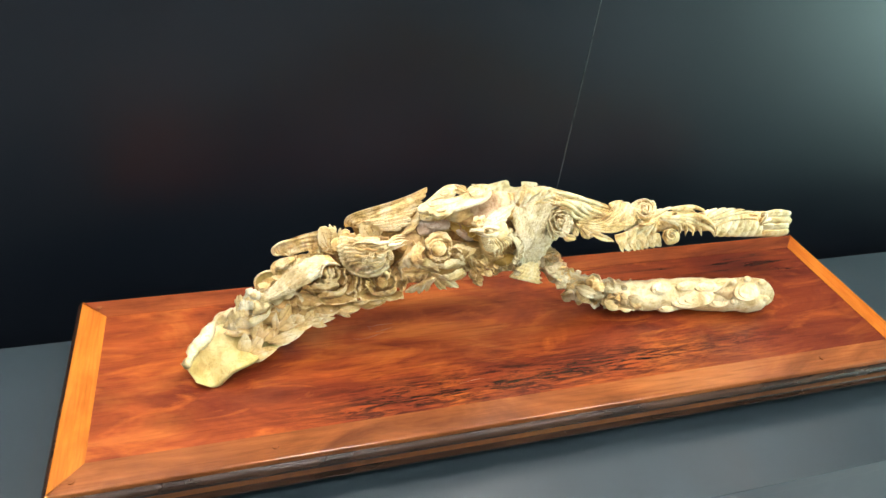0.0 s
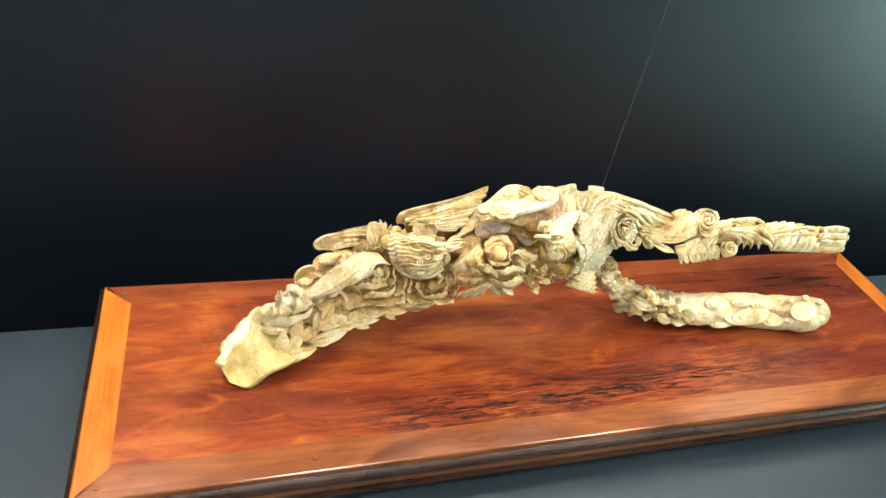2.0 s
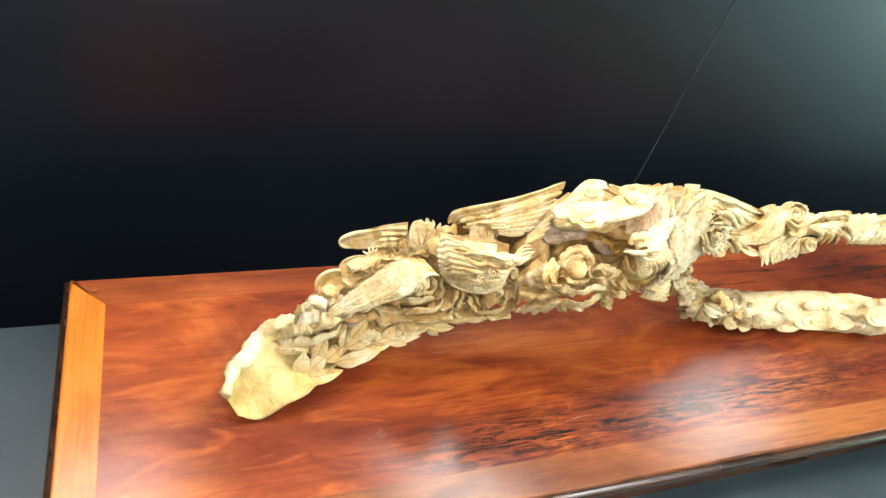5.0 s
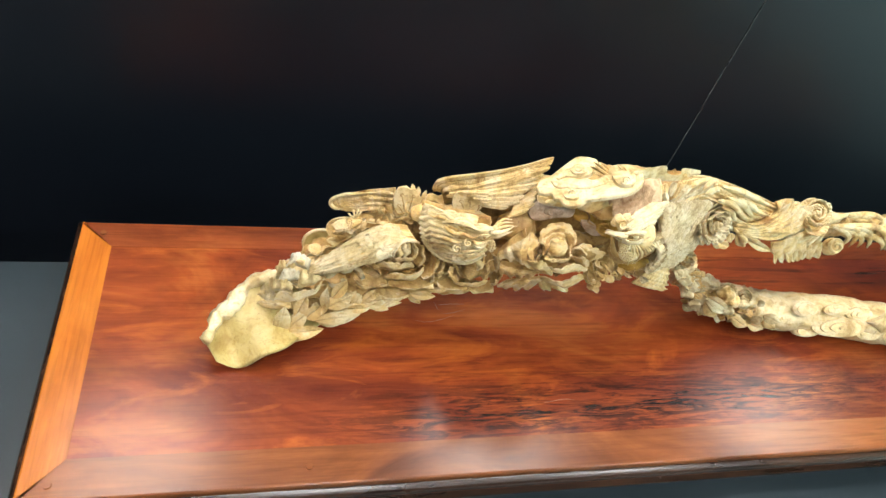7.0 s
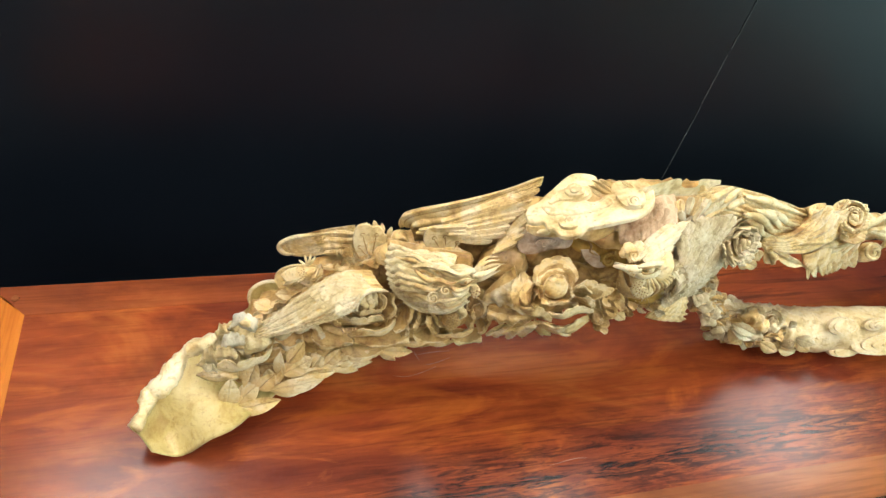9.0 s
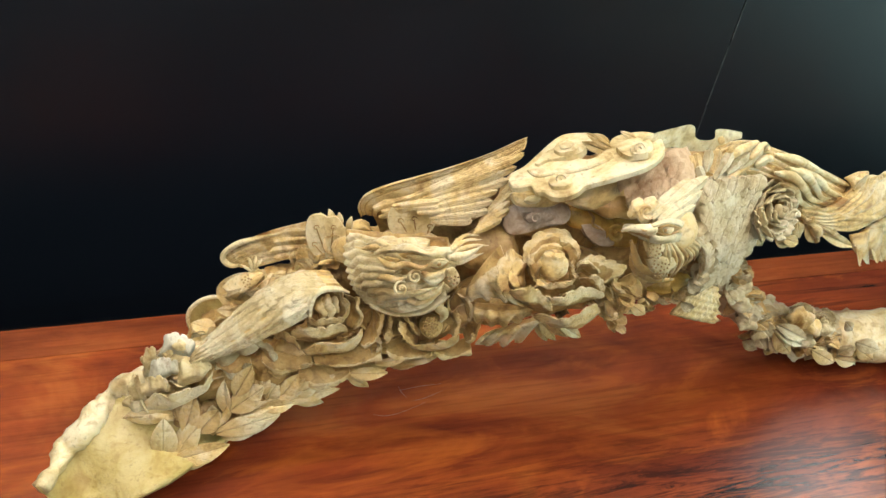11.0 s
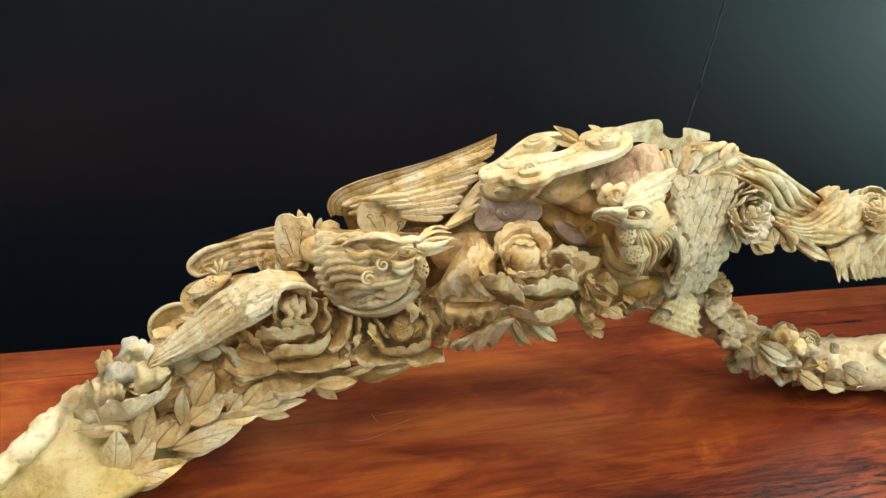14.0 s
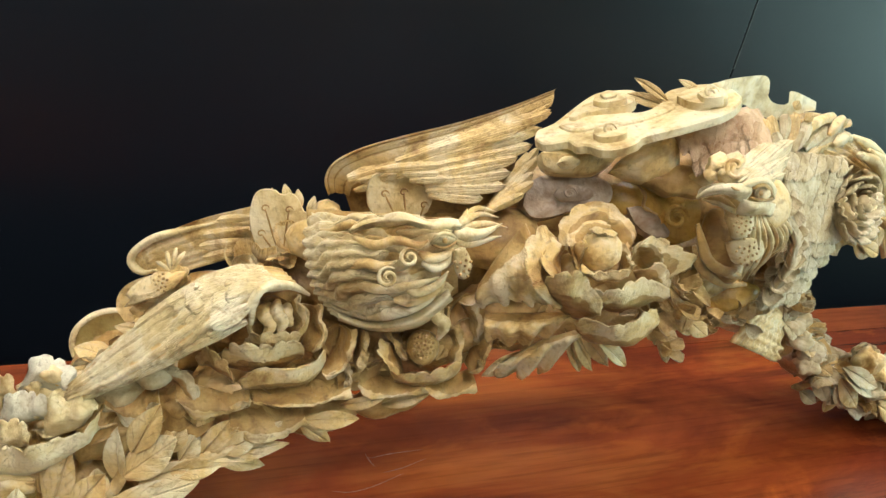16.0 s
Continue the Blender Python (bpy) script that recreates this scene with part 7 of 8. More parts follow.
strand("eye_ring", [(0.6196, 0.1420, 1.1707), (0.6204, 0.1390, 1.1762), (0.6280, 0.1395, 1.1766), (0.6448, 0.1470, 1.1663)], 0.0012, 0.0010, WOOD_DEEP, hawk)
strand("eye_ring", [(0.6195, 0.1405, 1.1708), (0.6239, 0.1380, 1.1697), (0.6322, 0.1395, 1.1689), (0.6441, 0.1460, 1.1661)], 0.0010, 0.0009, WOOD_DEEP, hawk)
loft("brow_ridge", [[(0.6123, 0.1420, 1.1750), (0.6189, 0.1420, 1.1793), (0.6306, 0.1440, 1.1791), (0.6449, 0.1490, 1.1716), (0.6575, 0.1550, 1.1600)], [(0.6136, 0.1390, 1.1752), (0.6170, 0.1380, 1.1790), (0.6256, 0.1390, 1.1795), (0.6380, 0.1440, 1.1734), (0.6509, 0.1510, 1.1628)], [(0.6178, 0.1410, 1.1722), (0.6194, 0.1390, 1.1768), (0.6274, 0.1400, 1.1773), (0.6373, 0.1440, 1.1724), (0.6485, 0.1500, 1.1637)]], 0.003, WOOD_PALE, hawk, 22, 8)
loft("cheek", [[(0.6161, 0.1390, 1.1692), (0.6224, 0.1375, 1.1689), (0.6312, 0.1390, 1.1684), (0.6461, 0.1460, 1.1633)], [(0.6180, 0.1420, 1.1629), (0.6215, 0.1365, 1.1658), (0.6317, 0.1380, 1.1655), (0.6481, 0.1460, 1.1590)], [(0.6206, 0.1440, 1.1583), (0.6268, 0.1400, 1.1597), (0.6356, 0.1400, 1.1603), (0.6517, 0.1480, 1.1529)]], 0.003, WOOD_PALE, hawk, 20, 8)
# the comb: a knot of curls over the beak
for c, r in (((0.6136, 0.1580, 1.1793), 0.0075), ((0.6230, 0.1600, 1.1800), 0.0070), ((0.6147, 0.1530, 1.1764), 0.0065), ((0.6111, 0.1580, 1.1750), 0.0055)):
    lump("comb", c, (r * 0.9, r * 0.75, r * 0.7), WOOD, hawk, 0.0030, 130)
scroll("comb", (0.6141, 0.1500, 1.1819), 0.0060, WOOD, hawk, turns=1.2, hand=-1, turn=-0.6)
# two drilled wattles under the beak
disc("wattle", [(0.6188, 0.1470, 1.1562), (0.6198, 0.1460, 1.1607), (0.6257, 0.1440, 1.1622), (0.6334, 0.1440, 1.1597), (0.6334, 0.1420, 1.1538), (0.6300, 0.1400, 1.1469), (0.6230, 0.1410, 1.1470), (0.6200, 0.1430, 1.1524)], 0.0022, 0.004, WOOD_PALE, hawk)
disc("wattle", [(0.6237, 0.1440, 1.1422), (0.6290, 0.1420, 1.1453), (0.6378, 0.1420, 1.1456), (0.6466, 0.1430, 1.1422), (0.6481, 0.1420, 1.1348), (0.6413, 0.1410, 1.1303), (0.6329, 0.1420, 1.1305), (0.6271, 0.1430, 1.1365)], 0.0022, 0.004, WOOD_PALE, hawk)
dots(hawk, (0.6234, 0.1385, 1.1548), 0.0072, 18, size=0.0008)
dots(hawk, (0.6324, 0.1385, 1.1395), 0.0085, 22, size=0.0008)
for i in range(30):
    # beard feathers that fan out from the cheek and fray at their tips
    s = i / 29
    a = Vector((0.6319, 0.1420, 1.1586)).lerp(Vector((0.6532, 0.1500, 1.1569)), s)
    b = Vector((0.6484, 0.1500, 1.1115)).lerp(Vector((0.6849, 0.1620, 1.1280)), s) + Vector((rng.uniform(-0.002, 0.002), 0, rng.uniform(-0.002, 0.002)))
    m = a.lerp(b, 0.55) + FACE * (0.0030 + 0.0016 * (i % 3)) + Vector((0.008 * math.sin(math.pi * s), 0, 0.0))
    strand("cheek_lock", [a, m, b + (b - a) * rng.uniform(-0.22, 0.10)], 0.0017, 0.0005, (WOOD_PALE, WOOD, WOOD_PALE, WOOD_OCHRE)[i % 4], hawk, 1.0)
# the throat with its ringed collar; its deep tone is dark stain plus painted shade
lump("throat", (0.6538, 0.1760, 1.1207), (0.0130, 0.0230, 0.0080), WOOD_DEEP, hawk, 0.001, 60, turn=0.1)
for k, (w0, w1) in enumerate(((478, 560), (496, 578))):
    strand("throat_ring", [(0.6293, 0.1700, 1.1298) if k else (0.6259, 0.1720, 1.1375), (0.6340, 0.1640, 1.1192), (0.6445, 0.1600, 1.1133), (0.6605, 0.1600, 1.1083) if k else (0.6529, 0.1580, 1.1148)], 0.0032, 0.0028, WOOD_DEEP, hawk, 0.7)
strand("throat_ring", [(0.6311, 0.1740, 1.1224), (0.6361, 0.1680, 1.1109), (0.6517, 0.1650, 1.1022), (0.6707, 0.1640, 1.1001)], 0.0034, 0.0028, WOOD_DEEP, hawk, 0.7)
for i in range(8):
    # ruffled collar between the head and the neck
    s = i / 7
    p = Vector((0.6629, 0.1600, 1.1609)).lerp(Vector((0.6901, 0.1680, 1.0940)), s) + Vector((0.012 * math.sin(math.pi * s), 0, 0))
    lay("petal", p, p + Vector((0.006, -0.007, -0.008)), 0.014, hawk, WOOD_GREY, depth=0.008)
loft("collar", [[(0.6626, 0.1600, 1.1543), (0.6783, 0.1580, 1.1390), (0.6903, 0.1620, 1.1162), (0.6956, 0.1700, 1.0860)], [(0.6589, 0.1520, 1.1559), (0.6750, 0.1500, 1.1408), (0.6877, 0.1550, 1.1177), (0.6953, 0.1650, 1.0862)], [(0.6675, 0.1580, 1.1543), (0.6887, 0.1580, 1.1360), (0.7035, 0.1630, 1.1091), (0.7103, 0.1720, 1.0765)]], 0.003, WOOD_GREY, hawk, 24, 8, petal_height(4, 0.0012))
lump("polished_wood", (0.6810, 0.1820, 1.0803), (0.020, 0.010, 0.008), POLISHED, carving, 0.002, 60, turn=0.1)

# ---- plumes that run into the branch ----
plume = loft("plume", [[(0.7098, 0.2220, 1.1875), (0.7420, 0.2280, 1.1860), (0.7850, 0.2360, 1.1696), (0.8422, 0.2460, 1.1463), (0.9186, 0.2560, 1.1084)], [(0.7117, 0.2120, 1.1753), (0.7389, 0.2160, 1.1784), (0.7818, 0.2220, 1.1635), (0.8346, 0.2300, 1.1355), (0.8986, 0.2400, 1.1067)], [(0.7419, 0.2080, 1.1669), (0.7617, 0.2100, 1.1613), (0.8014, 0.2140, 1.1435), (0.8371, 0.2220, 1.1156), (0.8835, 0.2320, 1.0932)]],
             0.014, COMBED["boxwood"], carving, 48, 40, lambda u, v: 0.0040 * (abs(np.sin(math.pi * (6.0 * v + 0.45 * np.sin(5 * u + 3 * v)))) ** 0.75 - 0.4), label="long wavy plumes along the branch", wax_shade=(WOOD_OCHRE, -0.0008))
for line, r in (([(0.7626, 0.2040, 1.1694), (0.7833, 0.2060, 1.1628), (0.8053, 0.2100, 1.1477), (0.8250, 0.2150, 1.1313), (0.8485, 0.2220, 1.1214)], 0.0048), ([(0.7752, 0.2080, 1.1709), (0.8046, 0.2120, 1.1580), (0.8268, 0.2170, 1.1409), (0.8439, 0.2220, 1.1264), (0.8632, 0.2280, 1.1199)], 0.0046), ([(0.7970, 0.2140, 1.1642), (0.8316, 0.2200, 1.1454), (0.8511, 0.2250, 1.1311), (0.8845, 0.2340, 1.1155)], 0.0046),
                ([(0.7731, 0.2220, 1.1747), (0.8080, 0.2280, 1.1628), (0.8505, 0.2360, 1.1415), (0.9038, 0.2460, 1.1166)], 0.0044), ([(0.7733, 0.2040, 1.1582), (0.7935, 0.2060, 1.1483), (0.8095, 0.2100, 1.1327), (0.8376, 0.2180, 1.1180)], 0.0042), ([(0.7403, 0.2120, 1.1785), (0.7513, 0.2180, 1.1868), (0.7624, 0.2220, 1.1837)], 0.0040), ([(0.7452, 0.2100, 1.1726), (0.7574, 0.2140, 1.1771), (0.7676, 0.2160, 1.1729)], 0.0044), ([(0.7108, 0.2100, 1.1801), (0.7272, 0.2140, 1.1854), (0.7442, 0.2200, 1.1879), (0.7518, 0.2220, 1.1872)], 0.0044)):
    strand("plume_strand", line, r, r * 0.4, rng.choice((WOOD, WOOD_PALE)), plume, 0.9)
for root, tip, w in (((0.7070, 0.2140, 1.1931), (0.7100, 0.2160, 1.1981), 60), ((0.7142, 0.2100, 1.1875), (0.7192, 0.2120, 1.1924), 60), ((0.7035, 0.2080, 1.1869), (0.7043, 0.2120, 1.1919), 60), ((0.7521, 0.2140, 1.1830), (0.7564, 0.2160, 1.1881), 56)):
    lay("leaf", root, tip, w * 0.0001, plume, WOOD, depth=0.006)
# broad tongues below the plumes
for base, rim in (([(0.8123, 0.2060, 1.1242), (0.8263, 0.2060, 1.1125), (0.8371, 0.2080, 1.1016)], [(0.8147, 0.2000, 1.1234), (0.8320, 0.1990, 1.1077), (0.8432, 0.2020, 1.0902)]), ([(0.8315, 0.2100, 1.1075), (0.8590, 0.2120, 1.0908), (0.8915, 0.2180, 1.0728)], [(0.8334, 0.2040, 1.1134), (0.8656, 0.2060, 1.0966), (0.9005, 0.2120, 1.0718)])):
    shell(base, rim, (0, -0.004, 0), plume, WOOD, 1, 0.02, root=0, thick=0.004)
for root, tip, w in (((0.7701, 0.1960, 1.1088), (0.7772, 0.1960, 1.0969), 110), ((0.7857, 0.1940, 1.1092), (0.8062, 0.1940, 1.0964), 130), ((0.7906, 0.1940, 1.1078), (0.8113, 0.1940, 1.0992), 120), ((0.8065, 0.1980, 1.1185), (0.8163, 0.1980, 1.1007), 120), ((0.8197, 0.2020, 1.1153), (0.8419, 0.2020, 1.0905), 130), ((0.8464, 0.2060, 1.0978), (0.8976, 0.2100, 1.0739), 120)):
    lay("leaf", root, tip, w * 0.0001, plume, WOOD, depth=0.010)

# ---- curling leaves along the branch ----
SIDE = (FACE + Vector((-0.03, -0.1, 0.28))).normalized()


def acanthus(root, tips, bow, r=0.0052, material=None):
    """A carved leaf of long curling fingers that leave one root; bow: how far they arch."""
    root = Vector(root)
    for i, tip in enumerate(tips):
        tip = Vector(tip)
        m = root.lerp(tip, 0.5) + Vector(bow) * (0.6 + 0.5 * (i % 2)) + SIDE * 0.006
        q = root.lerp(tip, 0.82) + Vector(bow) * 0.55 + SIDE * 0.005
        strand("leaf_lock", [root + SIDE * 0.003, m, q, tip], r, r * 0.42, material or rng.choice((WOOD, WOOD_PALE)), branch, 0.85)


# fingers that climb from the plumes
loft("leaf_sweep", [[(0.8156, 0.2120, 1.1270), (0.8561, 0.2220, 1.1147), (0.8895, 0.2360, 1.1187), (0.9029, 0.2460, 1.1287)], [(0.8195, 0.2080, 1.1160), (0.8678, 0.2180, 1.1028), (0.9158, 0.2320, 1.1083), (0.9282, 0.2440, 1.1243)], [(0.8418, 0.2080, 1.1013), (0.9019, 0.2200, 1.0854), (0.9531, 0.2360, 1.0920), (0.9632, 0.2460, 1.1100)]],
     0.010, COMBED["boxwood"], branch, 40, 40, grooves(6, 0.0036, 0.25, 0.8), wax_shade=(WOOD_OCHRE, -0.0008))
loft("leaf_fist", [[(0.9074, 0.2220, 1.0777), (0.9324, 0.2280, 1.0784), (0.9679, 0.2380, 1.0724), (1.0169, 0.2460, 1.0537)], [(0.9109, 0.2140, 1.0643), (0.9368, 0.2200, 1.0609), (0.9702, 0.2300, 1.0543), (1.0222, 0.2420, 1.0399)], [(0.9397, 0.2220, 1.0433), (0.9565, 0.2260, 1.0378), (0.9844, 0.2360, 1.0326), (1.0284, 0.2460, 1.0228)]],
     0.010, COMBED["boxwood"], branch, 48, 20, lambda u, v: 0.0045 * (abs(np.sin(math.pi * (4.2 * u + 0.3 * v))) ** 0.7 - 0.4), wax_shade=(WOOD_OCHRE, -0.0010))
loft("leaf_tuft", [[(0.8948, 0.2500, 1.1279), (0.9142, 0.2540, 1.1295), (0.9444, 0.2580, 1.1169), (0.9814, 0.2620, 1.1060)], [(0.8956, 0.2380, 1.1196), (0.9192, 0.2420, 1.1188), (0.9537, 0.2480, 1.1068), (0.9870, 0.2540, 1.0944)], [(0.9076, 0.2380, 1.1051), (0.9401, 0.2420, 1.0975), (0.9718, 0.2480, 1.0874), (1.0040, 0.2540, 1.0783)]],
     0.010, COMBED["boxwood"], branch, 56, 20, lambda u, v: 0.0045 * (abs(np.sin(math.pi * (5.2 * u + 1.3 * v))) ** 0.7 - 0.4), lambda u: 0.12 * abs(np.sin(math.pi * 5 * u)), wax_shade=(WOOD_OCHRE, -0.0010))
for i in range(8):
    # leaf tips that curl off the tuft and off the clasping leaf below it
    s = i / 7
    root = Vector((0.8956, 0.2390, 1.1180)).lerp(Vector((0.9870, 0.2540, 1.0940)), s)
    lay("leaf", root, root + Vector((0.011 + 0.006 * math.sin(5 * s), 0.002, 0.017 - 0.005 * s)), 0.0100, branch, (WOOD_PALE, WOOD)[i % 2], depth=0.007, roll=0.5 - s)
    root = Vector((0.9100, 0.2150, 1.0700)).lerp(Vector((1.0050, 0.2390, 1.0460)), s)
    lay("leaf", root, root + Vector((0.016 + 0.004 * math.sin(7 * s), -0.003, -0.026 + 0.008 * s)), 0.0120, branch, (WOOD, WOOD_PALE)[i % 2], depth=0.007, roll=s - 0.5)
acanthus((0.8323, 0.2220, 1.1089), ((0.8617, 0.2220, 1.0774), (0.9048, 0.2280, 1.0605), (0.9167, 0.2300, 1.0784), (0.9329, 0.2320, 1.0812), (0.9483, 0.2340, 1.0871)), (0.002, 0, -0.004))
# the hanging hand of leaves
acanthus((0.9983, 0.2440, 1.0843), ((0.9482, 0.2360, 1.0550), (0.9632, 0.2370, 1.0346), (0.9759, 0.2380, 1.0313), (0.9908, 0.2400, 1.0319), (1.0115, 0.2420, 1.0307), (0.9925, 0.2400, 1.0477), (0.9364, 0.2350, 1.0711)), (-0.012, 0, -0.002), 0.0058)
acanthus((0.9535, 0.2360, 1.0735), ((0.9839, 0.2400, 1.0878), (0.9950, 0.2460, 1.0979), (1.0102, 0.2520, 1.1042), (1.0320, 0.2560, 1.1044)), (0.0, 0, 0.006))
# leaves rolling over to the far side
acanthus((1.0099, 0.2500, 1.0851), ((1.0705, 0.2560, 1.0357), (1.0888, 0.2580, 1.0324), (1.1079, 0.2600, 1.0291), (1.1307, 0.2630, 1.0247), (1.1674, 0.2670, 1.0156), (1.1683, 0.2700, 1.0276)), (0.010, 0, 0.016), 0.0056)
acanthus((1.0330, 0.2620, 1.0956), ((1.0818, 0.2680, 1.0815), (1.1045, 0.2700, 1.0710), (1.1261, 0.2720, 1.0566), (1.1274, 0.2740, 1.0736)), (0.002, 0, 0.006))
acanthus((1.1242, 0.2680, 1.0502), ((1.1405, 0.2800, 1.0716), (1.1606, 0.2820, 1.0729), (1.1828, 0.2840, 1.0710), (1.2077, 0.2860, 1.0664), (1.2325, 0.2870, 1.0611), (1.2603, 0.2880, 1.0531), (1.2737, 0.2860, 1.0371)), (-0.008, 0, 0.005), 0.0052)
acanthus((1.1404, 0.2680, 1.0361), ((1.1835, 0.2760, 1.0488), (1.2020, 0.2780, 1.0521), (1.2239, 0.2810, 1.0494)), (-0.002, 0, 0.004), 0.0046)
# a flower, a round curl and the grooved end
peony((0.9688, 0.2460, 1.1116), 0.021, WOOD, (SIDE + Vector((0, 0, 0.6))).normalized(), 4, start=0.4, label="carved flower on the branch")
scroll("scroll", (1.0448, 0.2440, 1.0469), 0.0125, WOOD_PALE, branch, SIDE, turns=1.5, turn=0.5)
disc("curl", [(1.0315, 0.2500, 1.0426), (1.0352, 0.2520, 1.0555), (1.0546, 0.2530, 1.0542), (1.0721, 0.2530, 1.0377), (1.0702, 0.2510, 1.0230), (1.0504, 0.2490, 1.0227)], 0.005, 0.008, WOOD, branch, "", SIDE)
loft("shell", [[(1.1644, 0.2720, 1.0438), (1.2033, 0.2760, 1.0457), (1.2537, 0.2810, 1.0391), (1.2885, 0.2840, 1.0241)], [(1.1612, 0.2640, 1.0306), (1.2043, 0.2680, 1.0301), (1.2547, 0.2730, 1.0238), (1.2892, 0.2770, 1.0111)], [(1.1661, 0.2680, 1.0176), (1.2162, 0.2720, 1.0085), (1.2684, 0.2770, 0.9997), (1.2995, 0.2810, 0.9951)]],
     0.012, WOOD_PALE, branch, 60, 12, lambda u, v: 0.0024 * abs(np.sin(math.pi * (6.5 * u + 0.7 * v))) ** 0.7)
for k, (v0, v1) in enumerate(((160, 182), (178, 204), (200, 226), (222, 250))):
    # stacked layers at the tip
    o = (-6, 4, -2, 6)[k]
    tip = [((1.2822, 0.2850, 1.0532), (1.3104, 0.2860, 1.0567), (1.3516, 0.2880, 1.0467), (1.3539, 0.2860, 1.0360), (1.3180, 0.2830, 1.0360), (1.2870, 0.2830, 1.0426)), ((1.2835, 0.2830, 1.0416), (1.3165, 0.2840, 1.0406), (1.3518, 0.2860, 1.0349), (1.3570, 0.2840, 1.0185), (1.3202, 0.2810, 1.0213), (1.2849, 0.2810, 1.0298)),
           ((1.2848, 0.2810, 1.0272), (1.3228, 0.2820, 1.0244), (1.3563, 0.2840, 1.0199), (1.3621, 0.2830, 1.0040), (1.3263, 0.2800, 1.0068), (1.2873, 0.2800, 1.0144)), ((1.2872, 0.2800, 1.0118), (1.3261, 0.2810, 1.0088), (1.3628, 0.2830, 1.0052), (1.3677, 0.2830, 0.9898), (1.3338, 0.2800, 0.9911), (1.2922, 0.2800, 0.9979))][k]
    disc("shell", list(tip), 0.006, 0.012, (WOOD_PALE, WOOD)[k % 2], branch, "", SIDE)
acanthus((1.2788, 0.2800, 1.0245), ((1.2833, 0.2820, 1.0487), (1.2995, 0.2800, 1.0357), (1.3121, 0.2780, 1.0195)), (0.004, 0, 0.003), 0.004)
axis = spline([(0.86, 0.250, 1.100), (0.92, 0.262, 1.082), (1.04, 0.284, 1.053), (1.16, 0.298, 1.03), (1.28, 0.306, 1.015), (1.35, 0.303, 1.012)], 20)
for i in range(46):
    # small cut leaves that close the gaps
    q = Vector(axis[int(rng.uniform(0.02, 0.9) * (len(axis) - 1))])
    th = rng.uniform(-0.6, 2.2)
    out = Vector((rng.uniform(-0.2, 0.3), -math.cos(th), math.sin(th))).normalized()
    d = Vector((rng.uniform(0.2, 1.0), rng.uniform(-0.3, 0.3), rng.uniform(-0.6, 0.4)))
    d = (d - out * d.dot(out)).normalized()
    n = rng.uniform(0.020, 0.034)
    p0 = q + out * 0.012
    lay("leaf", p0, p0 + d * n + out * n * 0.12, n * 0.42, branch, rng.choice((WOOD, WOOD_OCHRE)), out, depth=n * 0.4)

# ---- leaves and flowers down the leg ----
line = spline([(0.775, 0.228, 1.045), (0.80, 0.225, 1.01), (0.835, 0.215, 0.978), (0.885, 0.212, 0.952), (0.94, 0.21, 0.938), (0.99, 0.206, 0.932)], 12)
for i, p in enumerate(line):
    for j in range(3):
        a = rng.uniform(-1.2, 1.6)
        out = Vector((rng.uniform(-0.3, 0.3), -math.cos(a), math.sin(a))).normalized()
        p0 = Vector(p) + out * 0.011
        d = Vector((rng.uniform(-0.2, 1.0), rng.uniform(-0.5, 0.3), rng.uniform(-0.9, 0.7)))
        d = (d - out * d.dot(out)).normalized()
        n = rng.uniform(0.014, 0.024)
        lay(rng.choice(("leaf", "petal", "leaf")), p0, p0 + d * n + out * n * 0.2, n * rng.uniform(0.5, 0.8), leg, rng.choice((WOOD_GREY, WOOD_OCHRE, WOOD)), out, depth=n * 0.5)
for c, r in (((0.7960, 0.2260, 1.0293), 0.012), ((0.7847, 0.2200, 1.0251), 0.011), ((0.8031, 0.2160, 1.0237), 0.010), ((0.7990, 0.2080, 1.0136), 0.012), ((0.8128, 0.2040, 1.0040), 0.012), ((0.8089, 0.2000, 0.9933), 0.010), ((0.7907, 0.2120, 1.0224), 0.010), ((0.8686, 0.1960, 0.9960), 0.013), ((0.8836, 0.1920, 0.9859), 0.012), ((0.8853, 0.1900, 0.9661), 0.011), ((0.9015, 0.1900, 0.9795), 0.010)):
    lump("knob", c, (r * 0.85, r * 0.75, r * 0.6), rng.choice((WOOD, WOOD_GREY)), leg, 0.0045, 110)
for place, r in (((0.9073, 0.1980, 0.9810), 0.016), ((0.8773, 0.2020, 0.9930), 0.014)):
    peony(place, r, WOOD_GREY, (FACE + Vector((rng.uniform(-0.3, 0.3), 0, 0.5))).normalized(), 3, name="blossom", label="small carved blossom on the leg")
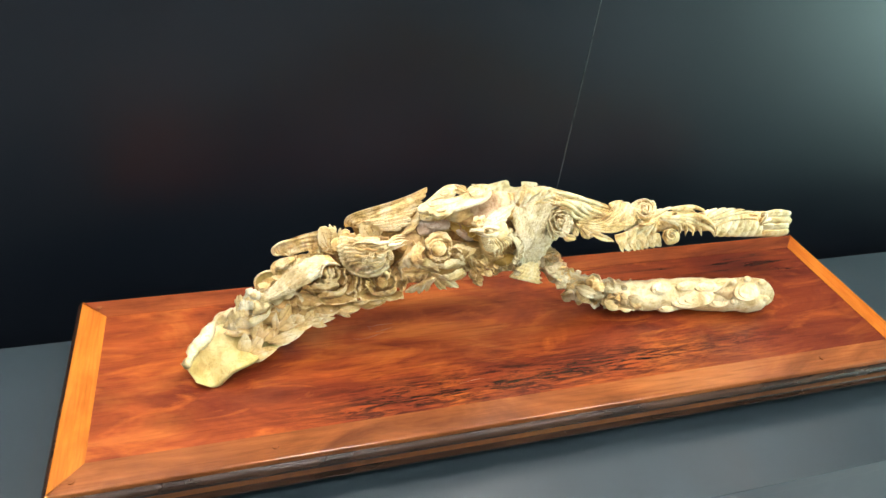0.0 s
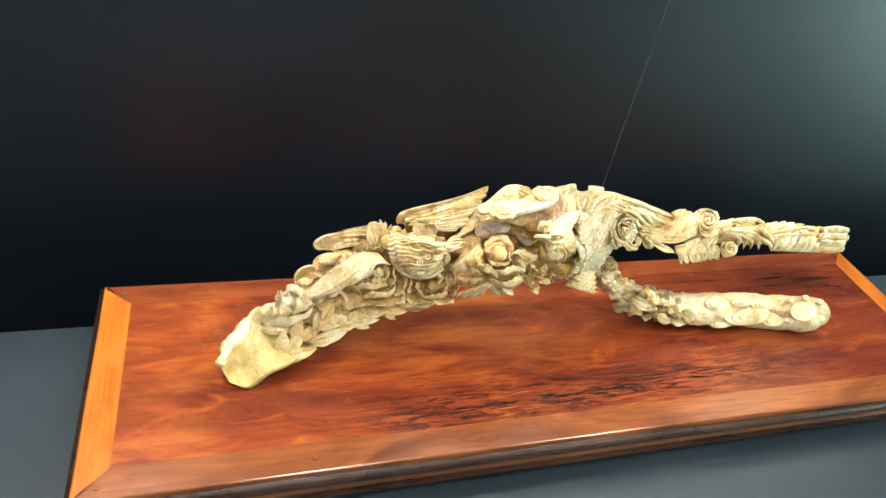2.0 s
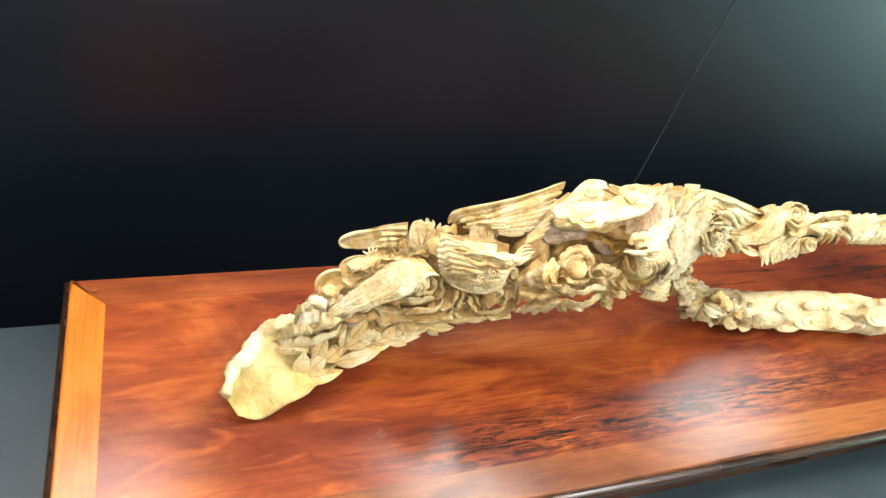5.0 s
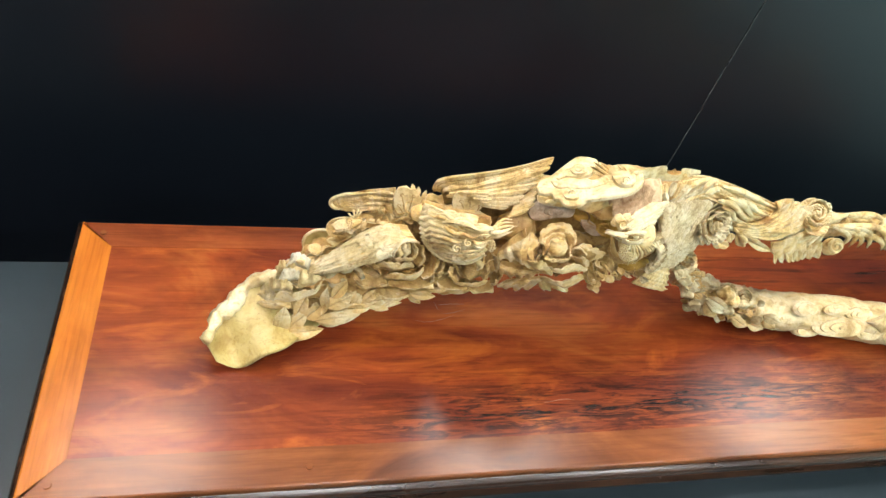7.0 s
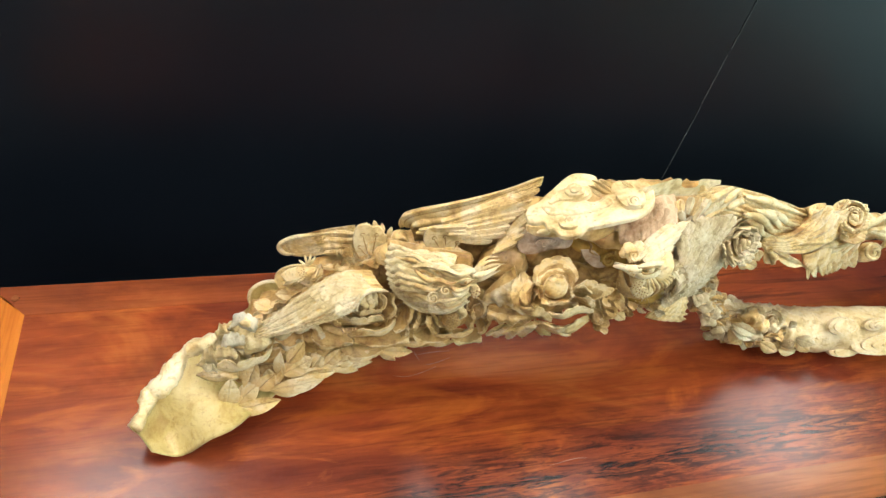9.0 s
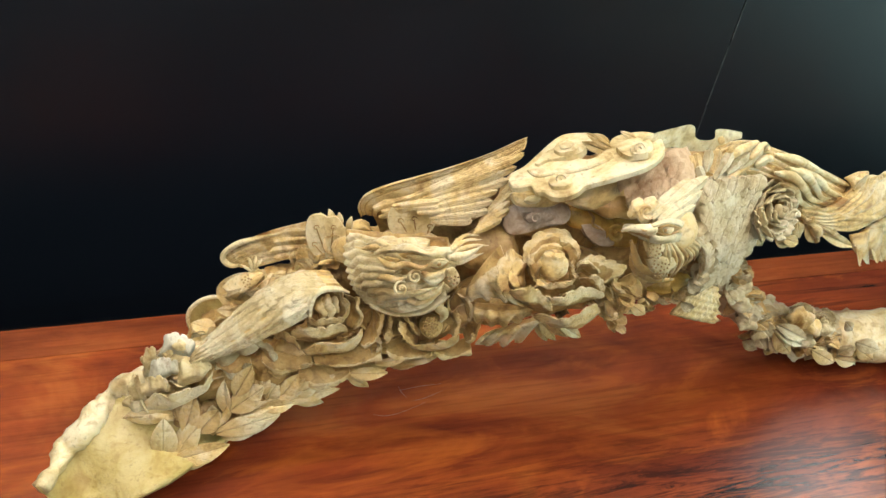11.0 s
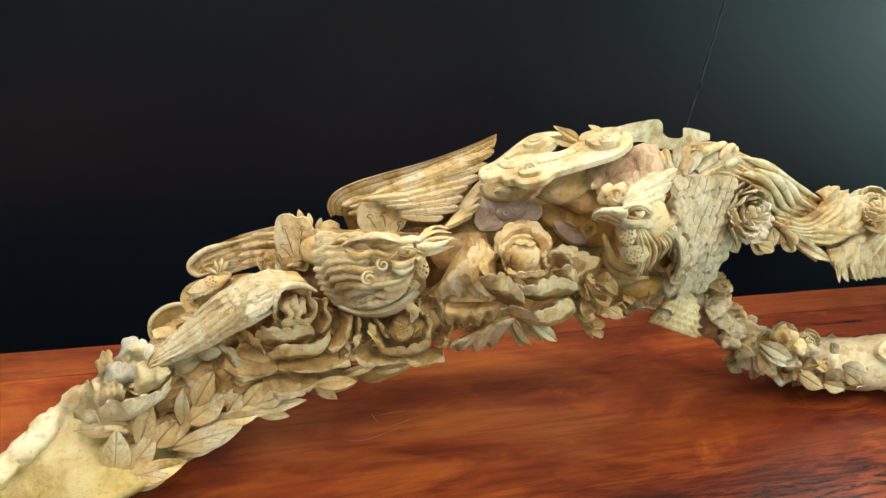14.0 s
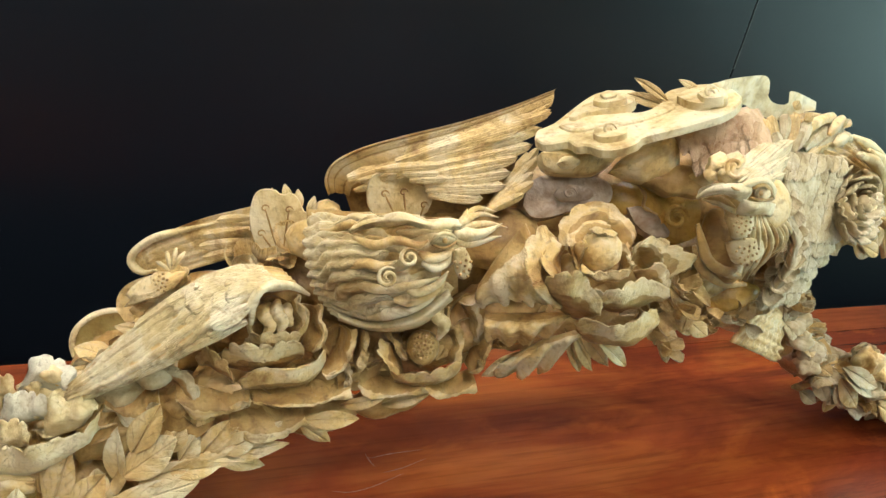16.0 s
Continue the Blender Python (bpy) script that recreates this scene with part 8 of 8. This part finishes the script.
for root, tip, w in (((0.8356, 0.1900, 0.9975), (0.8757, 0.1840, 0.9773), 170), ((0.8344, 0.1880, 0.9935), (0.8727, 0.1820, 0.9694), 150), ((0.8376, 0.1880, 0.9858), (0.8689, 0.1840, 0.9551), 160), ((0.8397, 0.1900, 0.9808), (0.8537, 0.1860, 0.9559), 140), ((0.8203, 0.1960, 0.9838), (0.8422, 0.1900, 0.9592), 140), ((0.8194, 0.2000, 0.9652), (0.8372, 0.1960, 0.9537), 120), ((0.9357, 0.1860, 0.9362), (0.9658, 0.1840, 0.9256), 150), ((0.9021, 0.1880, 0.9501), (0.9372, 0.1840, 0.9297), 160), ((0.9455, 0.1820, 0.9627), (0.9766, 0.1760, 0.9515), 160), ((0.9509, 0.1800, 0.9543), (0.9779, 0.1760, 0.9350), 150), ((0.9363, 0.1860, 0.9410), (0.9458, 0.1820, 0.9563), 140), ((0.9347, 0.1960, 0.9796), (0.9477, 0.1940, 0.9674), 110),
                     ((0.8380, 0.2260, 0.9981), (0.8450, 0.2280, 1.0047), 110), ((0.8490, 0.2260, 0.9911), (0.8642, 0.2280, 0.9940), 120), ((0.8435, 0.2140, 0.9836), (0.8697, 0.2140, 0.9868), 120)):
    lay("leaf", root, tip, w * 0.0001, leg, rng.choice((WOOD, WOOD_GREY)), depth=0.010, roll=rng.uniform(-0.3, 0.3))
fan = loft("tail_fan", [[(0.7328, 0.1960, 1.0632), (0.7156, 0.1860, 1.0626), (0.7000, 0.1800, 1.0511), (0.6942, 0.1780, 1.0444)], [(0.7448, 0.1960, 1.0550), (0.7331, 0.1860, 1.0509), (0.7211, 0.1800, 1.0414), (0.7150, 0.1780, 1.0353)], [(0.7547, 0.2000, 1.0485), (0.7612, 0.1960, 1.0351), (0.7676, 0.1940, 1.0171), (0.7728, 0.1940, 1.0037)]],
           0.004, WOOD, carving, 24, 30, lambda u, v: 0.0016 * abs(np.sin(math.pi * 8 * v + 0.3 * u)) ** 0.7 + 0.0005 * np.sin(40 * u + 5 * v), lambda u: 0.10 * abs(np.sin(math.pi * 4.5 * u)), label="small fanned tail below the neck", wax_shade=(WOOD_OCHRE, 0.0004))
for i in range(18):
    p = Vector((0.6811, 0.1800, 1.0629)) + Vector((rng.uniform(-0.022, 0.024), rng.uniform(-0.004, 0.006), rng.uniform(-0.010, 0.010)))
    d = Vector((rng.uniform(-1, 1), -0.3, rng.uniform(-0.8, 0.8))).normalized()
    lay("petal", p, p + d * 0.013, 0.010, fan, rng.choice((WOOD_GREY, WOOD_OCHRE, WOOD)), depth=0.008, roll=rng.uniform(-0.5, 0.5))

core("neck_root", [(*Vector((0.653, 0.196, 1.069)), 0.012, 0.014), (*Vector((0.700, 0.197, 1.059)), 0.014, 0.016), (*Vector((0.778, 0.238, 1.021)), 0.014, 0.016), (*Vector((0.826, 0.238, 0.995)), 0.012, 0.014)], WOOD, 0.004, 60.0)

# ---- clouds cut into the log ----
OUT = (FACE + Vector((0, 0, 0.25))).normalized()


def swirl(c, ru, rv, steps, face=OUT):
    """Flat rings stepped up towards the middle, as a swirl of cloud is cut."""
    right, up = basis(face)
    for k in range(steps):
        f = 1 - 0.25 * k
        mid = Vector(c) + face * 0.0030 * k + right * ru * 0.05 * k
        o = [mid + right * math.cos(a) * ru * f + up * math.sin(a) * rv * f * (1.0 if math.sin(a) > 0 else 0.9) for a in [2 * math.pi * j / 12 for j in range(12)]]
        disc("cloud_swirl", [tuple(q) for q in o], 0.0003, 0.006, WOOD_PALE, log, "", face, 3)


swirl((1.0837, 0.1720, 0.9446), 0.044, 0.017, 4)
swirl((1.0701, 0.1860, 0.9689), 0.020, 0.009, 3)
swirl((1.1134, 0.1820, 0.9639), 0.022, 0.010, 3)
swirl((1.0184, 0.1900, 0.9670), 0.020, 0.012, 2)
swirl((1.0413, 0.1780, 0.9264), 0.022, 0.010, 2)
swirl((1.1424, 0.1660, 0.9362), 0.022, 0.012, 2)
disc("medallion", [(1.1261, 0.1680, 0.9622), (1.1425, 0.1650, 0.9519), (1.1584, 0.1620, 0.9375), (1.1779, 0.1590, 0.9209), (1.2154, 0.1540, 0.9171), (1.2530, 0.1520, 0.9274), (1.2557, 0.1540, 0.9514), (1.2383, 0.1600, 0.9742), (1.2182, 0.1660, 0.9850), (1.1857, 0.1700, 0.9897), (1.1555, 0.1730, 0.9884), (1.1481, 0.1720, 0.9731)], 0.0035, 0.012, WOOD_PALE, log, "carved medallion at the end of the log", OUT)
swirl((1.1838, 0.1535, 0.9669), 0.026, 0.019, 2)
for c in ((1.2336, 0.1500, 0.9457), (1.2155, 0.1600, 0.9811), (1.1675, 0.1570, 0.9406), (1.1543, 0.1680, 0.9829), (1.1839, 0.1660, 0.9874)):
    lump("pearl", c, (0.0075, 0.0065, 0.005), WOOD_PALE, log, seg=14)
